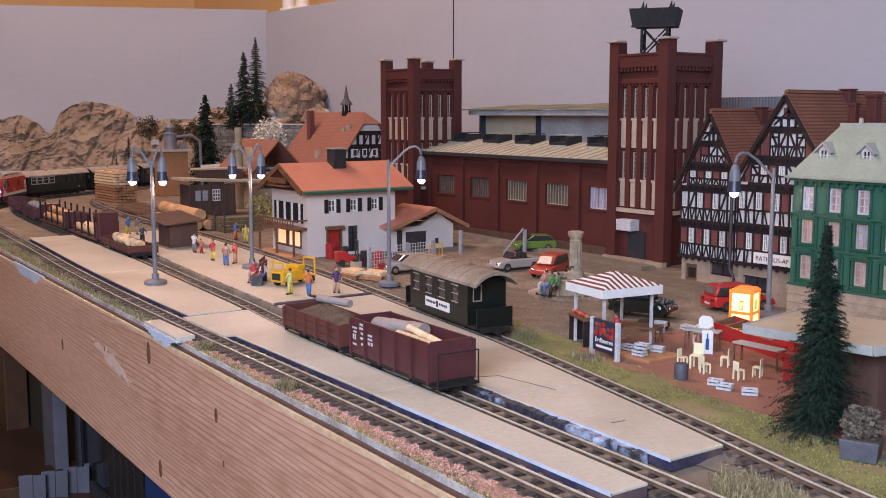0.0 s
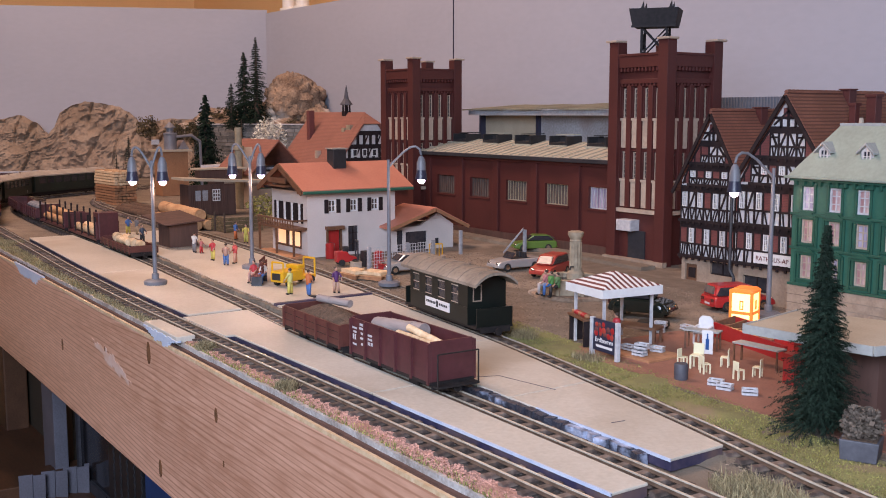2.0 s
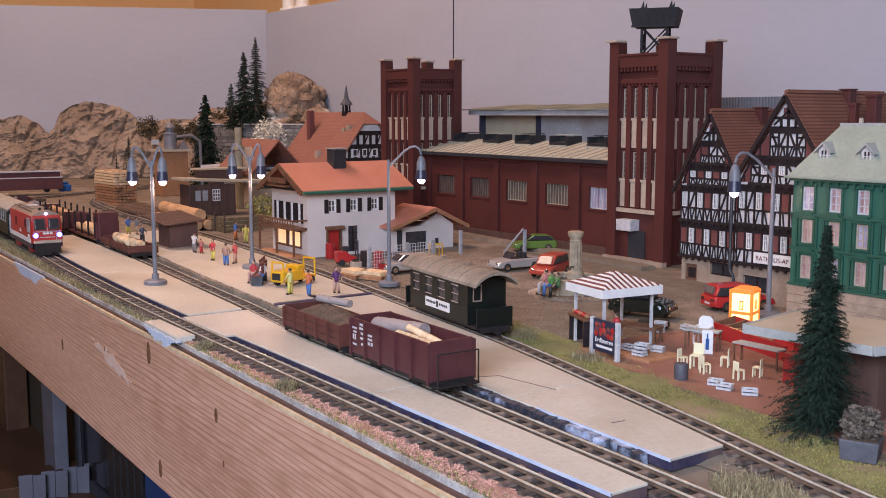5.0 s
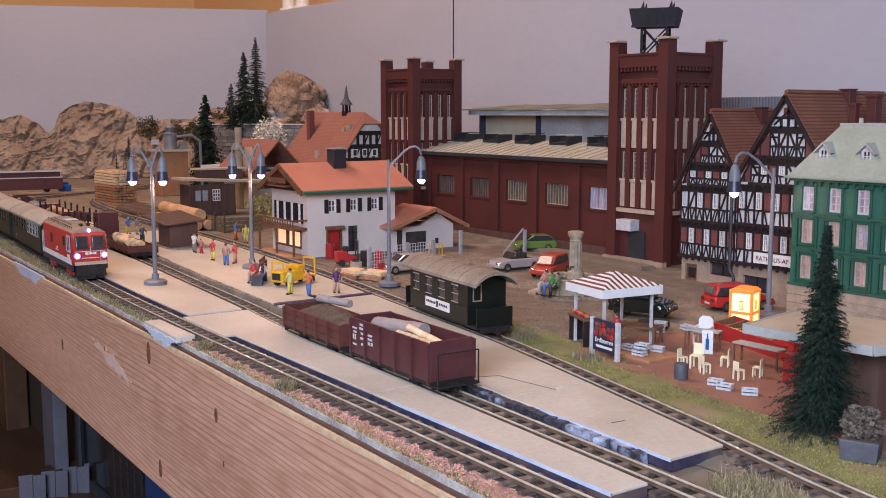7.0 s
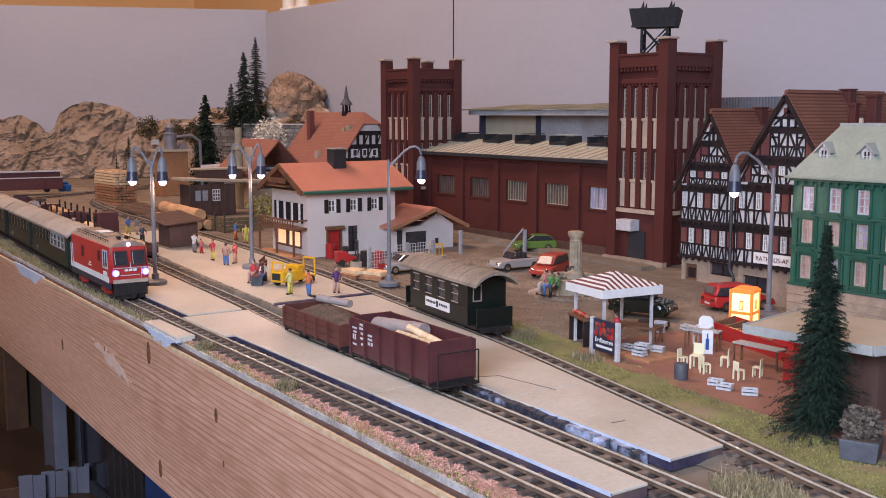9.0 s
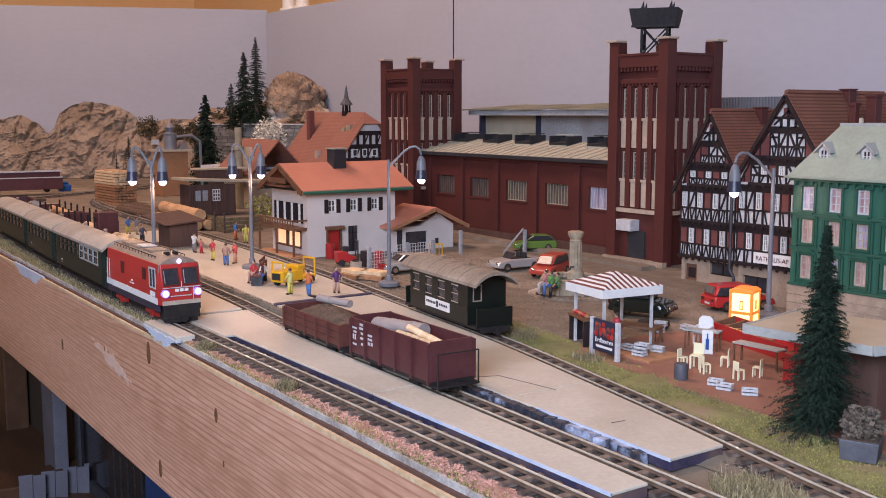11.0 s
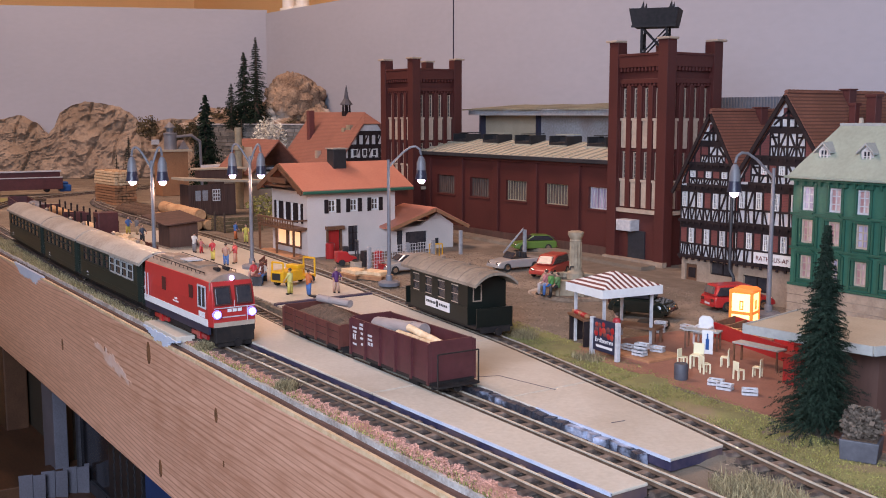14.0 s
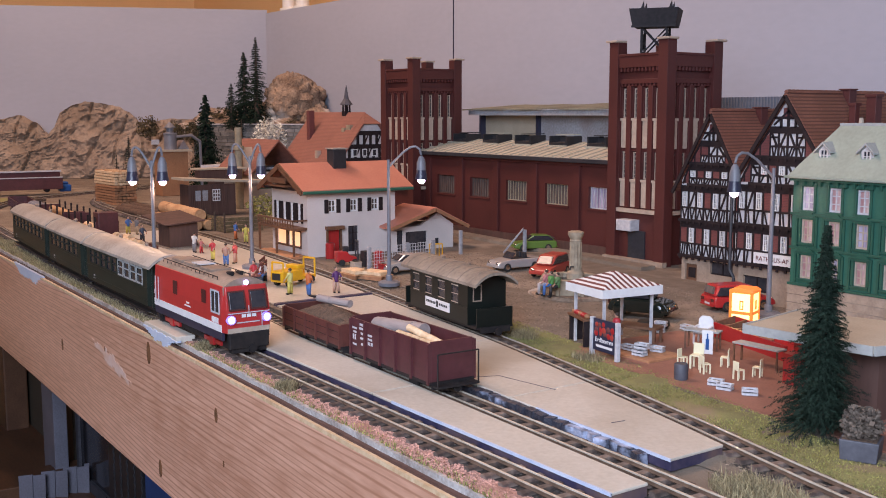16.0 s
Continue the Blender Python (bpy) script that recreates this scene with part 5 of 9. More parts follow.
def loco():
    L, w = 11.3, 1.38
    t = thing("diesel_locomotive", "red narrow-gauge diesel locomotive with white stripe and lit headlights", "locomotive", Matrix())
    hx = L / 2
    zb, zs = 1.05, 3.55

    def section(x, in_y=0.0, low=zb, top=zs):
        return [(x, -w + in_y, low), (x, -w + in_y, 2.3), (x, -w + in_y + 0.1, top), (x, w - in_y - 0.1, top), (x, w - in_y, 2.3), (x, w - in_y, low)]
    rings = [section(-hx + 0.35), section(-hx, 0.12), section(hx - 0.45), section(hx, 0.14)]
    order = [rings[1], rings[0], rings[2], rings[3]]
    # upper front leans back
    for ring, s in ((order[0], 1), (order[3], -1)):
        for i in (2, 3):
            x, y, z = ring[i]
            ring[i] = (x + s * 0.32, y, z)
    vs = [p for r in order for p in r]
    fs = [tuple(range(6))[::-1], tuple(range(18, 24))]
    for k in range(3):
        for i in range(6):
            fs.append((k * 6 + i, k * 6 + (i + 1) % 6, k * 6 + 6 + (i + 1) % 6, k * 6 + 6 + i))
    body = part("body", Mb().add(vs, fs), M["locored"], t, "glossy red body shell", bevel=0.08)
    part("roof", arched(L - 0.75, w - 0.1, zs - 0.05, zs + 0.42, thick=0.45), M["locoroof"], t, "weathered grey-brown roof", smooth=True)
    for x in (-3.4, -1.3, 1.2):
        part("roof_panel", Mb().box(x - 0.85, x + 0.85, -0.62, 0.62, zs + 0.3, zs + 0.5), M["locoroof"] if x else M["crate"], t, bevel=0.06)
    part("roof_hatch", Mb().box(-1.2, 0.1, -0.5, 0.45, zs + 0.5, zs + 0.56), M["crate"], t, "bright worn metal hatch")
    rr = Mb()
    for y in (-0.95, 0.95):
        rr.tube((-4.8, y, zs + 0.42), (3.8, y, zs + 0.33), 0.03, n=5)
        for i in range(14):
            x = -4.7 + i * 0.65
            rr.tube((x, y, zs + 0.18), (x, y, zs + 0.33), 0.02, n=4)
    part("roof_rail", rr, M["chassis"], t)
    part("horn", Mb().tube((3.6, -0.3, zs + 0.5), (4.3, -0.3, zs + 0.52), 0.07, 0.13).tube((3.6, 0.25, zs + 0.5), (4.3, 0.25, zs + 0.52), 0.07, 0.13), M["chassis"], t)
    for s in (-1, 1):
        y = s * w
        part("white_stripe", Mb().box(-hx + 0.32, hx - 0.42, min(y, y + s * 0.02), max(y, y + s * 0.02), zb + 0.02, zb + 0.42), M["white"], t, "white waist stripe")
        win = part("cab_window", Mb().box(hx - 1.75, hx - 0.75, min(y - s * .06, y + s * 0.015), max(y - s * .06, y + s * 0.015), 2.1, 3.2), M["darkglass"], t, "cab side window")
        part("window_frame", Mb().wall(hx - 1.85, hx - 0.65, 2.0, 3.3, min(y, y + s * 0.035), max(y, y + s * 0.035), [(hx - 1.75, hx - 1.29, 2.1, 3.2), (hx - 1.21, hx - 0.75, 2.1, 3.2)]), M["crate"], win)
        for x, z0, z1, k in ((hx - 2.9, 2.35, 3.1, 0.3), (-1.7, 2.2, 3.0, 0.33)):
            part("side_grille", Mb().box(x - k, x + k, min(y, y + s * 0.02), max(y, y + s * 0.02), z0, z1), M["brickred"], t, "dark louvre")
        for x in (-hx + 0.75, -hx + 1.25):
            part("handrail", Mb().tube((x, y + s * 0.07, 1.3), (x, y + s * 0.07, 2.9), 0.03, n=5), M["crate"], t)
        lg = Mb()
        for i in range(3):
            lg.box(hx - 1.75 + i * 0.32, hx - 1.5 + i * 0.32, min(y, y + s * 0.025), max(y, y + s * 0.025), 1.5, 1.8)
        part("logo_mark", lg, M["white"], t, "plain white maker mark")
        part("number_bar", Mb().box(-0.2, 0.7, min(y, y + s * 0.022), max(y, y + s * 0.022), 1.75, 1.83).box(0.1, 0.5, min(y, y + s * 0.022), max(y, y + s * 0.022), 1.92, 2.02), M["white"], t)
        part("frame_skirt", Mb().box(-hx + 0.4, hx - 0.4, min(y, y - s * 0.15), max(y, y - s * 0.15), 0.62, zb), M["lampdark"], t, "blue-black frame skirt")
        for x in (-3.3, 3.0):
            part("bogie_frame", Mb().box(x - 1.2, x + 1.2, min(y * 0.66, y * 0.76), max(y * 0.66, y * 0.76), 0.62, 0.86).box(x - 0.25, x + 0.25, min(y * 0.66, y * 0.8), max(y * 0.66, y * 0.8), 0.5, 0.95), M["red"], t, "red bogie frame")
    for s in (-1, 1):
        f = s * hx
        lo, hi = min(f, f + s * 0.02), max(f, f + s * 0.02)
        for y in (-0.62, 0.62):
            tilt = Matrix.Translation((f - s * 0.11, y, 2.78)) @ Matrix.Rotation(radians(-s * 14.4), 4, "Y")
            part("windscreen", Mb(tilt).box(-0.03, 0.03, -0.42, 0.42, -0.46, 0.46), M["darkglass"], t, "dark windscreen", bevel=0.05)
            part("screen_frame", Mb(tilt).box(-0.025, 0.022, -0.5, -0.42, -0.54, 0.54).box(-0.025, 0.022, 0.42, 0.5, -0.54, 0.54).box(-0.025, 0.022, -0.42, 0.42, 0.46, 0.54).box(-0.025, 0.022, -0.42, 0.42, -0.54, -0.46), M["brickred"], t)
            # the front rings glow to imitate the halo round each headlight
            part("headlight_ring", Mb().tube((f - s * 0.1, y * 1.66, 1.78), (f + s * 0.12, y * 1.66, 1.78), 0.25, n=14), M["headhalo"] if s > 0 else M["crate"], t)
            part("headlight", Mb().ball(f + s * 0.1, y * 1.66, 1.78, 0.08, 0.2, 0.2, n=12), M["headlight"] if s > 0 else M["crate"], t, "lit white headlight" if s > 0 else "unlit headlight", smooth=True)
        part("top_light", Mb().ball(f - s * 0.25, 0, zs + 0.16, 0.12, 0.15, 0.15, n=10), M["headlight"] if s > 0 else M["crate"], t, "lit top headlight" if s > 0 else "unlit top light", smooth=True)
        part("front_handrail", Mb().tube((f + s * 0.06, -1.2, 2.12), (f + s * 0.06, 1.2, 2.12), 0.03, n=5).tube((f + s * 0.06, -0.0, 2.12), (f + s * 0.06, 0, 2.5), 0.025, n=5).tube((f + s * 0.06, 0.75, 2.12), (f + s * 0.06, 0.75, 1.3), 0.025, n=5), M["crate"], t)
        lg = Mb()
        for i in range(3):
            lg.box(lo, hi, -0.4 + i * 0.3, -0.16 + i * 0.3, 1.86, 2.04)
        part("logo_mark", lg, M["white"], t, "plain white maker mark")
        part("number_bar", Mb().box(lo, hi, -0.7, 0.65, 1.56, 1.62), M["crate"], t)
        part("front_band", Mb().box(min(f - s * 0.1, f + s * 0.015), max(f - s * 0.1, f + s * 0.015), -1.22, 1.22, zb, zb + 0.26), M["cream"], t, "cream lower band")
        part("buffer_beam", Mb().box(min(f - s * 0.3, f + s * 0.06), max(f - s * 0.3, f + s * 0.06), -1.15, 1.15, 0.15, zb), M["chassis"], t, bevel=0.05)
        part("coupling", Mb().tube((f, 0, 0.72), (f + s * 0.42, 0, 0.72), 0.1).tube((f + s * 0.42, 0, 0.72), (f + s * 0.5, 0, 0.72), 0.24, n=12), M["chassis"], t)
        part("snow_plough", Mb().box(min(f - s * 0.5, f), max(f - s * 0.5, f), -1.0, 1.0, 0.45 - 0.02, 0.7), M["chassis"], t)
    part("underframe", Mb().box(-hx + 0.5, hx - 0.5, -0.9, 0.9, 0.55, zb + 0.5), M["chassis"], t)
    for o in t.children:
        if o.name.split(".")[0] not in ("bogie_frame", "underframe", "coupling", "snow_plough"):
            o.matrix_basis = place(0, 0, 0.5) @ o.matrix_basis
    wheels(t, (-4.2, -2.4, 2.1, 3.9))
    return t


def coach(L, label, n_win, framed=0):
    w, zb, zs, zt = 1.3, 1.15, 3.75, 4.4
    t = thing("railway_coach", label, "railway coach", Matrix(), group="passenger coaches")
    hx = L / 2
    body = L - 1.5
    bx = body / 2
    step = (body - 1.6) / n_win
    wins = [(-bx + 0.8 + i * step + 0.14, -bx + 0.8 + (i + 1) * step - 0.14, 2.45, 3.45) for i in range(n_win)]
    for s in (-1, 1):
        y0, y1 = min(s * w, s * (w - 0.12)), max(s * w, s * (w - 0.12))
        part("side_wall", Mb().wall(-bx, bx, zb, zs, y0, y1, wins), M["coach"], t)
        for x0, x1, z0, z1 in wins:
            fr = part("window", Mb().wall(x0 - 0.06, x1 + 0.06, z0 - 0.06, z1 + 0.06, min(s * w, s * (w + 0.025)), max(s * w, s * (w + 0.025)), [(x0 + 0.05, x1 - 0.05, z0 + 0.05, z0 + 0.52), (x0 + 0.05, x1 - 0.05, z0 + 0.6, z1 - 0.05)]), M["hutedge"] if x0 > bx - 0.8 - framed * step - 0.1 else M["coach"], t)
            part("pane", Mb().box(x0, x1, min(s * (w - 0.06), s * (w - 0.03)), max(s * (w - 0.06), s * (w - 0.03)), z0, z1), M["darkglass"], fr)
        for z in (2.25, 1.45):
            part("trim_strip", Mb().box(-bx, bx, min(s * w, s * (w + 0.025)), max(s * w, s * (w + 0.025)), z, z + 0.05), M["coach"], t)
        part("step_board", Mb().box(-bx * 0.95, bx * 0.95, min(s * 1.0, s * 1.3), max(s * 1.0, s * 1.3), 0.72, 0.78), M["chassis"], t)
        part("marking", Mb().box(-bx + 1.6, -bx + 2.1, min(s * w, s * (w + 0.02)), max(s * w, s * (w + 0.02)), 1.4, 1.5).box(-bx + 1.7, -bx + 2.0, min(s * w, s * (w + 0.02)), max(s * w, s * (w + 0.02)), 1.58, 1.68), M["crate"], t)
    for s in (-1, 1):
        x0, x1 = min(s * bx, s * (bx - 0.12)), max(s * bx, s * (bx - 0.12))
        part("end_wall", Mb().prism([(-w + 0.12, zb), (w - 0.12, zb), (w - 0.12, zs - 0.12), (w * 0.55, zs + 0.3), (-w * 0.55, zs + 0.3), (-w + 0.12, zs - 0.12)], x0, x1, "x"), M["coach"], t)
        part("end_door", Mb().box(min(s * bx, s * (bx + 0.03)), max(s * bx, s * (bx + 0.03)), -0.45, 0.45, zb, 3.5), M["blackgreen"], t)
        part("end_pane", Mb().box(min(s * bx, s * (bx + 0.05)), max(s * bx, s * (bx + 0.05)), -0.28, 0.28, 2.5, 3.3), M["greyglass"], t)
        for y in (-1.15, 1.15):
            part("platform_post", Mb().tube((s * (hx - 0.15), y, zb), (s * (hx - 0.15), y, zs), 0.05, n=6), M["coach"], t)
        part("end_railing", Mb().box(min(s * (hx - 0.2), s * (hx - 0.1)), max(s * (hx - 0.2), s * (hx - 0.1)), -1.2, 1.2, zb, 1.9), M["coach"], t, bevel=0.03)
        part("coupling", Mb().tube((s * hx, 0, 0.7), (s * (hx + 0.45), 0, 0.7), 0.1), M["chassis"], t)
    part("platform_floor", Mb().box(-hx, hx, -w + 0.1, w - 0.1, zb - 0.12, zb), M["chassis"], t)
    part("roof", arched(L, w + 0.1, zs, zt, ov=0.0), M["coachroof"], t, "pale grey barrel roof", smooth=True)
    for x in (-bx * 0.6, bx * 0.25):
        part("roof_vent", Mb().lathe([(0.14, zt - 0.2), (0.14, zt + 0.1), (0.2, zt + 0.12), (0.05, zt + 0.22)], x, 0.45, n=8), M["locoroof"], t)
    part("underframe", Mb().box(-hx + 0.6, hx - 0.6, -0.8, 0.8, 0.55, zb - 0.12), M["chassis"], t)
    wheels(t, (-L * 0.36, -L * 0.24, L * 0.24, L * 0.36) if L > 13 else (-L * 0.25, L * 0.25))
    return t


LOCO = loco()
COACH_1 = coach(15.4, "dark green passenger coach with pale framed windows behind the locomotive", 9, 4)
COACH_2 = coach(12.4, "dark green coach with plain small windows in the train's middle", 6)
COACH_3 = coach(17.4, "dark green passenger coach with pale barrel roof at the train's end", 8)


def along(line):
    d, out = 0.0, [0.0]
    for p, q in zip(line, line[1:]):
        d += (q - p).length
        out.append(d)
    return out


RUN = along(TRACK_1)


def on_run(s):
    i = min(max(int(np.searchsorted(RUN, s)), 1), len(RUN) - 1)
    t = (s - RUN[i - 1]) / (RUN[i] - RUN[i - 1])
    return TRACK_1[i - 1].lerp(TRACK_1[i], t)


def run_at(a):
    return float(np.interp(-a, [-p[0] for p in TRACK_1 if p[0] > -170], RUN[:len([p for p in TRACK_1 if p[0] > -170])]))


# where the locomotive's front stands, along the table
FRONT_AT = [(2, -132.65), (2.5, -125.85), (3, -120.15), (3.5, -114.45), (4, -108.85), (6.5, -85.35), (7, -82.05), (7.5, -79.25), (8, -76.65), (8.5, -74.15), (9, -71.55), (11.5, -59.55), (12, -57.95), (12.5, -56.45), (13, -55.15), (13.5, -54.15), (14, -53.35), (14.5, -52.75), (15, -52.15), (15.5, -51.75), (16, -51.45)]


def front_run(t):
    if t < 2.0:
        return run_at(FRONT_AT[0][1]) + 13.2 * (2.0 - t)
    return run_at(float(np.interp(t, [r[0] for r in FRONT_AT], [r[1] for r in FRONT_AT])))


def ride(thing_, lead, length):
    """rows for a vehicle whose front runs lead centimetres behind the train's front"""
    rows = []
    times = [0.0, 0.5, 1.0, 1.5] + [r[0] for r in FRONT_AT]
    for t in times:
        s = front_run(t) + lead
        p, q = on_run(s + length * 0.2), on_run(s + length * 0.8)
        c = (p + q) / 2
        rows.append((t, place(c[0], c[1], 0.0, math.degrees(math.atan2(p[1] - q[1], p[0] - q[0])))))
    return rows


# ---- standing wagons
def open_wagon(L, label, at, high, material, load):
    t = thing("open_goods_wagon", label, "goods wagon", at, group="standing goods wagons")
    w, zb = 1.25, 0.95
    hx = L / 2
    zt = zb + high
    for s in (-1, 1):
        part("side_wall", Mb().box(-hx, hx, min(s * w, s * (w - 0.1)), max(s * w, s * (w - 0.1)), zb, zt), material, t, bevel=0.02)
        n = round(L / 1.5) if high > 1.4 else int(L / 1.25)
        for i in range(n + 1):
            x = -hx + 0.06 + i * (L - 0.12) / n
            part("stanchion", Mb().box(x - 0.07, x + 0.07, min(s * w, s * (w + 0.09)), max(s * w, s * (w + 0.09)), zb - 0.1, zt - 0.05), material, t)
        for k in range(1, 3) if high < 1.4 else ():
            z = zb + high * k / 3
            part("board_joint", Mb().box(-hx, hx, min(s * w, s * (w + 0.012)), max(s * w, s * (w + 0.012)), z - 0.012, z + 0.012), M["chassis"], t)
        part("end_wall", Mb().box(min(s * hx, s * (hx - 0.1)), max(s * hx, s * (hx - 0.1)), -w + 0.1, w - 0.1, zb, zt + 0.06), material, t, bevel=0.02)
        part("buffer_beam", Mb().box(min(s * hx, s * (hx + 0.12)), max(s * hx, s * (hx + 0.12)), -1.15, 1.15, 0.62, zb - 0.05), M["chassis"], t)
        part("coupling", Mb().tube((s * hx, 0, 0.7), (s * (hx + 0.5), 0, 0.7), 0.1).tube((s * (hx + 0.42), 0, 0.7), (s * (hx + 0.5), 0, 0.7), 0.22, n=10), M["chassis"], t)
        part("axle_guard", Mb().box(-L * 0.3, -L * 0.2, min(s * 0.8, s * 0.95), max(s * 0.8, s * 0.95), 0.45, zb).box(L * 0.2, L * 0.3, min(s * 0.8, s * 0.95), max(s * 0.8, s * 0.95), 0.45, zb), M["chassis"], t)
    part("floor", Mb().box(-hx, hx, -w, w, zb - 0.14, zb + 0.02), M["chassis"], t)
    part("underframe", Mb().box(-hx + 0.3, hx - 0.3, -0.7, 0.7, 0.55, zb - 0.14), M["chassis"], t)
    wheels(t, (-L * 0.25, L * 0.25))
    if high > 1.4:
        rl = Mb().tube((hx + 0.5, -1.1, zt - 0.45), (hx + 0.5, 1.15, zt - 0.45), 0.04, n=5)
        for y in (-1.1, 1.15):
            rl.tube((hx + 0.5, y, zb - 0.1), (hx + 0.5, y, zt - 0.45), 0.04, n=5)
        part("brake_platform", Mb().box(hx, hx + 0.6, -1.15, 1.15, zb - 0.2, zb - 0.1), M["chassis"], t)
        part("handrail", rl, M["chassis"], t)
        mk = Mb()
        for x, z, a, b in ((-3.65, 2.45, 0.5, 0.1), (-3.55, 2.25, 0.35, 0.1), (-3.6, 1.9, 0.12, 0.28), (-3.4, 1.9, 0.12, 0.28), (-3.6, 1.6, 0.4, 0.1), (-2.85, 2.7, 0.4, 0.12), (-2.9, 2.5, 0.55, 0.12), (-2.75, 2.25, 0.3, 0.12), (-2.8, 2.0, 0.35, 0.12), (-2.7, 1.7, 0.16, 0.12), (-2.0, 2.3, 0.45, 0.1), (-2.0, 2.1, 0.45, 0.1), (-2.0, 1.85, 0.2, 0.16), (-1.7, 1.85, 0.2, 0.16)):
            mk.box(x, x + a, -w - 0.012, -w, z - 0.2, z - 0.2 + b)
        part("marking", mk, M["crate"], t, "faded white wagon markings")
    return t


def heap(name, L, w, h, material, label, at, seed):
    m = Mb()
    nx, ny = 26, 12
    vs, fs = [], []
    for i in range(nx + 1):
        for j in range(ny + 1):
            x, y = -L / 2 + L * i / nx, -w + 2 * w * j / ny
            e = (1 - abs(2 * i / nx - 1) ** 4) * (1 - abs(2 * j / ny - 1) ** 3)
            vs.append((x, y, h * e * (0.75 + 0.35 * noise.noise((x * 0.6 + seed, y * 0.8, 0))) + 0.1 * noise.noise((x * 3, y * 3, seed))))
    for i in range(nx):
        for j in range(ny):
            q = i * (ny + 1) + j
            fs.append((q, q + 1, q + ny + 2, q + ny + 1))
    base = len(vs)
    vs += [(-L / 2, -w, -0.3), (L / 2, -w, -0.3), (L / 2, w, -0.3), (-L / 2, w, -0.3)]
    fs.append((base, base + 1, base + 2, base + 3))
    m.add(vs, fs)
    return solid(name, m, material, label, "load", at)


def log(name, p, q, r, material, label, category="log", group="", seed=0):
    m = Mb()
    rnd = random.Random(seed)
    p, q = Vector(p), Vector(q)
    n = 5
    for i in range(n):
        a, b = p.lerp(q, i / n), p.lerp(q, (i + 1) / n)
        m.tube(a, b, r * rnd.uniform(0.93, 1.05), r * rnd.uniform(0.93, 1.05), n=10)
    return solid(name, m, material, label, category, group=group, smooth=True)


def yaw_at(line, a):
    return math.degrees(math.atan2(on_line(line, a + 1) - on_line(line, a - 1), 2))


def on_track(line, a):
    return place(a, on_line(line, a), 0.0, yaw_at(line, a))


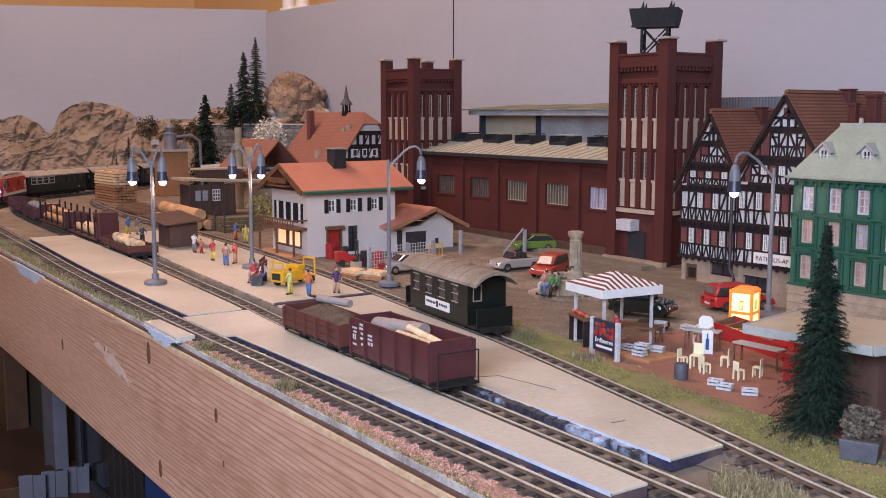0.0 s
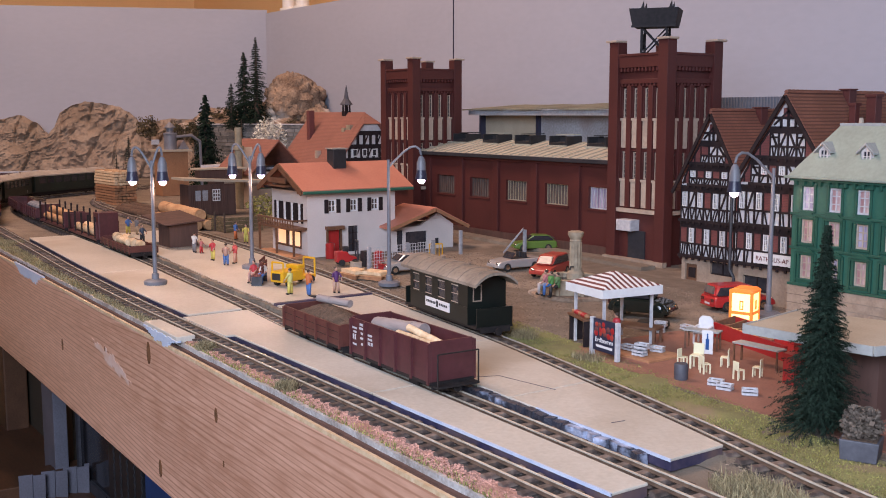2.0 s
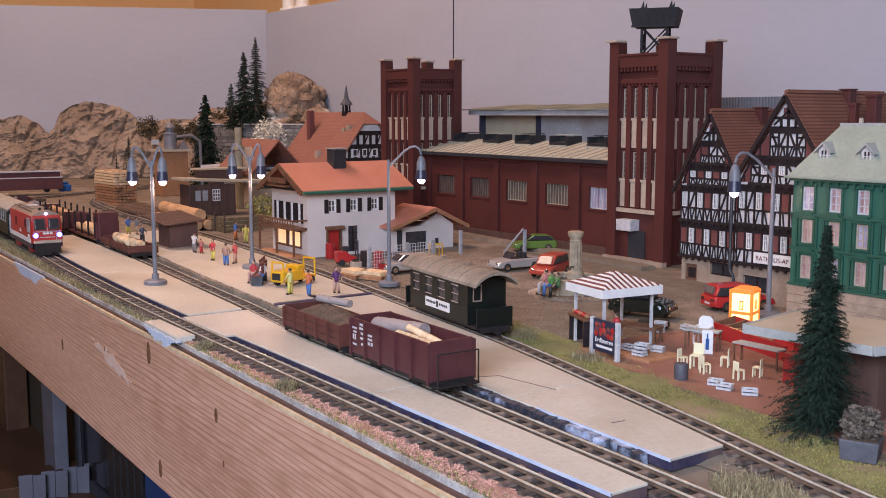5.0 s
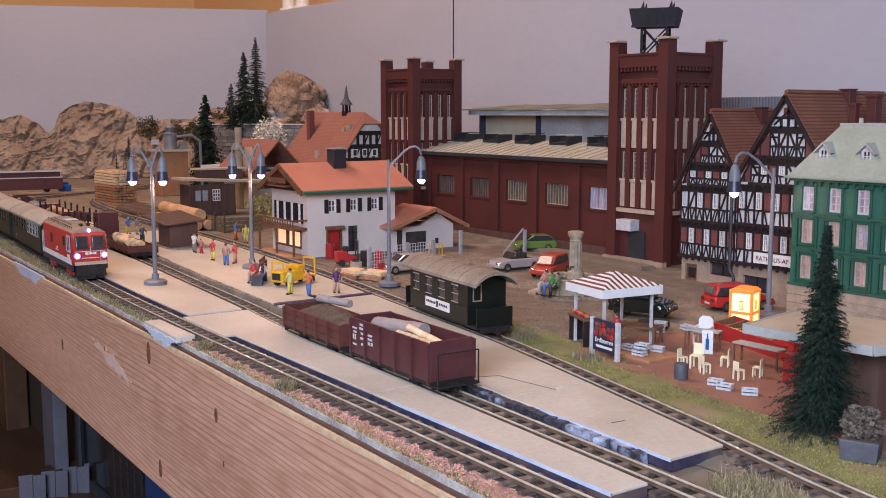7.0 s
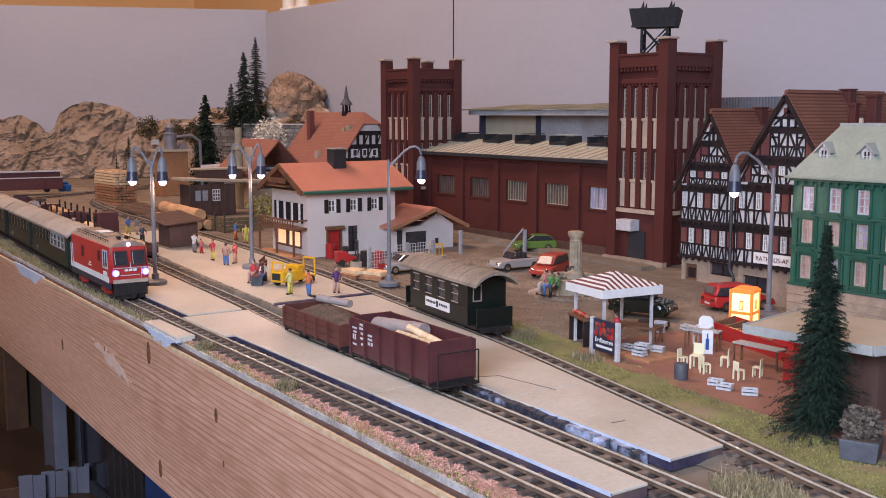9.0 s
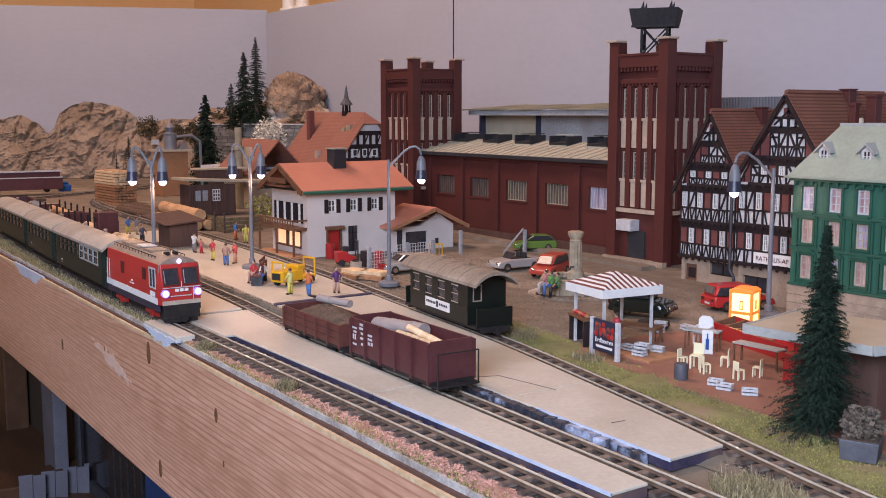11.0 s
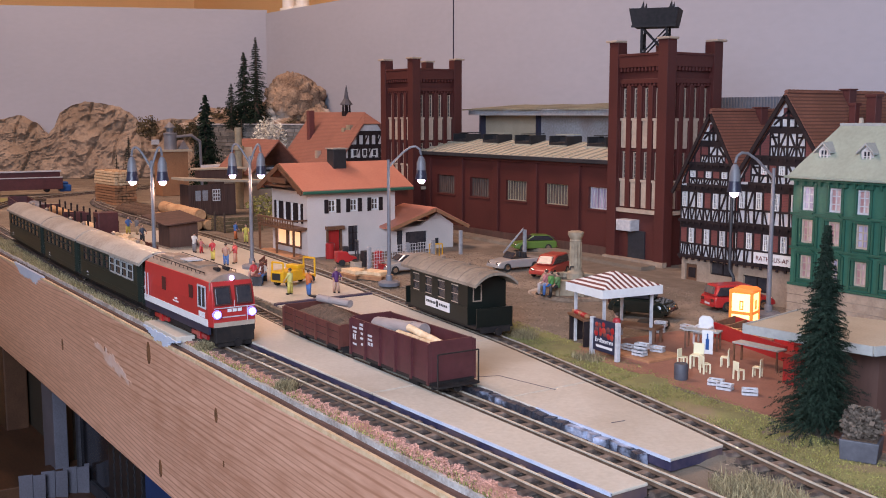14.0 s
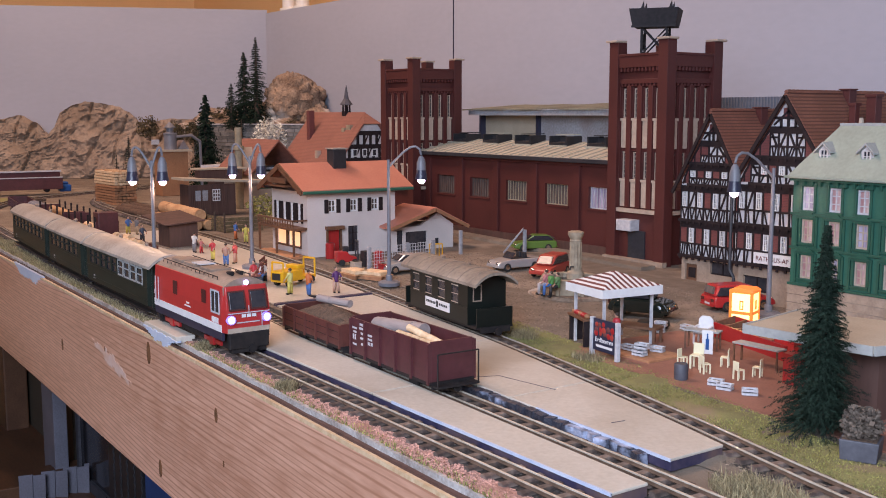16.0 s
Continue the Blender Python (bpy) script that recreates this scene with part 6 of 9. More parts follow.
def wagons():
    open_wagon(7.7, "dark red-brown high-sided open wagon with logs inside", on_track(TRACK_2, -42.45), 1.85, M["wagonbrown"], "log")
    open_wagon(7.3, "low rusty open wagon heaped with brown coal", on_track(TRACK_2, -51.1), 1.15, M["wagonrust"], "coal")
    heap("coal_load", 6.8, 1.08, 0.95, M["coal"], "brown coal heap in the low wagon", on_track(TRACK_2, -51.1) @ place(0.2, 0, 1.7), 3)
    b = on_line(TRACK_2, -51.5)
    log("tarpaulin_roll", (-52.9, b + 0.2, 2.68), (-50.2, b + 0.75, 2.66), 0.22, M["greylog"], "rolled grey tarpaulin lying on the coal", "tarpaulin", seed=9)
    solid("shovel", Mb().bar((-53.8, b + 0.5, 2.6), (-51.9, b + 0.9, 2.66), 0.07, 0.07).box(-54.2, -53.7, b + 0.35, b + 0.65, 2.54, 2.64), M["black"], "small black shovel on the coal", "shovel")
    b = on_line(TRACK_2, -43)
    z0 = 2.2
    heap("log_bed", 7.2, 1.1, 0.4, M["greylog"], "grey bark bedding in the wagon", on_track(TRACK_2, -42.45) @ place(0, 0, 1.35), 8)
    log("log", (-45.8, b + 0.15, z0 + 0.15), (-41.9, b + 0.5, z0 + 0.4), 0.42, M["greylog"], "thick grey log lying in the open wagon", seed=3)
    log("log", (-42.3, b - 0.15, z0 + 0.6), (-39.4, b - 0.05, z0 + 0.2), 0.19, M["cutwood"], "pale split log in the open wagon", seed=4)
    log("log", (-42.6, b - 0.6, z0 + 0.3), (-39.6, b - 0.35, z0 + 0.15), 0.2, M["cutwood"], "pale split log in the open wagon", seed=5)
    # coach on the rear siding
    t = thing("railway_coach", "black-green old passenger coach with open end platform on the siding", "railway coach", on_track(TRACK_3, -52.0), group="passenger coaches")
    w, zb, zs, zt, bx = 1.3, 0.95, 3.5, 4.15, 3.85
    wins = [(-3.4 + i * 1.75, -2.55 + i * 1.75, 2.1, 3.15) for i in range(4)]
    for s in (-1, 1):
        part("side_wall", Mb().wall(-bx, bx, zb, zs, min(s * w, s * (w - 0.12)), max(s * w, s * (w - 0.12)), wins), M["blackgreen"], t)
        for x0, x1, z0, z1 in wins:
            p = part("pane", Mb().box(x0, x1, min(s * (w - .07), s * (w - .04)), max(s * (w - .07), s * (w - .04)), z0, z1), M["darkglass"], t)
            part("window_bar", Mb().box(x0, x1, min(s * w, s * (w + .03)), max(s * w, s * (w + .03)), z1 - 0.05, z1 + 0.01).box(x0, x1, min(s * w, s * (w + .03)), max(s * w, s * (w + .03)), z0 - 0.03, z0 + 0.02).box(x0, x1, min(s * w, s * (w + .02)), max(s * w, s * (w + .02)), z0 + 0.5, z0 + 0.54), M["cream"], p)
        part("trim_strip", Mb().box(-bx, bx, min(s * w, s * (w + .025)), max(s * w, s * (w + .025)), 1.95, 2.0), M["blackgreen"], t)
        part("end_wall", Mb().prism([(-w + 0.12, zb), (w - 0.12, zb), (w - 0.12, zs - 0.12), (w * 0.55, zs + 0.3), (-w * 0.55, zs + 0.3), (-w + 0.12, zs - 0.12)], min(s * bx, s * (bx - 0.12)), max(s * bx, s * (bx - 0.12)), "x"), M["blackgreen"], t)
        part("end_window", Mb().wall(-0.95, -0.35, 2.3, 3.3, 0, 0.03, [(-0.88, -0.42, 2.37, 3.23)]), M["locoroof"], t, at=pose(s * bx * 0.01 + (0.0003 if s > 0 else -0.0003), 0, 0, 0, 0, 90))
        part("end_railing", Mb().box(min(s * 4.7, s * 4.8), max(s * 4.7, s * 4.8), -1.2, 1.2, zb, 2.05), M["blackgreen"], t)
        part("buffer_beam", Mb().box(min(s * 4.75, s * 4.9), max(s * 4.75, s * 4.9), -1.0, 1.0, 0.6, zb), M["chassis"], t)
        part("coupling", Mb().tube((s * 4.75, 0, 0.7), (s * 5.25, 0, 0.7), 0.1).tube((s * 5.2, 0, 0.7), (s * 5.3, 0, 0.7), 0.24, n=10), M["chassis"], t)
    part("notice_board", Mb().box(-1.6, 1.6, -w - 0.04, -w, 1.3, 1.88), M["white"], t, "white lettered board")
    ws = Mb()
    for i in range(13):
        if i not in (6, 7):
            ws.box(-1.45 + i * 0.22, -1.3 + i * 0.22, -w - 0.055, -w - 0.04, 1.55, 1.7)
    ws.box(-0.1, 0.14, -w - 0.055, -w - 0.04, 1.42, 1.8)
    part("board_writing", ws, M["darkiron"], t)
    part("floor", Mb().box(-4.75, 4.75, -w + 0.05, w - 0.05, zb - 0.12, zb), M["chassis"], t)
    part("roof", arched(10.1, w + 0.12, zs, zt), M["dustroof"], t, "dusty beige barrel roof", smooth=True)
    for k in range(7):
        x = -4.2 + k * 1.4
        rib = arched(0.06, w + 0.14, zs + 0.02, zt + 0.03, thick=0.05)
        part("roof_rib", rib, M["dustroof"], t, at=place(x, 0, 0))
    for x in (-1.9, 1.6):
        part("roof_vent", Mb().lathe([(0.1, zt - 0.1), (0.1, zt + 0.1), (0.2, zt + 0.12), (0.04, zt + 0.22)], x, 0.1, n=10), M["locoroof"], t, smooth=True)
    part("underframe", Mb().box(-4.3, 4.3, -0.7, 0.7, 0.55, zb - 0.12), M["chassis"], t)
    wheels(t, (-2.2, 2.2))


wagons()


# ---- things on the layout
RIGHT = 54.8   # the turn of what runs across the view


def sized(x, y, z, rz, k):
    return place(x, y, z, rz) @ Matrix.Scale(k, 4)


def multi(name, pieces, label, category, at, group="", smooth=True):
    """one mesh out of several coloured pieces"""
    v, f, mi, mats = [], [], [], []
    for mb, material in pieces:
        k = len(v)
        v += mb.v
        f += [tuple(i + k for i in q) for q in mb.f]
        if material not in mats:
            mats.append(material)
        mi += [mats.index(material)] * len(mb.f)
    me = bpy.data.meshes.new(name)
    me.from_pydata([(x * 0.01, y * 0.01, z * 0.01) for x, y, z in v], [], f)
    for m in mats:
        me.materials.append(m)
    me.polygons.foreach_set("material_index", mi)
    me.polygons.foreach_set("use_smooth", [smooth] * len(f))
    ob = new(name, me)
    ob.matrix_basis = at
    return tagged(ob, label, category, group)


def lamp(a, b, z0, arms, turn, label, H=10.8):
    """a platform lamp; arms: how far each one reaches along the turned x axis"""
    t = thing("street_lamp", label, "street lamp", place(a, b, z0, turn), group="lamps of the layout")
    h = H - z0
    part("foot", Mb().lathe([(0.84, 0), (0.86, 0.26), (0.68, 0.36), (0.28, 0.4), (0.26, 0.8), (0.17, 0.85)], n=20), M["lampgrey"], t, smooth=True)
    part("pole", Mb().tube((0, 0, 0.4), (0, 0, h - 2.6), 0.17, 0.13, n=12).tube((0, 0, h - 2.6), (0, 0, h - 1.0), 0.13, 0.11, n=12), M["lampgrey"], t, smooth=True)
    for r in arms:
        s = 1 if r > 0 else -1
        pts = [(0, 0, h - 1.6)] + [(r * u, 0, h - 1.6 + 1.6 * w) for u, w in ((0.15, 0.25), (0.45, 0.72), (0.68, 0.97), (0.84, 1.0), (0.96, 0.86), (1.0, 0.6))]
        arm = part("arm", Mb().path(pts, 0.09), M["lampgrey"], t, smooth=True)
        x, z = r, h - 0.75
        hood = part("hood", Mb().lathe([(0.48, z - 1.75), (0.44, z - 1.6), (0.37, z - 1.05)], x, 0, n=18), M["lampdark"], t, "dark lower shade", smooth=True)
        part("cap", Mb().lathe([(0.37, z - 1.05), (0.34, z - 0.5), (0.22, z - 0.12), (0.1, z + 0.05)], x, 0, n=18), M["lampgrey"], hood, smooth=True)
        part("bulb", Mb().ball(x, 0, z - 1.8, 0.3, 0.3, 0.3, n=12), M["bulb"], t, "glowing lamp bulb", smooth=True)
        d = bpy.data.lights.new("lamp_bulb_light", "POINT")
        d.energy, d.color, d.shadow_soft_size = 0.04, (1.0, 0.60, 0.38), 0.004
        o = new("lamp_bulb_light", d)
        o.location = (place(a, b, z0, turn) @ Vector((x * 0.01, 0, (z - 2.35) * 0.01)))
    return t


lamp(-76.2, 27.2, 0.5, (-1.45, 0.8), RIGHT, "grey double-armed platform lamp, lit, on a round foot")
lamp(-79.6, 36.7, 0.5, (-1.45, 0.9), RIGHT, "grey double-armed platform lamp, lit, beside the bench")
lamp(-67.6, 42.6, 0.1, (2.5,), RIGHT, "grey single-armed street lamp, lit, beside the fence")
lamp(-42.6, 56.0, 0.1, (-2.7,), RIGHT + 12, "grey single-armed street lamp, lit, before the pharmacy")


def fir(a, b, z0, h, r, seed, label, levels=26, arms=9, needles=14, group="firs", fat=1.0, bell=0.8):
    rnd = random.Random(seed)
    t = thing("fir_tree", label, "tree", place(a, b, z0), group=group)
    part("trunk", Mb().tube((0, 0, 0), (0, 0, h * 0.96), 0.035 * h, 0.006 * h, n=8), M["bark"], t)
    m = Mb()
    for i in range(levels):
        u = i / (levels - 1)
        z = h * (0.06 + 0.92 * u)
        reach = r * (1 - u) ** bell * rnd.uniform(0.8, 1.12) + 0.05 * r
        for k in range(max(4, int(arms * (1 - 0.5 * u)))):
            an = rnd.uniform(0, 2 * math.pi)
            ln = reach * rnd.uniform(0.6, 1.15)
            droop = -0.28 * ln * rnd.uniform(0.4, 1.3) + 0.12 * ln * u
            dx, dy = math.cos(an), math.sin(an)
            for q in range(needles):
                s = (0.12 + 0.88 * (q + rnd.random()) / needles)
                px, py, pz = dx * ln * s, dy * ln * s, z + droop * s * s
                nl = 0.16 * r * (1.15 - 0.6 * s) * rnd.uniform(0.6, 1.3) * (0.55 + 0.45 * (1 - u))
                side = rnd.uniform(-1, 1)
                ex, ey, ez = (dx * 0.5 - dy * side) * nl, (dy * 0.5 + dx * side) * nl, rnd.uniform(-0.75, 0.35) * nl
                w = (0.012 * r + 0.016 * nl) * fat
                m.add([(px - dy * w, py + dx * w, pz), (px + dy * w, py - dx * w, pz + w), (px + ex, py + ey, pz + ez)], [(0, 1, 2)])
                m.add([(px, py, pz - w), (px, py, pz + w), (px + ex * 0.8, py + ey * 0.8, pz + ez - 0.3 * nl)], [(0, 1, 2)])
    part("crown", m, M["fir"], t)
    return t


def bush(name, a, b, z0, r, h, material, label, category, n=900, seed=1, leaf=0.14, kind=""):
    rnd = random.Random(seed)
    m = Mb()
    for _ in range(n):
        x, y, z = rnd.gauss(0, 1), rnd.gauss(0, 1), rnd.gauss(0, 1)
        d = math.sqrt(x * x + y * y + z * z) or 1
        k = rnd.uniform(0.55, 1.05) * (0.85 + 0.3 * noise.noise((x / d * 1.5 + seed, y / d * 1.5, z / d * 1.5)))
        c = Vector((a + x / d * r * k, b + y / d * r * k, max(z0 + 0.02, z0 + h * 0.5 + z / d * h * 0.55 * k)))
        u, w = Vector((rnd.uniform(-1, 1), rnd.uniform(-1, 1), rnd.uniform(-1, 1))) * leaf, Vector((rnd.uniform(-1, 1), rnd.uniform(-1, 1), rnd.uniform(-1, 1))) * leaf
        m.add([c - u, c + w, c + u, c - w], [(0, 1, 2, 3)])
    return solid(name, m, material, label, category, kind=kind)


# ---- hills and rocks at the layout's far end
WALL_TURN = -114.0


def field(name, m4, nx, ny, sx, sy, height, material, label, category="rock"):
    vs, fs = [], []
    for i in range(nx + 1):
        for j in range(ny + 1):
            x, y = sx[0] + (sx[1] - sx[0]) * i / nx, sy[0] + (sy[1] - sy[0]) * j / ny
            vs.append((x, y, height(x, y)))
    for i in range(nx):
        for j in range(ny):
            q = i * (ny + 1) + j
            fs.append((q, q + 1, q + ny + 2, q + ny + 1))
    m = Mb(m4).add(vs, fs)
    return solid(name, m, material, label, category, smooth=False)


def ridge_profile(t):
    return float(np.interp(t, [2, 14, 21, 25, 26.8, 28.2, 31, 35, 38.5, 41, 43.6, 44.6, 46, 48.2, 51.5, 55.5, 64, 74, 100], [10.5, 12.0, 12.4, 11.6, 10.2, 12.6, 14.6, 15.6, 15.9, 15.2, 13.6, 10.4, 9.0, 11.4, 13.2, 12.0, 11.4, 12.6, 9]))


def cliff_face(at):
    """a plaster rock face: folds that climb aslant, crossed by cracks, under a broken rim"""
    nu, nv = 330, 84
    vs, fs = [], []
    for i in range(nu + 1):
        u = 2 + 78 * i / nu
        top = ridge_profile(u) + 0.35 * noise.noise((u * 0.9, 0, 2))
        for j in range(nv + 1):
            v = j / nv
            z = top * min(1.0, v * 1.12)
            wob = 2.2 * noise.noise((u * 0.12, z * 0.16, 4)) + 0.7 * noise.noise((u * 0.45, z * 0.5, 6))
            fold = 1 - abs(math.sin((z + 0.36 * u + wob * 1.3) * 0.95))
            fine = 1 - abs(math.sin((z * 1.1 + 0.62 * u + wob * 2.2) * 2.1))
            crack = max(0.0, 0.16 - abs(noise.noise((u * 0.33 + z * 0.08, z * 0.1, 12)))) / 0.16
            lump = noise.noise((u * 0.22, z * 0.26, 8)) * 1.8 + noise.noise((u * 0.8, z * 0.8, 9)) * 0.55 + noise.noise((u * 2.4, z * 2.4, 10)) * 0.22
            fray = 0.2 * noise.noise((u * 1.5 + z * 0.9, z * 2.6, 31)) + 0.1 * noise.noise((u * 4.4, z * 5.0, 33))
            out = 9.0 - 5.2 * (z / 15.5) ** 1.3 + lump + fold ** 2 * 1.0 * (0.25 + z / 14) * (0.6 + noise.noise((u * 0.2, z * 0.2, 21))) + fine ** 2 * 0.3 + fray - crack * 0.9
            back = max(0.0, v * 1.12 - 1.0) / 0.12
            vs.append((u, 0.5 + max(0.0, out) * (1 - 0.96 * back), z - 0.8 * back * back))
    for i in range(nu):
        for j in range(nv):
            q = i * (nv + 1) + j
            fs.append((q, q + 1, q + nv + 2, q + nv + 1))
    return solid("rock_face", Mb(at).add(vs, fs), M["rock"], "tan plaster rock face with slanting folds", "rock", smooth=True)


def boulder(name, x, y, z, rx, ry, rz, seed, label):
    """a broken boulder of flat-sided lumps"""
    n, k = 72, 44
    vs, fs = [], []
    for j in range(k + 1):
        a = math.pi * j / k
        for i in range(n):
            b = 2 * math.pi * i / n
            d = Vector((math.sin(a) * math.cos(b), math.sin(a) * math.sin(b), -math.cos(a)))
            c = noise.voronoi(d * 2.1 + Vector((seed, 0, 0)))[0]
            c2 = noise.voronoi(d * 5.5 + Vector((0, seed, 0)))[0]
            r = 0.86 + 0.34 * min(0.45, c[1] - c[0]) + 0.13 * min(0.4, c2[1] - c2[0]) + 0.06 * noise.noise(d * 9)
            vs.append((x + d[0] * rx * r, y + d[1] * ry * r, z + d[2] * rz * r))
    for j in range(k):
        for i in range(n):
            fs.append((j * n + i, j * n + (i + 1) % n, (j + 1) * n + (i + 1) % n, (j + 1) * n + i))
    return solid(name, Mb().add(vs, fs), M["darkrock"], label, "rock", group="boulders of the hill", smooth=True)


def hill(x, y):
    """x, y in the plan"""
    d = (y - 82.0) - (x + 198.0) * 0.66        # how far behind the retaining wall
    base = 10.8 + 0.5 * noise.noise((x * 0.2, y * 0.2, 1)) if d > 0.5 else 10.5 * max(0.0, d + 0.6)
    dome = 3.0 * math.exp(-(((x + 191.5) / 7.2) ** 4 + ((y - 97.5) / 6.5) ** 4))
    west = 3.6 * math.exp(-(((x + 203) / 6) ** 2 + ((y - 88) / 5) ** 2))
    rough = 1.3 * noise.noise((x * 0.35, y * 0.35, 3)) + 0.9 * noise.noise((x * 0.9, y * 0.9, 4)) + 0.45 * noise.noise((x * 2.1, y * 2.1, 5))
    return max(0.0, base + dome + west + rough * (0.5 + 0.2 * dome)) if d > -0.6 else 0.0


def far_end():
    at = Matrix.Translation((-214.0, 103.6, 0)) @ Matrix.Rotation(radians(WALL_TURN), 4, "Z")
    cliff_face(at)
    boulder("boulder", -188.6, 97.0, 15.6, 5.6, 6.4, 5.9, 3, "craggy brown and white boulder crowning the hill")
    boulder("boulder", -196.5, 93.0, 12.6, 4.4, 4.6, 3.4, 5, "low brown boulder on the hill's flank")
    boulder("boulder", -204.0, 86.5, 11.0, 4.2, 4.4, 3.6, 8, "rust-brown boulder beside the rock face")
    boulder("boulder", -183.5, 99.0, 12.0, 4.0, 3.4, 3.0, 11, "low grey boulder behind the stone wall")
    field("rocky_hill", Matrix(), 120, 90, (-213, -172), (78, 102.6), hill, M["darkrock"], "brown craggy hill with dry moss in the corner", "rock")
    w = thing("retaining_wall", "grey dry-stone retaining wall below the hill", "wall", Matrix.Translation((-1.985, 0.815, 0)) @ pose(0, 0, 0, 0, 0, 33.4))
    rnd = random.Random(9)
    part("core", Mb().box(-2, 27, 0.25, 1.0, 0, 11.2), M["darkrock"], w)
    z = 3.0
    while z < 11.2:
        h = rnd.uniform(0.5, 0.85)
        x = -2.0
        while x < 27:
            L = rnd.uniform(1.0, 2.8)
            part("stone", Mb().box(x, min(x + L - 0.08, 27), rnd.uniform(-0.2, 0.05), 0.3, z, z + h - 0.07), M["slate"], w)
            x += L
        z += h
    part("coping", Mb().box(-2.2, 27.2, -0.3, 1.0, 11.2, 11.45), M["crate"], w, "pale coping stones")
    rnd = random.Random(3)
    spots = []
    for _ in range(60):
        x, y = rnd.uniform(-208, -176), rnd.uniform(84, 100)
        if hill(x, y) > 9.5:
            spots.append((x, y, hill(x, y)))
    m = Mb()
    for x, y, z in spots:
        r = rnd.uniform(0.7, 1.6)
        for _ in range(90):
            c = Vector((x + rnd.gauss(0, r * 0.5), y + rnd.gauss(0, r * 0.5), z + abs(rnd.gauss(0, r * 0.35))))
            u, v = Vector((rnd.uniform(-1, 1), rnd.uniform(-1, 1), rnd.uniform(-1, 1))) * 0.22, Vector((rnd.uniform(-1, 1), rnd.uniform(-1, 1), rnd.uniform(-1, 1))) * 0.22
            m.add([c - u, c + v, c + u, c - v], [(0, 1, 2, 3)])
    solid("moss", m, M["moss"], "brown-green moss and shrubs on the hill", "moss", kind="stuff")
    for x, y, r, s in ((-207, 79, 2.4, 1), (-203, 77.5, 2.0, 2), (-206, 73, 2.6, 3), (-198, 79, 1.8, 4), (-204, 83, 2.6, 5)):
        bush("shrub", x, y, 7.2 if s != 3 else 8.4, r, 4.6, M["moss"], "rusty brown shrub below the rocks", "shrub", 700, s, 0.24)
    fir(-188.4, 88.6, 11, 17.2, 3.0, 1, "tall dark fir on the hill", 38, 13, 11, fat=3.2)
    fir(-191.6, 87.5, 11, 14.4, 3.2, 2, "tall dark fir on the hill", 38, 13, 11, fat=3.2)
    fir(-189.5, 83.8, 10.3, 8.9, 2.3, 3, "small dark fir above the stone wall", 30, 13, 10, fat=3.2)
    fir(-180.0, 74.5, 0, 16.9, 3.9, 4, "broad dark fir before the stone wall", 44, 16, 12, fat=3.2)
    fir(-176.2, 79.8, 0, 12.9, 1.7, 5, "slim dark fir before the stone wall", 30, 12, 9, fat=3.2)
    fir(-188.0, 63.0, 0, 9.4, 1.6, 6, "small dark fir beside the rock face", 28, 12, 9, fat=3.2)
    fir(-189.0, 61.0, 0, 6.0, 1.2, 7, "small dark fir beside the rock face", 24, 10, 9, fat=3.2)
    bush("blossom_bush", -150.0, 72.5, 5.0, 3.0, 7.8, M["blossom"], "round bush covered in white blossom", "bush", 1500, 8, 0.2)
    solid("tree_stem", Mb().tube((-150, 72.5, 0), (-150, 72.5, 6), 0.4), M["bark"], "short bare stem under the blossoming bush", "tree")
    # red wagon and planks at the far siding
    t = thing("goods_wagon", "long dark red low wagon with pale edges", "goods wagon", place(-180.6, 43.4, 0, 86))
    part("side", Mb().box(-8, 5.4, -1.2, 1.2, 0.9, 2.8), M["wagonbrown"], t, bevel=0.05)
    part("top_edge", Mb().box(-8, 5.4, -1.25, -1.05, 2.8, 2.95), M["crate"], t)
    part("roof_strip", Mb().box(-9, 5.6, 0.7, 1.3, 3.7, 3.95), M["crate"], t)
    part("far_side", Mb().box(-8, 5.4, 0.9, 1.1, 2.8, 3.7), M["wagonbrown"], t)
    wheels(t, (-5, 3))
    solid("blue_barrow", Mb().box(-182.4, -180.8, 48.6, 50.6, 0.3, 1.5).box(-182.0, -181.0, 49.2, 50.2, 1.5, 2.0), M["bluecan"], "small blue handcart beside the siding", "cart", bevel=0.4)


far_end()


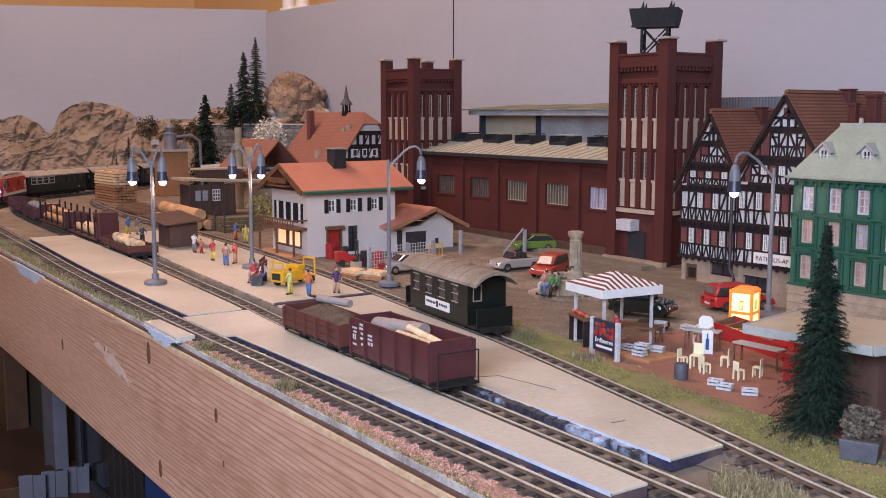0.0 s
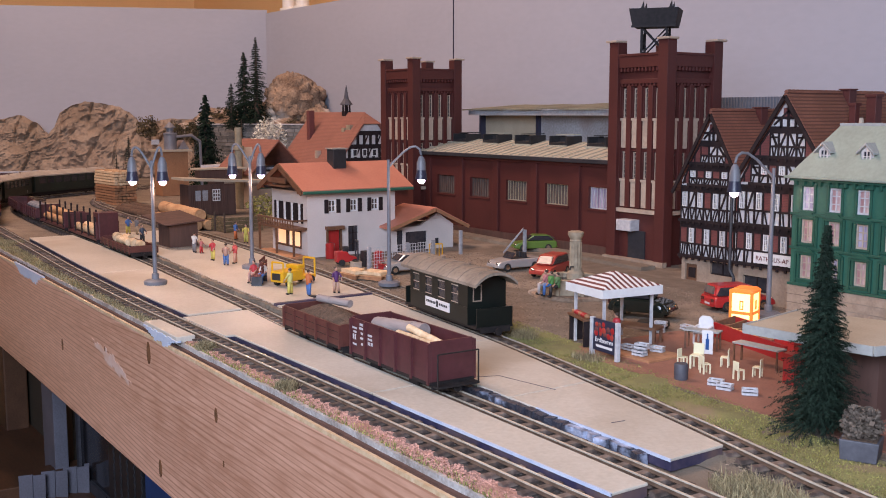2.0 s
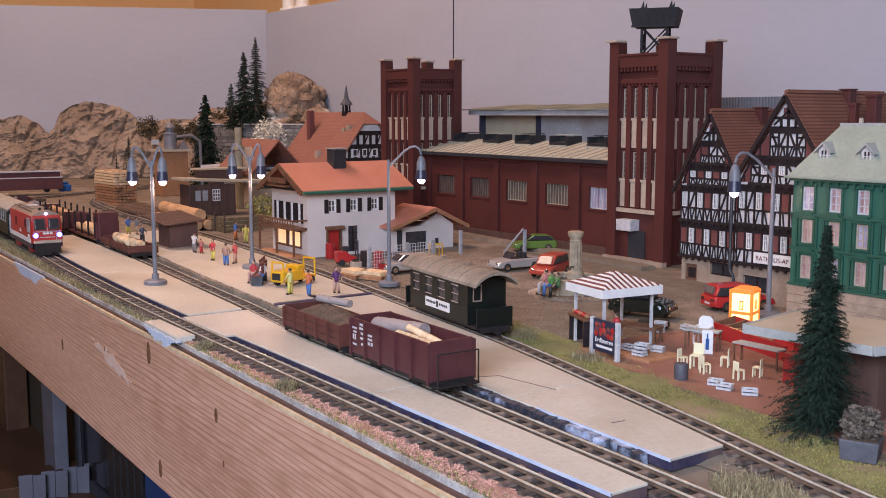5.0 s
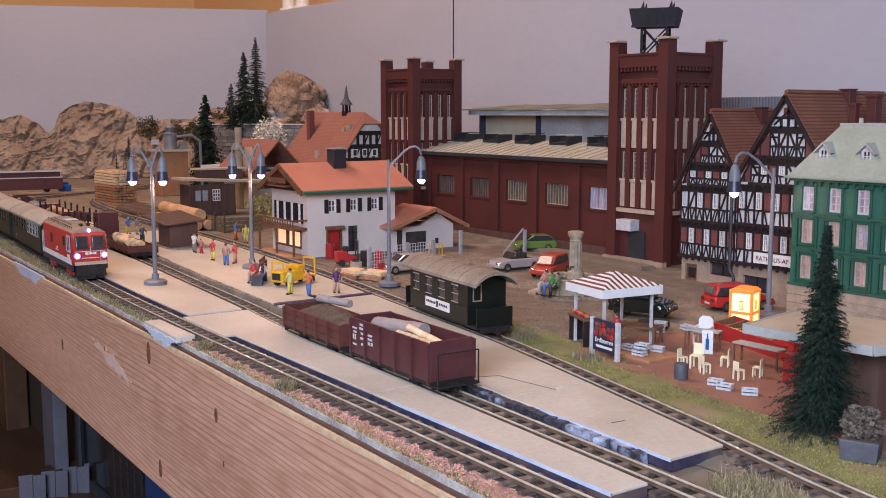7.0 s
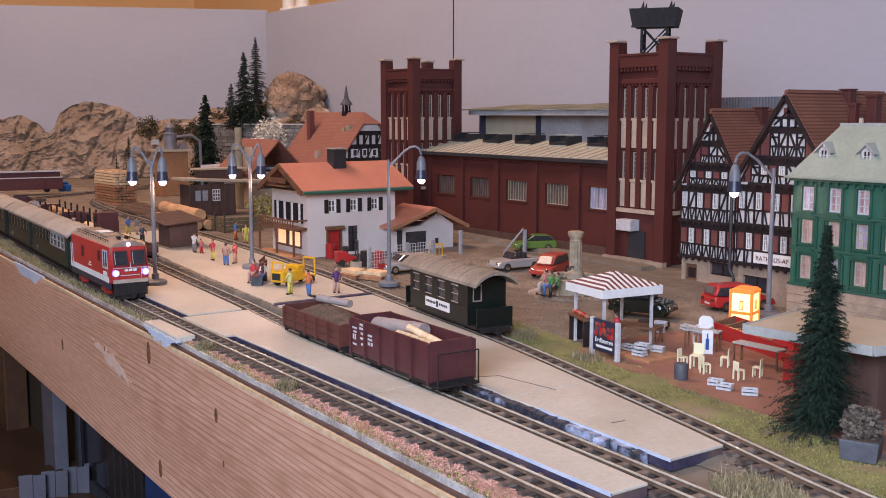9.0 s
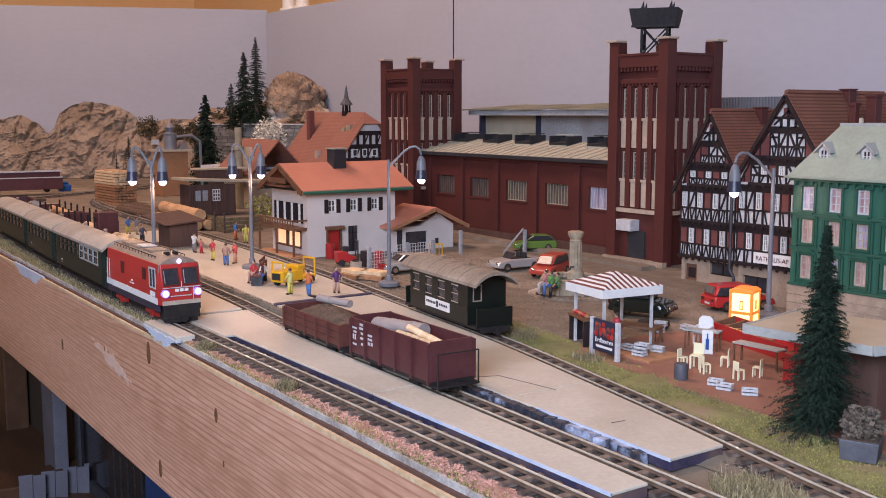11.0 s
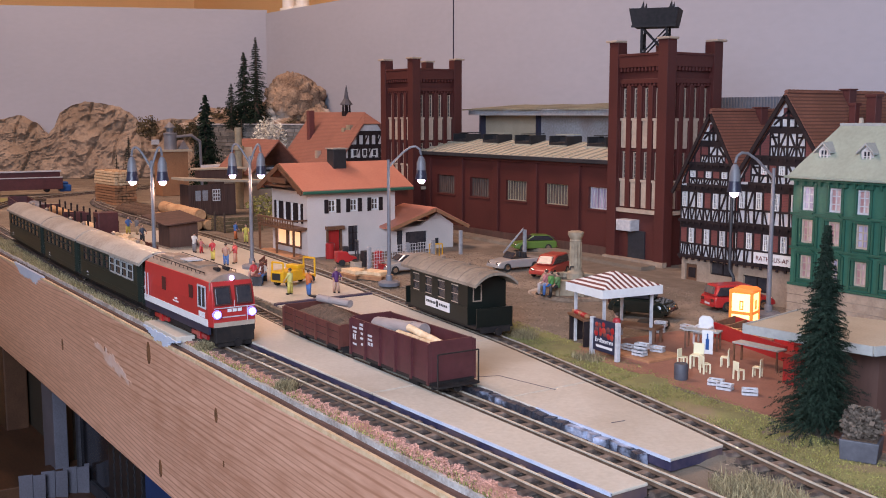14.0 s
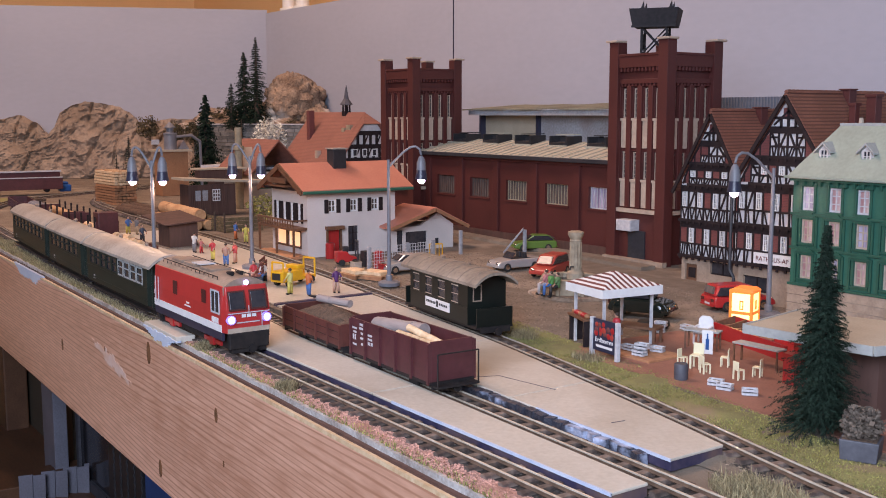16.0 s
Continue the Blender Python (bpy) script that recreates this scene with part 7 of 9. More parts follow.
# ---- house with the ridge turret behind the station
def turret_house():
    h = thing("turret_house", "old half-timbered house with tall salmon-red roof and ridge turret", "house", place(-128.6, 78.0))
    R, E, L = 13.2, 4.5, 17.0
    part("wall", Mb().box(-L, -0.3, -6.6, 6.6, 0, E + 0.5), M["plaster"], h)
    part("gable", Mb().prism([(-6.6, 0), (6.6, 0), (6.6, E), (1.2, R - 1.4), (-1.2, R - 1.4), (-6.6, E)], -0.3, 0, "x"), M["infill"], h)
    tm = Mb()
    for z in (1.2, 3.0, 4.9, 6.8, 8.7, 10.6):
        w = 6.5 if z <= E else 6.6 - (z - E) * (5.4 / (R - 1.4 - E))
        tm.box(0, 0.15, -w, w, z - 0.3, z + 0.3)
        n = max(2, int(w * 2 / 0.95))
        for i in range(n + 1):
            y = -w + 2 * w * i / n
            tm.box(0, 0.12, y - 0.2, y + 0.2, z - 1.8, z)
            if i % 2:
                tm.bar((0.04, y, z - 1.7), (0.04, y + 0.7, z - 0.2), 0.16, 0.1, (1, 0, 0))
    part("timber_frame", tm, M["timber"], h, "dark timber framing")
    for z in (5.4, 7.3):
        for y in (-3.0, -1.4, 0.2, 1.8):
            w = part("window", Mb().box(0, 0.16, y, y + 0.75, z, z + 1.05), M["white"], h)
            part("pane", Mb().box(0.16, 0.19, y + 0.12, y + 0.63, z + 0.12, z + 0.93), M["darkglass"], w)
    for s in (-1, 1):
        part("roof_slope", Mb().prism([(0, R), (s * 8.0, E - 1.6), (s * 8.0, E - 1.3), (0, R + 0.35)], -L - 0.4, -1.4 if s > 0 else -1.4, "x"), M["oldtile"], h, "salmon-red tiled roof slope")
        part("roof_edge", Mb().add([(-1.4, 0, R), (-1.4, s * 8, E - 1.6), (0.5, s * 8, E - 1.6), (0.5, s * 1.4, R - 1.5), (-1.4, 0, R + 0.3), (-1.4, s * 8, E - 1.3), (0.5, s * 8, E - 1.3), (0.5, s * 1.4, R - 1.2)],
                                   [(0, 1, 2, 3), (4, 5, 6, 7), (0, 1, 5, 4), (1, 2, 6, 5), (2, 3, 7, 6), (3, 0, 4, 7)]), M["oldtile"], h)
    part("half_hip", Mb().add([(-1.4, 0, R + 0.3), (0.6, -1.5, R - 1.3), (0.6, 1.5, R - 1.3)], [(0, 1, 2)]), M["oldtile"], h)
    t = part("turret", Mb().box(-7.2, -6.2, -0.5, 0.5, R - 0.2, R + 0.5), M["timber"], h)
    part("turret_post", Mb().box(-7.15, -6.95, -0.45, -0.25, R + 0.5, R + 1.4).box(-6.45, -6.25, -0.45, -0.25, R + 0.5, R + 1.4).box(-7.15, -6.95, 0.25, 0.45, R + 0.5, R + 1.4).box(-6.45, -6.25, 0.25, 0.45, R + 0.5, R + 1.4), M["timber"], t)
    part("spire", Mb().lathe([(0.95, R + 1.4), (0.9, R + 1.6), (0.4, R + 2.3), (0.03, R + 4.3)], -6.7, 0, n=8), M["planter"], t, "grey pointed spire")
    part("chimney", Mb().box(-13.2, -12.3, -3.2, -2.3, R - 5, R + 0.6), M["brickinfill"], h, bevel=0.04)
    part("roof_hatch", Mb().box(-3.4, -2.2, -2.0, -1.2, R - 2.2, R - 1.5).box(-4.4, -3.6, -2.2, -1.5, R - 2.5, R - 1.9), M["column"], h)
    part("skylight", Mb().box(-7.0, -6.2, -5.2, -4.6, R - 6.3, R - 5.2), M["cream"], h)
    g = thing("house_wing", "low side wing with salmon roof and a triangular dormer", "house", place(-138, 66.5))
    part("wall", Mb().box(-9, 0, -3, 4, 0, 5.0), M["cream"], g)
    for s in (-1, 1):
        part("roof_slope", Mb().prism([(0.5, 9.4), (0.5 + s * 4.6, 4.6), (0.5 + s * 4.6, 4.85), (0.5, 9.65)], -9.6, 2.6, "x"), M["oldtile"], g, "salmon tiled roof slope")
    d = part("dormer", Mb().prism([(-2.6, 5.2), (0.4, 5.2), (-1.1, 8.6)], -4.6, -2.0, "y"), M["cream"], g)
    part("dormer_door", Mb().box(-1.6, -0.6, -4.7, -4.6, 5.3, 7.2), M["darkiron"], d)
    part("dormer_board", Mb().bar((-2.9, -4.75, 5.0), (-1.1, -4.75, 8.9), 0.3, 0.14, (0, 1, 0)).bar((0.7, -4.75, 5.0), (-1.1, -4.75, 8.9), 0.3, 0.14, (0, 1, 0)), M["timber"], d)
    p = thing("stove_pipe", "pale round chimney pipe of the wing", "chimney", place(-137.0, 61.5))
    part("pipe", Mb().lathe([(0.55, 0), (0.55, 8.2), (0.75, 8.3), (0.75, 8.8), (0.5, 8.9), (0.5, 11.4)], n=12), M["column"], p, smooth=True)


turret_house()


# ---- timber yard and coaling stage
def yard():
    t = thing("coaling_tower", "ochre boarded coaling tower with a silver vent on its roof", "tower", place(-165.0, 60.6))
    part("wall", Mb().box(-3.4, 0, 0, 4.5, 0, 7.2), M["ochre"], t, bevel=0.05)
    part("roof", Mb().box(-4.0, 0.6, -0.7, 5.0, 7.2, 7.5), M["hutroof"], t)
    v = part("vent", Mb().lathe([(1.05, 7.5), (1.05, 9.9), (1.15, 10.0), (1.1, 10.2), (0.6, 10.3), (0.6, 11.0), (0.95, 11.1), (0.1, 12.0)], -1.7, 2.2, n=14), M["lampgrey"], t, "silver roof vent", smooth=True)
    part("crane_arm", Mb().path([(-1, 3, 9.6), (-1, 5.6, 9.8), (-0.9, 7.0, 8.8), (-0.9, 7.2, 0)], 0.24), M["lampgrey"], t, "grey bent pipe", smooth=True)
    part("sign", Mb().box(-0.3, -0.2, -1.5, -0.2, 8.4, 9.2), M["crate"], t)
    part("dormer", Mb().prism([(3.6, 7.45), (5.6, 7.45), (4.6, 9.0)], -4.5, -2.0, "x"), M["greywall"], t)
    s = thing("timber_shed", "long dark brown boarded shed under an overhanging flat roof", "shed", place(-130.0, 51.2) @ Matrix.Diagonal((1, 0.82, 1.04, 1)))
    part("wall", Mb().box(-3, 0, 0, 0.3, 0, 3.9).box(-0.3, 0, 0.3, 8, 0, 3.9), M["shedwood"], s)
    for i in range(20):
        part("board", Mb().box(0, 0.06, 0.1 + i * 0.34, 0.38 + i * 0.34, 0, 3.85), M["shedwood"], s)
    part("roof", Mb().prism([(-1.2, 4.55), (13, 3.95), (13, 4.25), (-1.2, 4.85)], -3.4, 1.2, "x"), M["hutroof"], s, "pale flat roof edge")
    part("upper_wall", Mb().box(-3.0, -1.4, 2.6, 10.0, 4.3, 5.7), M["shedwood"], s)
    part("upper_roof", Mb().box(-3.4, -0.9, 2.0, 10.6, 5.7, 5.9), M["hutroof"], s)
    for y0, y1 in ((1.1, 2.0), (2.3, 3.2)):
        part("notice", Mb().box(0.06, 0.1, y0, y1, 1.9, 3.2), M["greywall"], s)
    w = part("window", Mb().wall(4.0, 5.3, 1.8, 3.3, -0.12, -0.05, [(4.1 + i * 0.4, 4.4 + i * 0.4, 1.92 + j * 0.46, 2.26 + j * 0.46) for i in range(3) for j in range(3)]), M["white"], s, "white barred window", at=pose(0, 0, 0, 0, 0, 90))
    part("pane", Mb().box(4.05, 5.25, -0.05, -0.02, 1.85, 3.25), M["darkglass"], w)
    b = thing("bus_shelter", "dark red-brown wooden platform shelter with a sloping roof", "shelter", place(-100.7, 35.7, 0.5))
    part("back_wall", Mb().box(0, 5.0, 2.6, 2.8, 0, 2.4), M["shedwood"], b)
    part("side_wall", Mb().box(4.8, 5.0, 0, 2.6, 0, 2.3), M["shedwood"], b)
    part("side_wall", Mb().box(0, 0.2, 1.2, 2.6, 0, 2.3), M["shedwood"], b)
    part("front_wall", Mb().box(2.0, 4.8, 0, 0.2, 0, 2.2), M["shedwood"], b)
    part("base", Mb().box(-0.2, 5.3, -0.3, 3.0, 0, 0.12), M["asphalt"], b)
    part("roof", Mb().add([(-0.8, -0.7, 2.7), (5.7, -0.7, 2.25), (5.7, 3.3, 2.55), (-0.8, 3.3, 3.0), (-0.8, -0.7, 2.82), (5.7, -0.7, 2.37), (5.7, 3.3, 2.67), (-0.8, 3.3, 3.12)],
                          [(3, 2, 1, 0), (4, 5, 6, 7), (0, 1, 5, 4), (1, 2, 6, 5), (2, 3, 7, 6), (3, 0, 4, 7)]), M["shedwood"], b)
    # sawn planks
    st = thing("plank_stack", "tall stack of sawn red-brown planks on the ground", "planks", place(-156.5, 48.6, 0, 4) @ Matrix.Diagonal((0.85, 0.6, 0.9, 1)))
    rnd = random.Random(2)
    z = 0.0
    first = None
    while z < 5.2:
        for k in range(6):
            sh = rnd.uniform(-0.4, 0.4)
            part("plank", Mb().box(-4.6 + sh, 4.6 + sh, k * 0.95, k * 0.95 + 0.82, z, z + 0.36), M["plank"] if z < 3.2 else M["cutwood"], st)
        z += 0.4
        for x in (-3.8, 0, 3.8):
            part("spacer", Mb().box(x - 0.15, x + 0.15, 0, 5.6, z, z + 0.06), M["plank"], st)
        z += 0.06
    for i, (p, q, r) in enumerate((((-125.5, 45.4, 0.65), (-113.2, 45.5, 0.65), 0.64), ((-125, 46.7, 0.62), (-113, 46.9, 0.62), 0.62), ((-125, 46.0, 1.9), (-113.6, 46.1, 1.75), 0.7), ((-125, 48.0, 0.6), (-114, 48.0, 0.6), 0.6))):
        log("log", p, q, r, M["logwood"], "thick pale debarked log on the timber pile", group="timber pile", seed=i)
    for i in range(5):
        log("log", (-141 - i * 0.4, 45.6 + i * 0.75, 0.45 + 0.3 * (i % 2)), (-128.5 + i * 0.3, 45.9 + i * 0.7, 0.45 + 0.3 * (i % 2)), 0.5, M["darklog"], "dark bark-covered log on the ground", group="dark logs", seed=20 + i)
    f = thing("loading_pen", "low weathered board pen beside the siding", "pen", place(-114.5, 47.2))
    for i in range(4):
        part("board", Mb().box(0, 5.5, -0.08, 0.08, 0.1 + i * 0.42, 0.46 + i * 0.42), M["moss"], f)
        part("board", Mb().box(5.4, 5.56, 0.08, 4.5, 0.1 + i * 0.42, 0.46 + i * 0.42), M["moss"], f)
    for x in (0.1, 2.7, 5.4):
        part("post", Mb().box(x - 0.12, x + 0.12, -0.2, -0.08, 0, 2.3), M["bark"], f)
    for x, y in ((-111.5, 51.5), (-106.5, 52.5), (-107.5, 55.5)):
        solid("post", Mb().box(x - 0.15, x + 0.15, y - 0.15, y + 0.15, 0, 5.2), M["bark"], "dark timber post of the yard frame", "post", group="yard posts")
    solid("yard_beam", Mb().bar((-112, 51.2, 5.2), (-106, 52.8, 5.2), 0.3, 0.3), M["bark"], "dark beam over the yard posts", "beam")
    bush("bush", -113, 54, 1.0, 2.6, 3.0, M["blade"], "yellow-green straggly bush by the yard", "bush", 700, 31, 0.16)
    # long pale canopy roof behind
    c = thing("platform_canopy", "long low shelter with a pale roof edge behind the yard", "shelter", place(-150, 62, 0, 30))
    part("roof", Mb().box(-1, 16, 0, 3.5, 5.2, 5.6), M["crate"], c)
    part("wall", Mb().box(-1, 16, 1.6, 1.9, 0, 5.2), M["shedwood"], c)


yard()


# ---- goods train waiting on the middle track
def stake_wagon(a, L, label):
    t = thing("stake_wagon", label, "goods wagon", on_track(TRACK_2, a), group="standing goods wagons")
    part("floor", Mb().box(-L / 2, L / 2, -1.15, 1.15, 0.85, 1.1), M["wagonbrown"], t)
    for s in (-1, 1):
        for i in range(5):
            x = -L / 2 + 0.4 + i * (L - 0.8) / 4
            part("stake", Mb().box(x - 0.09, x + 0.09, s * 1.1 - 0.08, s * 1.1 + 0.08, 1.0, 3.2), M["timber"], t)
        part("end_wall", Mb().box(min(s * L / 2, s * (L / 2 - 0.15)), max(s * L / 2, s * (L / 2 - 0.15)), -1.15, 1.15, 1.1, 2.7), M["wagonbrown"], t, bevel=0.04)
        part("buffer_beam", Mb().box(min(s * L / 2, s * (L / 2 + 0.1)), max(s * L / 2, s * (L / 2 + 0.1)), -1.1, 1.1, 0.6, 0.95), M["chassis"], t)
    part("underframe", Mb().box(-L / 2 + 0.3, L / 2 - 0.3, -0.7, 0.7, 0.5, 0.85), M["chassis"], t)
    wheels(t, (-L * 0.28, L * 0.28))
    return t


def goods_train():
    open_wagon(9.6, "low red-brown open wagon with pale cut wood", on_track(TRACK_2, -96.2), 0.55, M["wagonrust"], "wood")
    rnd = random.Random(7)
    for i in range(7):
        a = -92.8 - i * 1.05
        b = on_line(TRACK_2, a) + rnd.uniform(-0.3, 0.3)
        log("cut_log", (a - 0.8, b - rnd.uniform(-0.3, 0.5), 1.55), (a + 0.8, b + rnd.uniform(-0.4, 0.4), 1.6), rnd.uniform(0.32, 0.45), M["cutwood"], "short pale cut log in the low wagon", group="cut wood", seed=40 + i)
    stake_wagon(-108.8, 11.2, "red-brown stake wagon with dark stakes")
    stake_wagon(-121.8, 11.6, "red-brown stake wagon loaded with long logs")
    open_wagon(10.4, "dark red-brown open wagon with grey scrap", on_track(TRACK_2, -134.6), 1.1, M["wagonbrown"], "scrap")
    open_wagon(10.4, "dark red-brown open wagon at the train's end", on_track(TRACK_2, -146.6), 1.0, M["wagonbrown"], "scrap")
    for i, (x, y, z) in enumerate(((0, -0.5, 1.5), (0, 0.45, 1.5), (0.5, 0.0, 2.25))):
        for a, L in ((-121.8, 10.2), (-108.8, 8.0)):
            if L < 9 and z > 2:
                continue
            b0, b1 = on_line(TRACK_2, a - L / 2), on_line(TRACK_2, a + L / 2)
            log("long_log", (a - L / 2 + x, b0 + y, z), (a + L / 2 + x, b1 + y, z), 0.42, M["logwood"] if L > 9 else M["cutwood"], "long pale log on the stake wagon", group="long logs", seed=60 + i)
    for i in range(4):
        a = -132 - i * 1.8
        solid("scrap_drum", Mb().ball(a, on_line(TRACK_2, a), 2.0, 0.95, 0.8, 0.45, n=10), M["lampgrey"], "grey scrap bundle in the open wagon", "scrap", group="scrap", smooth=True)
    solid("vent_box", Mb().box(-104.6, -102.9, 31.2, 33.2, 1.0, 3.6), M["wagonbrown"], "brown brakeman's box on the wagon", "box", bevel=0.08)


goods_train()


# ---- small figures
def figure(a, b, z, turn, shirt, legs, label, h=2.0, sit=False, hair=(0.05, 0.03, 0.02), arm=0.3):
    def c(rgb, first={}):
        if rgb not in first:
            first[rgb] = mat("figure_paint", rgb, rough=0.5, bump=0)
        return first[rgb]
    k = h / 2.0
    body, leg, skin, top, shoe = Mb(), Mb(), Mb(), Mb(), Mb()
    if not sit:
        for s in (-1, 1):
            leg.tube((0.06 * s, s * 0.14 * k, 0.12 * k), (0, s * 0.12 * k, 0.95 * k), 0.11 * k, 0.14 * k, n=7)
            shoe.ball(0.06 * s + 0.07, s * 0.15 * k, 0.06 * k, 0.17 * k, 0.08 * k, 0.07 * k, n=7)
        up = 0.0
    else:
        for s in (-1, 1):
            leg.tube((0, s * 0.13 * k, 0.8 * k), (0.48 * k, s * 0.15 * k, 0.78 * k), 0.13 * k, 0.12 * k, n=7).tube((0.48 * k, s * 0.15 * k, 0.8 * k), (0.5 * k, s * 0.15 * k, 0.1), 0.11 * k, 0.09 * k, n=7)
            shoe.ball(0.58 * k, s * 0.15 * k, 0.07 * k, 0.16 * k, 0.08 * k, 0.07 * k, n=7)
        up = -0.15 * k
    body.lathe([(0.2 * k, 0.85 * k + up), (0.19 * k, 1.1 * k + up), (0.24 * k, 1.45 * k + up), (0.2 * k, 1.58 * k + up), (0.07 * k, 1.63 * k + up)], n=10)
    for s in (-1, 1):
        body.tube((0, s * 0.26 * k, 1.5 * k + up), (arm * 0.5 * (1 + s * 0.4), s * 0.33 * k, 1.18 * k + up), 0.075 * k, 0.065 * k, n=6)
        skin.tube((arm * 0.5 * (1 + s * 0.4), s * 0.33 * k, 1.18 * k + up), (arm * (1 + s * 0.3), s * 0.26 * k, 0.95 * k + up), 0.055 * k, 0.05 * k, n=6)
    skin.ball(0.02, 0, 1.78 * k + up, 0.125 * k, 0.11 * k, 0.15 * k, n=9)
    top.ball(-0.02, 0, 1.84 * k + up, 0.135 * k, 0.125 * k, 0.12 * k, n=9)
    return multi("figurine", [(leg, c(legs)), (body, c(shirt)), (skin, M["skin"]), (top, c(hair)), (shoe, M["rubber"])], label, "figurine", place(a, b, z, turn), "miniature figures")


WHITE, REDC, BLUE, YEL, GRN, GREY, ORG, BLK, PUR = (0.7, 0.68, 0.66), (0.5, 0.04, 0.05), (0.06, 0.16, 0.42), (0.62, 0.52, 0.12), (0.12, 0.3, 0.08), (0.2, 0.19, 0.2), (0.6, 0.16, 0.05), (0.02, 0.02, 0.025), (0.1, 0.03, 0.14)
for row in ((-91.9, 36.6, 0.5, 120, WHITE, GREY, "tiny painted figure in white shirt and grey trousers"), (-91.0, 36.9, 0.5, 40, (0.55, 0.2, 0.2), REDC, "tiny painted child figure in red"),
            (-85.9, 35.9, 0.5, -60, REDC, YEL, "tiny painted figure in red top and yellow trousers"), (-82.4, 35.6, 0.5, 150, (0.4, 0.25, 0.2), BLUE, "tiny painted figure with blue shorts"),
            (-83.0, 36.7, 0.5, -120, (0.62, 0.1, 0.1), (0.55, 0.3, 0.22), "tiny painted figure in a pinkish red dress"), (-100.6, 44.6, 0.3, 60, BLUE, ORG, "tiny painted figure in blue shirt and orange trousers"),
            (-97.4, 44.3, 0.3, -30, YEL, YEL, "tiny painted figure in yellow overalls"), (-66.2, 33.4, 0.5, -140, (0.6, 0.56, 0.2), YEL, "tiny painted figure in yellow work clothes"),
            (-64.9, 34.2, 0.5, 100, ORG, BLUE, "tiny painted figure in orange jacket and blue trousers"), (-64.9, 36.4, 0.5, 0, PUR, (0.5, 0.3, 0.22), "tiny painted figure in a purple dress"),
            (-110.4, 36.6, 0.5, 10, BLUE, YEL, "tiny painted figure in blue shirt watching the wagons"), (-109.4, 37.2, 0.5, 100, GREY, (0.4, 0.3, 0.2), "tiny painted figure in grey"),
            (-101.4, 35.0, 0.5, 20, (0.06, 0.07, 0.1), BLK, "tiny painted figure in dark blue by the shelter"), (-41.9, 41.6, 0.2, 200, REDC, REDC, "tiny painted vendor figure in red under the canopy")):
    figure(*row[:4], row[4], row[5], row[6], h=1.4 if "child" in row[6] else 1.95)
figure(-72.6, 33.6, 0.5, -60, REDC, (0.5, 0.3, 0.25), "tiny seated figure in red on the bench", 1.9, True)
figure(-71.7, 34.0, 0.5, -60, WHITE, BLUE, "tiny seated figure in white shirt on the bench", 1.9, True)
for a, b, s, l in ((-56.6, 49.0, (0.5, 0.2, 0.2), (0.5, 0.45, 0.45)), (-55.9, 48.9, GRN, BLUE), (-55.2, 48.9, (0.1, 0.2, 0.08), BLK)):
    figure(a, b, 0.3, -125, s, l, "tiny seated figure on the fountain's rim", 2.0, True)


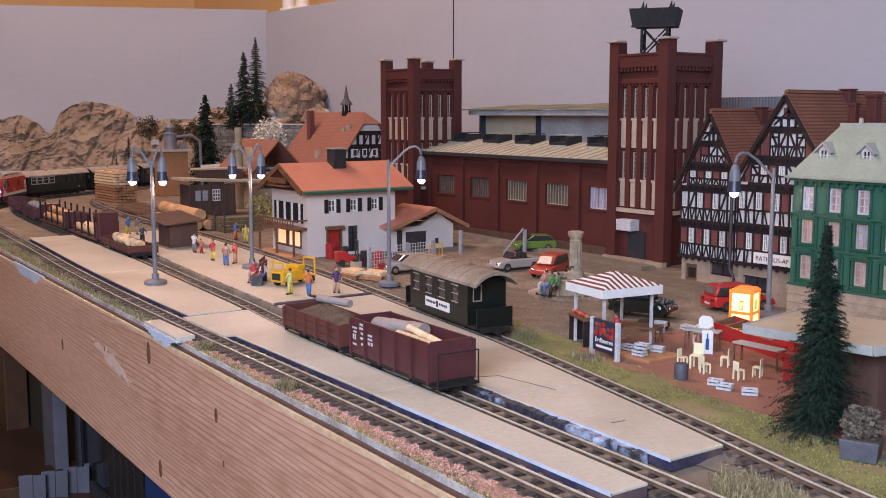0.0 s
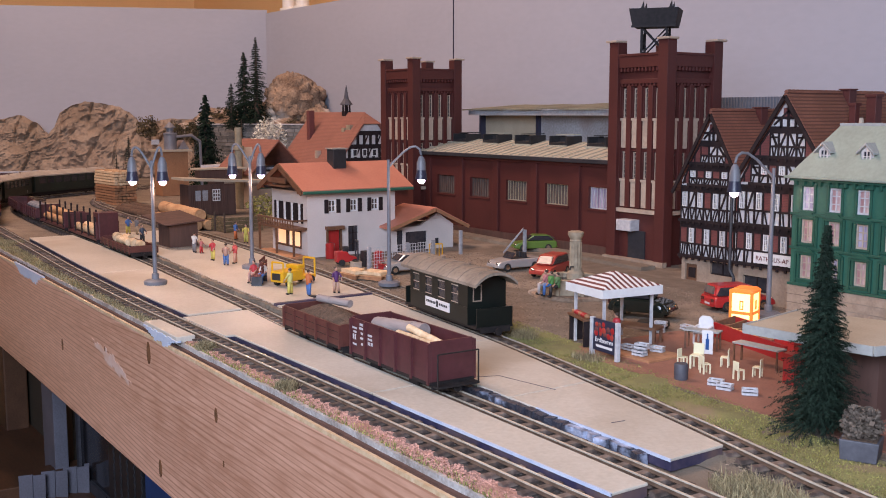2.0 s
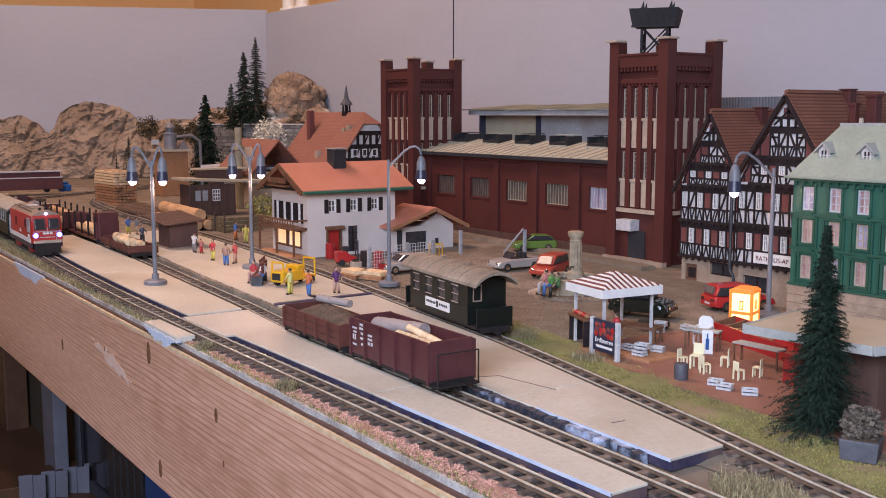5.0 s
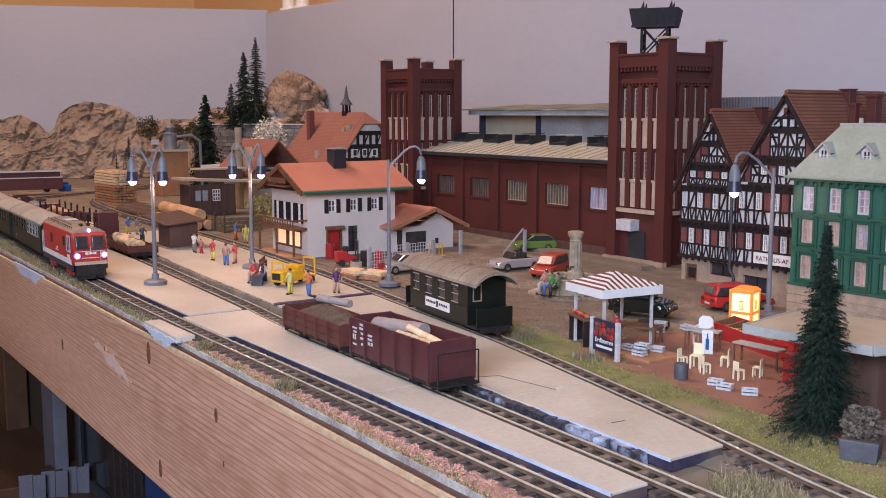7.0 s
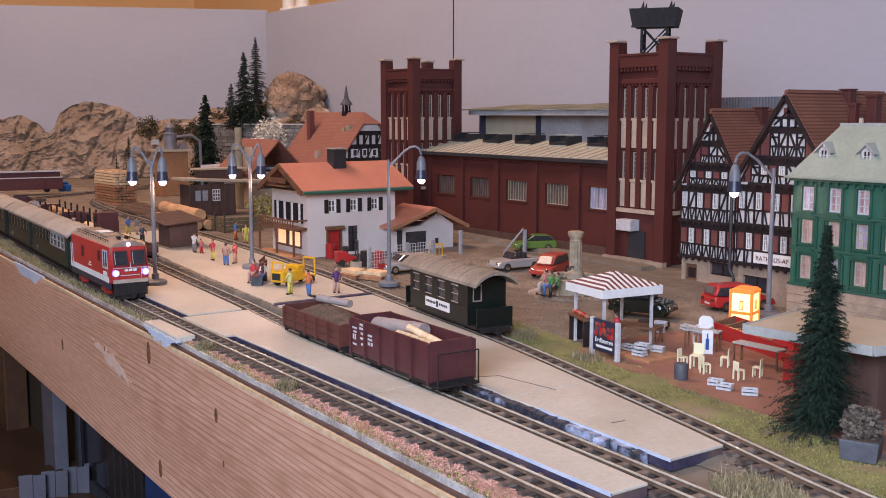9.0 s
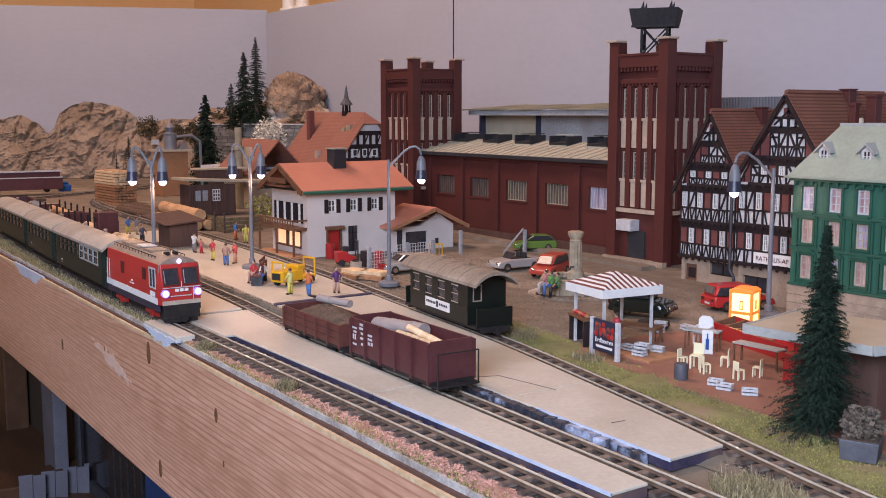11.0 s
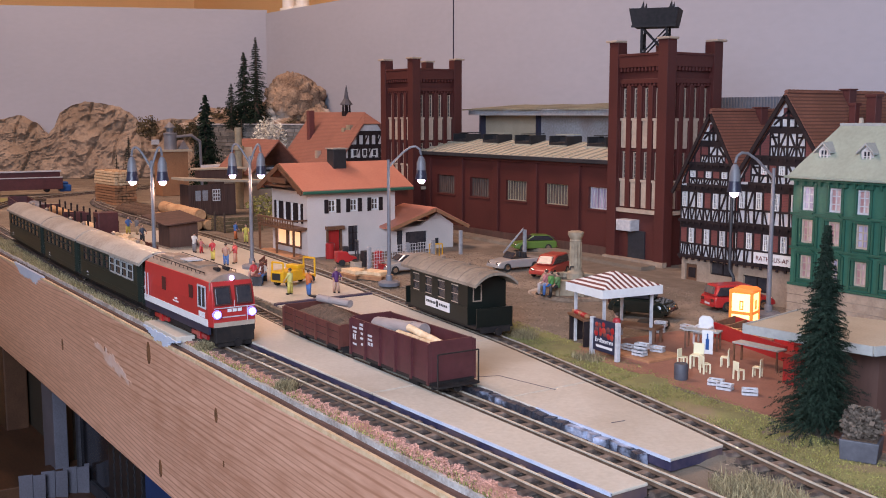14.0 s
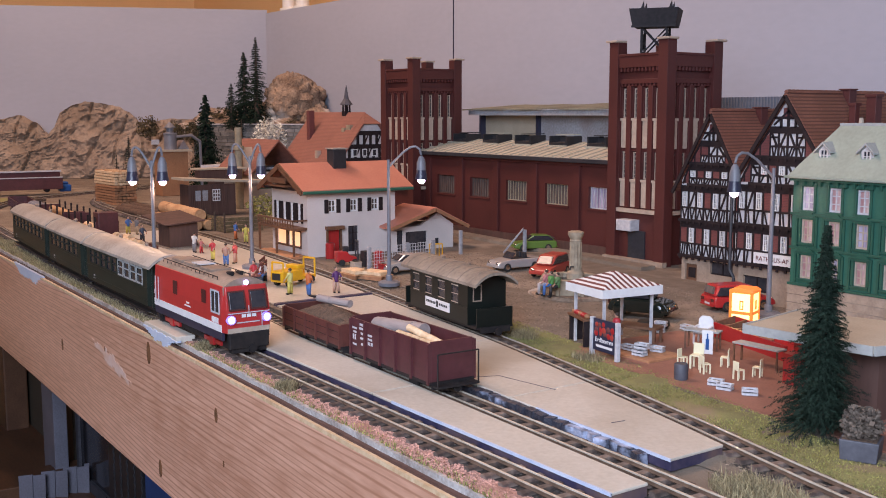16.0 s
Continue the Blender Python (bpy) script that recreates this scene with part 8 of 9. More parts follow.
# ---- vehicles of the street
def car(name, at, paint, label, L=4.6, W=1.95, kind="saloon"):
    t = thing(name, label, "car", at, group="parked cars")
    h = L / 2
    if kind == "beetle":
        side = [(-h, 0.45), (-h + 0.15, 0.8), (-h + 0.6, 1.05), (h - 1.2, 1.05), (h - 0.35, 0.9), (h, 0.6), (h - 0.05, 0.35), (-h + 0.1, 0.3)]
        cab = [(-h + 0.35, 1.0), (-h + 0.95, 1.55), (-0.3, 1.78), (0.45, 1.6), (0.95, 1.05)]
    else:
        side = [(-h, 0.4), (-h, 0.85), (-h + 0.15, 1.02), (h - 1.3, 1.0), (h - 0.3, 0.85), (h, 0.65), (h, 0.35), (h - 0.2, 0.28), (-h + 0.2, 0.28)]
        cab = [(-h + 0.1, 1.0), (-h + 0.75, 1.55), (0.15, 1.6), (h - 1.15, 1.0)] if kind != "van" else [(-h + 0.05, 1.0), (-h + 0.35, 1.75), (0.5, 1.75), (h - 0.9, 1.0)]
    body = part("body", Mb().prism(side, -W / 2, W / 2, "y"), paint, t, "painted car body", bevel=0.14)
    if kind != "open":
        part("cabin", Mb().prism([(x, z) for x, z in cab], -W / 2 + 0.2, W / 2 - 0.2, "y"), paint, t, bevel=0.14)
        gl = [(x * 0.93 + (0.02 if x < 0 else -0.05), 1.06 + (z - 1.0) * 0.76) for x, z in cab]
        part("side_glass", Mb().prism(gl, -W / 2 + 0.185, W / 2 - 0.185, "y"), M["darkglass"], t, "dark car window")
        (x0, z0), (x1, z1) = cab[-1], cab[-2]
        part("windscreen", Mb().add([(x0 - 0.12, -W / 2 + 0.36, z0 + 0.12), (x0 - 0.12, W / 2 - 0.36, z0 + 0.12), (x1 + 0.14, W / 2 - 0.42, z1 - 0.08), (x1 + 0.14, -W / 2 + 0.42, z1 - 0.08),
                                     (x0, -W / 2 + 0.36, z0 + 0.12), (x0, W / 2 - 0.36, z0 + 0.12), (x1 + 0.24, W / 2 - 0.42, z1 - 0.08), (x1 + 0.24, -W / 2 + 0.42, z1 - 0.08)],
                                    [(0, 1, 2, 3), (4, 5, 6, 7), (0, 1, 5, 4), (1, 2, 6, 5), (2, 3, 7, 6), (3, 0, 4, 7)]), M["darkglass"], t)
        (x0, z0), (x1, z1) = cab[0], cab[1]
        part("rear_window", Mb().add([(x0 + 0.1, -W / 2 + 0.4, z0 + 0.2), (x0 + 0.1, W / 2 - 0.4, z0 + 0.2), (x1 - 0.1, W / 2 - 0.45, z1 - 0.08), (x1 - 0.1, -W / 2 + 0.45, z1 - 0.08),
                                      (x0 - 0.02, -W / 2 + 0.4, z0 + 0.2), (x0 - 0.02, W / 2 - 0.4, z0 + 0.2), (x1 - 0.2, W / 2 - 0.45, z1 - 0.08), (x1 - 0.2, -W / 2 + 0.45, z1 - 0.08)],
                                     [(0, 1, 2, 3), (4, 5, 6, 7), (0, 1, 5, 4), (1, 2, 6, 5), (2, 3, 7, 6), (3, 0, 4, 7)]), M["greyglass"], t)
    else:
        part("cockpit", Mb().box(-1.1, 0.7, -W / 2 + 0.25, W / 2 - 0.25, 0.98, 1.03), M["black"], t)
        for y in (-0.4, 0.4):
            part("seat", Mb().box(-0.75, -0.45, y - 0.27, y + 0.27, 1.0, 1.5), M["black"], t, "black seat", bevel=0.08)
        part("windscreen", Mb().bar((0.85, 0, 1.0), (0.45, 0, 1.5), W - 0.6, 0.06, (0.78, 0, 0.62)), M["darkglass"], t)
    first = None
    for x in (-h * 0.58, h * 0.6):
        for s in (-1, 1):
            w = part("wheel", Mb().tube((x, s * (W / 2 - 0.2), 0.36), (x, s * (W / 2 + 0.02), 0.36), 0.36, n=16), M["rubber"], t, "black tyre", bevel=0.04)
            part("hub", Mb().tube((x, s * (W / 2 + 0.02), 0.36), (x, s * (W / 2 + 0.04), 0.36), 0.21, n=12), M["chrome"], w)
    for s in (-1, 1):
        part("headlight", Mb().ball(h - 0.08, s * (W / 2 - 0.35), 0.68, 0.1, 0.2, 0.14, n=8), M["chrome"], t, "chrome headlight", smooth=True)
        part("tail_light", Mb().box(-h - 0.02, -h + 0.06, s * (W / 2 - 0.35) - 0.18, s * (W / 2 - 0.35) + 0.18, 0.66, 0.86), M["brickred"], t)
        if kind == "beetle":
            for x in (-h * 0.6, h * 0.6):
                part("fender", Mb().ball(x, s * (W / 2 - 0.1), 0.5, 0.62, 0.24, 0.45, n=12), paint, t, "rounded fender", smooth=True)
    part("number_plate", Mb().box(-h - 0.03, -h + 0.02, -0.3, 0.3, 0.45, 0.58), M["crate"], t)
    part("front_bumper", Mb().box(h - 0.06, h + 0.08, -W / 2 + 0.15, W / 2 - 0.15, 0.36, 0.5), M["chrome"] if kind == "beetle" else paint, t)
    part("rear_bumper", Mb().box(-h - 0.08, -h + 0.06, -W / 2 + 0.15, W / 2 - 0.15, 0.36, 0.44), M["chrome"] if kind == "beetle" else paint, t)
    return t


LEFT = -125.2
car("convertible_car", place(-68.9, 56.2, 0.05, LEFT + 28), M["silver"], "silver open convertible parked in the station yard", 4.6, 2.0, "open")
car("hatchback_car", place(-64.6, 56.4, 0.05, LEFT + 60), M["orangecar"], "orange-red hatchback parked beside the fountain", 4.4, 1.95, "van")
car("saloon_car", place(-77.6, 65.6, 0.05, LEFT + 10), M["lime"], "lime green old saloon parked before the factory", 4.2, 1.75)
car("beetle_car", place(-47.6, 49.6, 0.05, 55 - 32) @ Matrix.Diagonal((0.9, 0.95, 1.22, 1)), M["blackcar"], "black-green rounded old small car behind the stall", 4.7, 1.9, "beetle")
car("estate_car", place(-45.9, 57.0, 0.05, 70), M["red"], "red estate car parked before the pharmacy", 4.6, 2.0, "van")
car("small_car", place(-73.0, 47.4, 0.05, LEFT + 30), M["silver"], "silver small car half hidden behind the fence", 4.0, 1.8)


def carts():
    t = thing("platform_truck", "yellow electric platform truck on the platform", "truck", sized(-70.2, 35.9, 0.5, -70, 0.8))
    part("body", Mb().box(-0.2, 2.6, -0.8, 0.8, 0.45, 1.5), M["yellow"], t, bevel=0.12)
    part("platform", Mb().box(-2.0, -0.2, -0.8, 0.8, 0.5, 0.8), M["yellow"], t, bevel=0.06)
    part("seat_box", Mb().box(-0.3, 0.5, -0.8, 0.8, 1.5, 1.9), M["yellow"], t, bevel=0.1)
    for x in (-1.9, 2.4):
        part("guard_rail", Mb().path([(x, -0.7, 1.2 if x > 0 else 0.7), (x, -0.7, 2.3), (x, 0.7, 2.3), (x, 0.7, 1.2 if x > 0 else 0.7)], 0.09), M["yellow"], t, smooth=True)
    part("panel", Mb().box(2.6, 2.65, -0.5, 0.5, 0.7, 1.3), M["black"], t)
    for x in (-1.4, 1.7):
        for s in (-1, 1):
            part("wheel", Mb().tube((x, s * 0.6, 0.36), (x, s * 0.85, 0.36), 0.36, n=14), M["rubber"], t)
    f = thing("forklift", "small red forklift truck with black mast", "forklift", sized(-79.2, 45.6, 0.1, 75, 0.72))
    part("body", Mb().prism([(-1.5, 0.4), (1.0, 0.4), (1.0, 1.0), (0.2, 1.2), (-0.2, 1.7), (-1.5, 1.7)], -0.75, 0.75, "y"), M["red"], f, bevel=0.12)
    part("seat", Mb().box(-0.6, 0.1, -0.35, 0.35, 1.6, 2.3), M["black"], f, bevel=0.1)
    part("mast", Mb().box(1.1, 1.25, -0.6, -0.45, 0.1, 3.0).box(1.1, 1.25, 0.45, 0.6, 0.1, 3.0).box(1.1, 1.25, -0.45, 0.45, 2.8, 3.0), M["darkiron"], f)
    for x in (-0.9, 0.7):
        for s in (-1, 1):
            part("wheel", Mb().tube((x, s * 0.55, 0.38), (x, s * 0.85, 0.38), 0.4, n=14), M["rubber"], f)
    for x, y, m, lab in ((-84.1, 46.6, "red", "red round tank beside the door"), (-76.6, 47.2, "red", "red oil drum by the fence")):
        solid("drum", Mb().lathe([(0.4, 0), (0.44, 0.1), (0.44, 1.4), (0.32, 1.5)], x, y, n=16), M[m], lab, "drum", group="drums", smooth=True)
    for x, y, m, lab in ((-75.2, 46.4, "red", "red crate stacked by the fence"), (-74.1, 46.2, "red", "red crate stacked by the fence"), (-73.2, 45.6, "red", "red crate by the fence"), (-77.9, 46.7, "black", "black bin by the fence"), (-75.7, 44.4, "cream", "pale round tub by the fence")):
        solid("bin", Mb().box(x - 0.38, x + 0.38, y - 0.36, y + 0.36, 0, 0.9 if m != "black" else 1.4).box(x - 0.42, x + 0.42, y - 0.4, y + 0.4, 0.78, 0.9), M[m], lab, "bin", group="crates by the fence", bevel=0.06)
    for k, (x, y) in enumerate(((-72.9, 42.7), (-71.3, 43.6))):
        p = thing("pallet", "wooden pallet with pale boards on the ground", "pallet", place(x, y, 0.05, 20 * k), group="pallets")
        for i in range(5):
            part("slat", Mb().box(-1.2, 1.2, -0.75 + i * 0.33, -0.5 + i * 0.33, 0.3, 0.38), M["logwood"], p)
        for y0 in (-0.7, 0.0, 0.68):
            part("runner", Mb().box(-1.2, 1.2, y0 - 0.1, y0 + 0.1, 0, 0.3), M["plank"], p)
        solid("board_pile", Mb(Matrix.Translation((x, y, 0)) @ Matrix.Rotation(radians(20 * k), 4, "Z")).box(-1.1, 1.1, -0.7, 0.7, 0.44, 0.72), M["cutwood"], "pile of pale boards on the pallet", "boards", bevel=0.03)
    b = thing("bench", "dark red-brown platform bench beside the lamp", "bench", place(-74.0, 34.5, 0.5, -35), group="benches")
    for i in range(3):
        part("seat_slat", Mb().box(-1.3, 1.3, -0.4 + i * 0.26, -0.2 + i * 0.26, 0.7, 0.78), M["brickinfill"], b)
        part("back_slat", Mb().box(-1.3, 1.3, 0.4, 0.46, 0.9 + i * 0.28, 1.12 + i * 0.28), M["brickinfill"], b)
    for x in (-1.1, 1.1):
        part("leg", Mb().box(x - 0.07, x + 0.07, -0.35, 0.45, 0, 0.7), M["darkiron"], b)
    b2 = copy_thing(b, place(-72.0, 33.7, 0.5, -35))
    g = thing("mesh_fence", "wire mesh fence on concrete posts beside the yard", "fence", Matrix())
    posts = [(-73.9, 44.6), (-74.6, 48.9), (-74.9, 51.8), (-79.6, 58.2), (-76.6, 63.6)]
    for x, y in posts:
        part("post", Mb().box(x - 0.14, x + 0.14, y - 0.14, y + 0.14, 0, 2.3), M["greywall"], g, bevel=0.03)
    for (x0, y0), (x1, y1) in zip(posts, posts[1:3]):
        n = int(math.hypot(x1 - x0, y1 - y0) / 0.28)
        w = Mb()
        for i in range(n):
            u = i / n
            w.tube((x0 + (x1 - x0) * u, y0 + (y1 - y0) * u, 0.2), (x0 + (x1 - x0) * u, y0 + (y1 - y0) * u, 2.2), 0.022, n=4)
        for k in range(8):
            w.tube((x0, y0, 0.2 + k * 0.28), (x1, y1, 0.2 + k * 0.28), 0.022, n=4)
        tagged(part("wire_mesh", w, M["crate"], g), kind="stuff")
    part("brace", Mb().bar((-76.6, 63.4, 2.4), (-77.6, 61.8, 0.1), 0.25, 0.2), M["greywall"], g)
    y = thing("yellow_barrier", "yellow tubular barrier frame by the annex", "barrier", sized(-76.8, 53.4, 0, 70, 0.6))
    part("frame", Mb().path([(-1.0, 0, 0), (-1.0, 0, 2.7), (1.0, 0, 2.7), (1.0, 0, 0)], 0.1), M["yellow"], y)
    for x in (-0.5, 0, 0.5):
        part("bar", Mb().tube((x, 0, 0.6), (x, 0, 2.7), 0.06), M["yellow"], y)
    part("cross_bar", Mb().tube((-1, 0, 0.6), (1, 0, 0.6), 0.07), M["yellow"], y)
    k = thing("mail_cart", "black iron hand cart standing by the annex", "cart", sized(-78.2, 51.5, 0, 60, 0.65))
    part("frame", Mb().path([(-1.2, -0.5, 0.4), (-1.2, -0.5, 2.3), (-1.2, 0.5, 2.3), (-1.2, 0.5, 0.4)], 0.09).path([(1.2, -0.5, 0.4), (1.2, -0.5, 2.3), (1.2, 0.5, 2.3), (1.2, 0.5, 0.4)], 0.09), M["black"], k)
    part("bed", Mb().box(-1.3, 1.3, -0.6, 0.6, 0.4, 0.6), M["black"], k)
    solid("luggage_trolley", Mb().box(-97.5, -95.3, 49.2, 50.4, 0.0, 1.4), M["red"], "small red trolley beside the station", "trolley", bevel=0.12)


carts()


# ---- fountain
def fountain():
    t = thing("fountain", "stone fountain with octagonal basin and round column", "fountain", place(-56.7, 51.6, 0.02))
    part("step", Mb().lathe([(3.2, 0), (3.2, 0.2), (3.1, 0.25)], n=8), M["darkrock"], t)
    n = 8
    for i in range(n):
        p, q = 2 * math.pi * (i + 0.5) / n, 2 * math.pi * (i + 1.5) / n
        o, k = 2.3, 1.95
        panel = Mb().prism([(o * math.cos(p), o * math.sin(p)), (o * math.cos(q), o * math.sin(q)), (k * math.cos(q), k * math.sin(q)), (k * math.cos(p), k * math.sin(p))], 0.25, 1.2, "z")
        b = part("basin_panel", panel, M["fountainstone"], t, bevel=0.03)
        o, k = 2.42, 1.85
        part("coping", Mb().prism([(o * math.cos(p), o * math.sin(p)), (o * math.cos(q), o * math.sin(q)), (k * math.cos(q), k * math.sin(q)), (k * math.cos(p), k * math.sin(p))], 1.2, 1.38, "z"), M["fountainstone"], b, bevel=0.04)
        part("pilaster", Mb().tube((2.3 * math.cos(p), 2.3 * math.sin(p), 0.25), (2.3 * math.cos(p), 2.3 * math.sin(p), 1.2), 0.16, n=8), M["fountainstone"], b, smooth=True)
    part("water", Mb().lathe([(1.95, 0.3), (1.95, 1.05)], n=8), M["darkglass"], t)
    c = part("column", Mb().lathe([(0.62, 0.3), (0.62, 1.5), (0.5, 1.62), (0.42, 1.8), (0.42, 3.8), (0.46, 3.9), (0.4, 4.0), (0.58, 4.3), (0.6, 4.55), (0.4, 4.62)], -0.6, 0.9, n=22), M["fountainstone"], t, "fluted stone column", smooth=True)
    for i in range(12):
        a = 2 * math.pi * i / 12
        part("flute", Mb().tube((-0.6 + 0.42 * math.cos(a), 0.9 + 0.42 * math.sin(a), 1.85), (-0.6 + 0.42 * math.cos(a), 0.9 + 0.42 * math.sin(a), 3.8), 0.05, n=5), M["fountainstone"], c)
    part("spout", Mb().path([(-0.3, 0.4, 2.0), (0.1, -0.2, 2.1), (0.2, -0.4, 1.9)], 0.06), M["darkiron"], t)


fountain()


# ---- fruit stall
def stall():
    t = thing("market_canopy", "red and white striped stall canopy on grey posts", "canopy", place(-42.9, 42.3, 0.09, -8) @ Matrix.Diagonal((0.87, 0.87, 0.98, 1)))
    w, d, z = 2.1, 2.4, 3.4
    for k, (x, y) in enumerate(((-1.6, -1.9), (1.6, -1.9), (1.6, 1.9), (-1.6, 1.9))):
        part("post", Mb().box(x - 0.08, x + 0.08, y - 0.08, y + 0.08, 0, z), M["crate"], t)
    part("valance", Mb().box(-w, w, -d, -d + 0.08, z - 0.35, z + 0.15).box(w - 0.08, w, -d + 0.08, d, z - 0.35, z + 0.15).box(-w, -w + 0.08, -d + 0.08, d, z - 0.35, z + 0.15).box(-w + 0.08, w - 0.08, d - 0.08, d, z - 0.35, z + 0.15), M["white"], t)
    n = 22
    for i in range(n):
        y0, y1 = -d + 2 * d * i / n, -d + 2 * d * (i + 1) / n
        top = 0.75

        def h(y, x):
            return z + 0.15 + top * (1 - max(abs(y) / d, abs(x) / w))
        vs, fs = [], []
        xs = sorted({-w, w, 0.0, *[s * abs(y) / d * w for y in (y0, y1) for s in (-1, 1)]})
        for y in (y0, y1):
            vs += [(x, y, h(y, x)) for x in xs] + [(x, y, h(y, x) - 0.05) for x in xs]
        m_ = len(xs)
        for j in range(m_ - 1):
            fs += [(j, j + 1, 2 * m_ + j + 1, 2 * m_ + j), (m_ + j, m_ + j + 1, 3 * m_ + j + 1, 3 * m_ + j)]
        part("stripe", Mb().add(vs, fs), M["white"] if i % 2 else M["brickinfill"], t, "white stripe" if i % 2 else "red stripe")
    s = thing("stall_sign", "dark poster with red strawberries on two grey posts", "sign", sized(-40.35, 39.2, 0.09, -6, 0.88))
    for x in (-1.25, 1.25):
        part("post", Mb().box(x - 0.13, x + 0.13, -0.13, 0.13, 0, 2.4), M["crate"], s, bevel=0.02)
    part("poster", Mb().box(-1.1, 1.1, -0.05, 0.05, 0.35, 2.35), M["lampdark"], s)
    rnd = random.Random(5)
    for i in range(13):
        x, z = -0.85 + (i % 5) * 0.42 + rnd.uniform(-0.1, 0.1), 1.42 + (i // 5) * 0.3 + rnd.uniform(-0.07, 0.07)
        part("berry", Mb().ball(x, -0.05, z, rnd.uniform(0.15, 0.22), 0.03, rnd.uniform(0.15, 0.22), n=8), (M["red"], M["orangecar"], M["brickinfill"])[i % 3], s, "painted red berry", smooth=True)
    cu = bpy.data.curves.new("poster_text", "FONT")
    cu.body, cu.size, cu.extrude, cu.align_x = "Erdbeeren", 0.0042, 0.0001, "CENTER"
    cu.materials.append(M["white"])
    ob = new("poster_lettering", cu)
    ob.parent = s
    ob.matrix_basis = place(0, -0.07, 0.92) @ pose(0, 0, 0, 90)
    part("writing_bar", Mb().box(-0.8, 0.8, -0.065, -0.05, 0.58, 0.74), M["white"], s)
    tb = thing("stall_table", "brown wooden stall table under the canopy", "table", sized(-42.4, 43.7, 0.09, 20, 0.66))
    part("top", Mb().box(-2.2, 2.2, -0.9, 0.9, 1.3, 1.5), M["brownwood"], tb)
    for x in (-2.0, 2.0):
        for y in (-0.75, 0.75):
            part("leg", Mb().box(x - 0.12, x + 0.12, y - 0.12, y + 0.12, 0, 1.3), M["brownwood"], tb)
    tb2 = thing("stall_table", "small dark table with fruit baskets beside the stall", "table", place(-43.8, 40.8, 0.09, -20))
    part("top", Mb().box(-1.2, 1.2, -0.5, 0.5, 1.5, 1.62), M["brownwood"], tb2)
    for x in (-1.05, 1.05):
        part("leg", Mb().box(x - 0.08, x + 0.08, -0.4, 0.4, 0, 1.5), M["timber"], tb2)
    for i in range(7):
        solid("fruit_basket", Mb().ball(-44.6 + i * 0.28, 40.9 - i * 0.1, 1.84, 0.2, 0.2, 0.15, n=8), M["red"] if i % 3 else M["ochre"], "small basket heaped with red fruit", "basket", group="fruit baskets", smooth=True)
    def crate(a, b, z, turn, fill, label):
        c = thing("fruit_crate", label, "crate", sized(a, b, z, turn, 0.56), group="fruit crates")
        for s in (-1, 1):
            for k in range(2):
                part("slat", Mb().box(-0.62, 0.62, s * 0.42 - 0.04, s * 0.42 + 0.04, 0.02 + k * 0.3, 0.22 + k * 0.3), M["crate"], c)
                part("end_slat", Mb().box(s * 0.62 - 0.05, s * 0.62 + 0.05, -0.38, 0.38, 0.02 + k * 0.3, 0.24 + k * 0.3), M["crate"], c)
        part("bottom", Mb().box(-0.57, 0.57, -0.38, 0.38, 0, 0.06), M["crate"], c)
        part("fill", Mb().ball(0, 0, 0.3, 0.55, 0.36, 0.16, n=10), M[fill], c, smooth=True)
    for a, b, z, r, fill, lab in ((-39.3, 40.8, 0.22, 10, "lampdark", "grey crate with dark fruit"), (-39.4, 42.3, 0.22, 20, "cutwood", "grey crate with pale fruit"), (-40.6, 41.3, 0.22, 5, "brickinfill", "crate with reddish fruit"),
                             (-39.2, 40.9, 0.6, 15, "lampdark", "grey crate stacked with dark fruit"), (-33.0, 39.6, 0.1, 25, "moss", "pale crate with green fruit"), (-32.2, 39.3, 0.1, 20, "lampdark", "pale crate with dark plums"),
                             (-30.9, 39.5, 0.1, 40, "lampdark", "pale crate with dark plums"), (-42.9, 48.6, 0.1, 0, "plank", "brown wooden box"), (-43.4, 46.6, 0.1, 10, "moss", "crate with dark greens"), (-43.2, 46.6, 0.5, 30, "moss", "crate with dark greens")):
        crate(a, b, z, r, fill, lab + " on the terrace")
    solid("pallet", Mb().box(-41.2, -38.0, 40.2, 42.9, 0.09, 0.2), M["plank"], "low wooden pallet under the fruit crates", "pallet")
    for i, (x, y) in enumerate(((-44.6, 46.9), (-44.3, 47.7))):
        solid("tyre", Mb().lathe([(0.5, 0.1), (0.62, 0.22), (0.62, 0.5), (0.5, 0.6)], x, y, n=14), M["rubber"], "old black tyre on the ground", "tyre", group="tyres", smooth=True)
    solid("barrel", Mb().lathe([(0.33, 0.09), (0.35, 0.2), (0.35, 0.85), (0.31, 0.9)], -34.8, 39.1, n=16), M["planter"], "dark grey waste barrel on the terrace", "barrel", smooth=True)


stall()


# ---- snack bar terrace
def chair(at, group, wide=0.8):
    t = thing("garden_chair", "ivory plastic garden chair on the red terrace", "chair", at, group=group)
    part("seat", Mb().box(-0.38, 0.38, -0.38, 0.38, 0.86, 0.95), M["ivory"], t, bevel=0.02)
    part("backrest", Mb().box(-0.38, 0.38, 0.3, 0.4, 0.95, 1.7), M["ivory"], t, bevel=0.03)
    for x in (-0.32, 0.32):
        for y in (-0.32, 0.33):
            part("leg", Mb().box(x - 0.06, x + 0.06, y - 0.06, y + 0.06, 0, 0.86), M["ivory"], t)
    return t


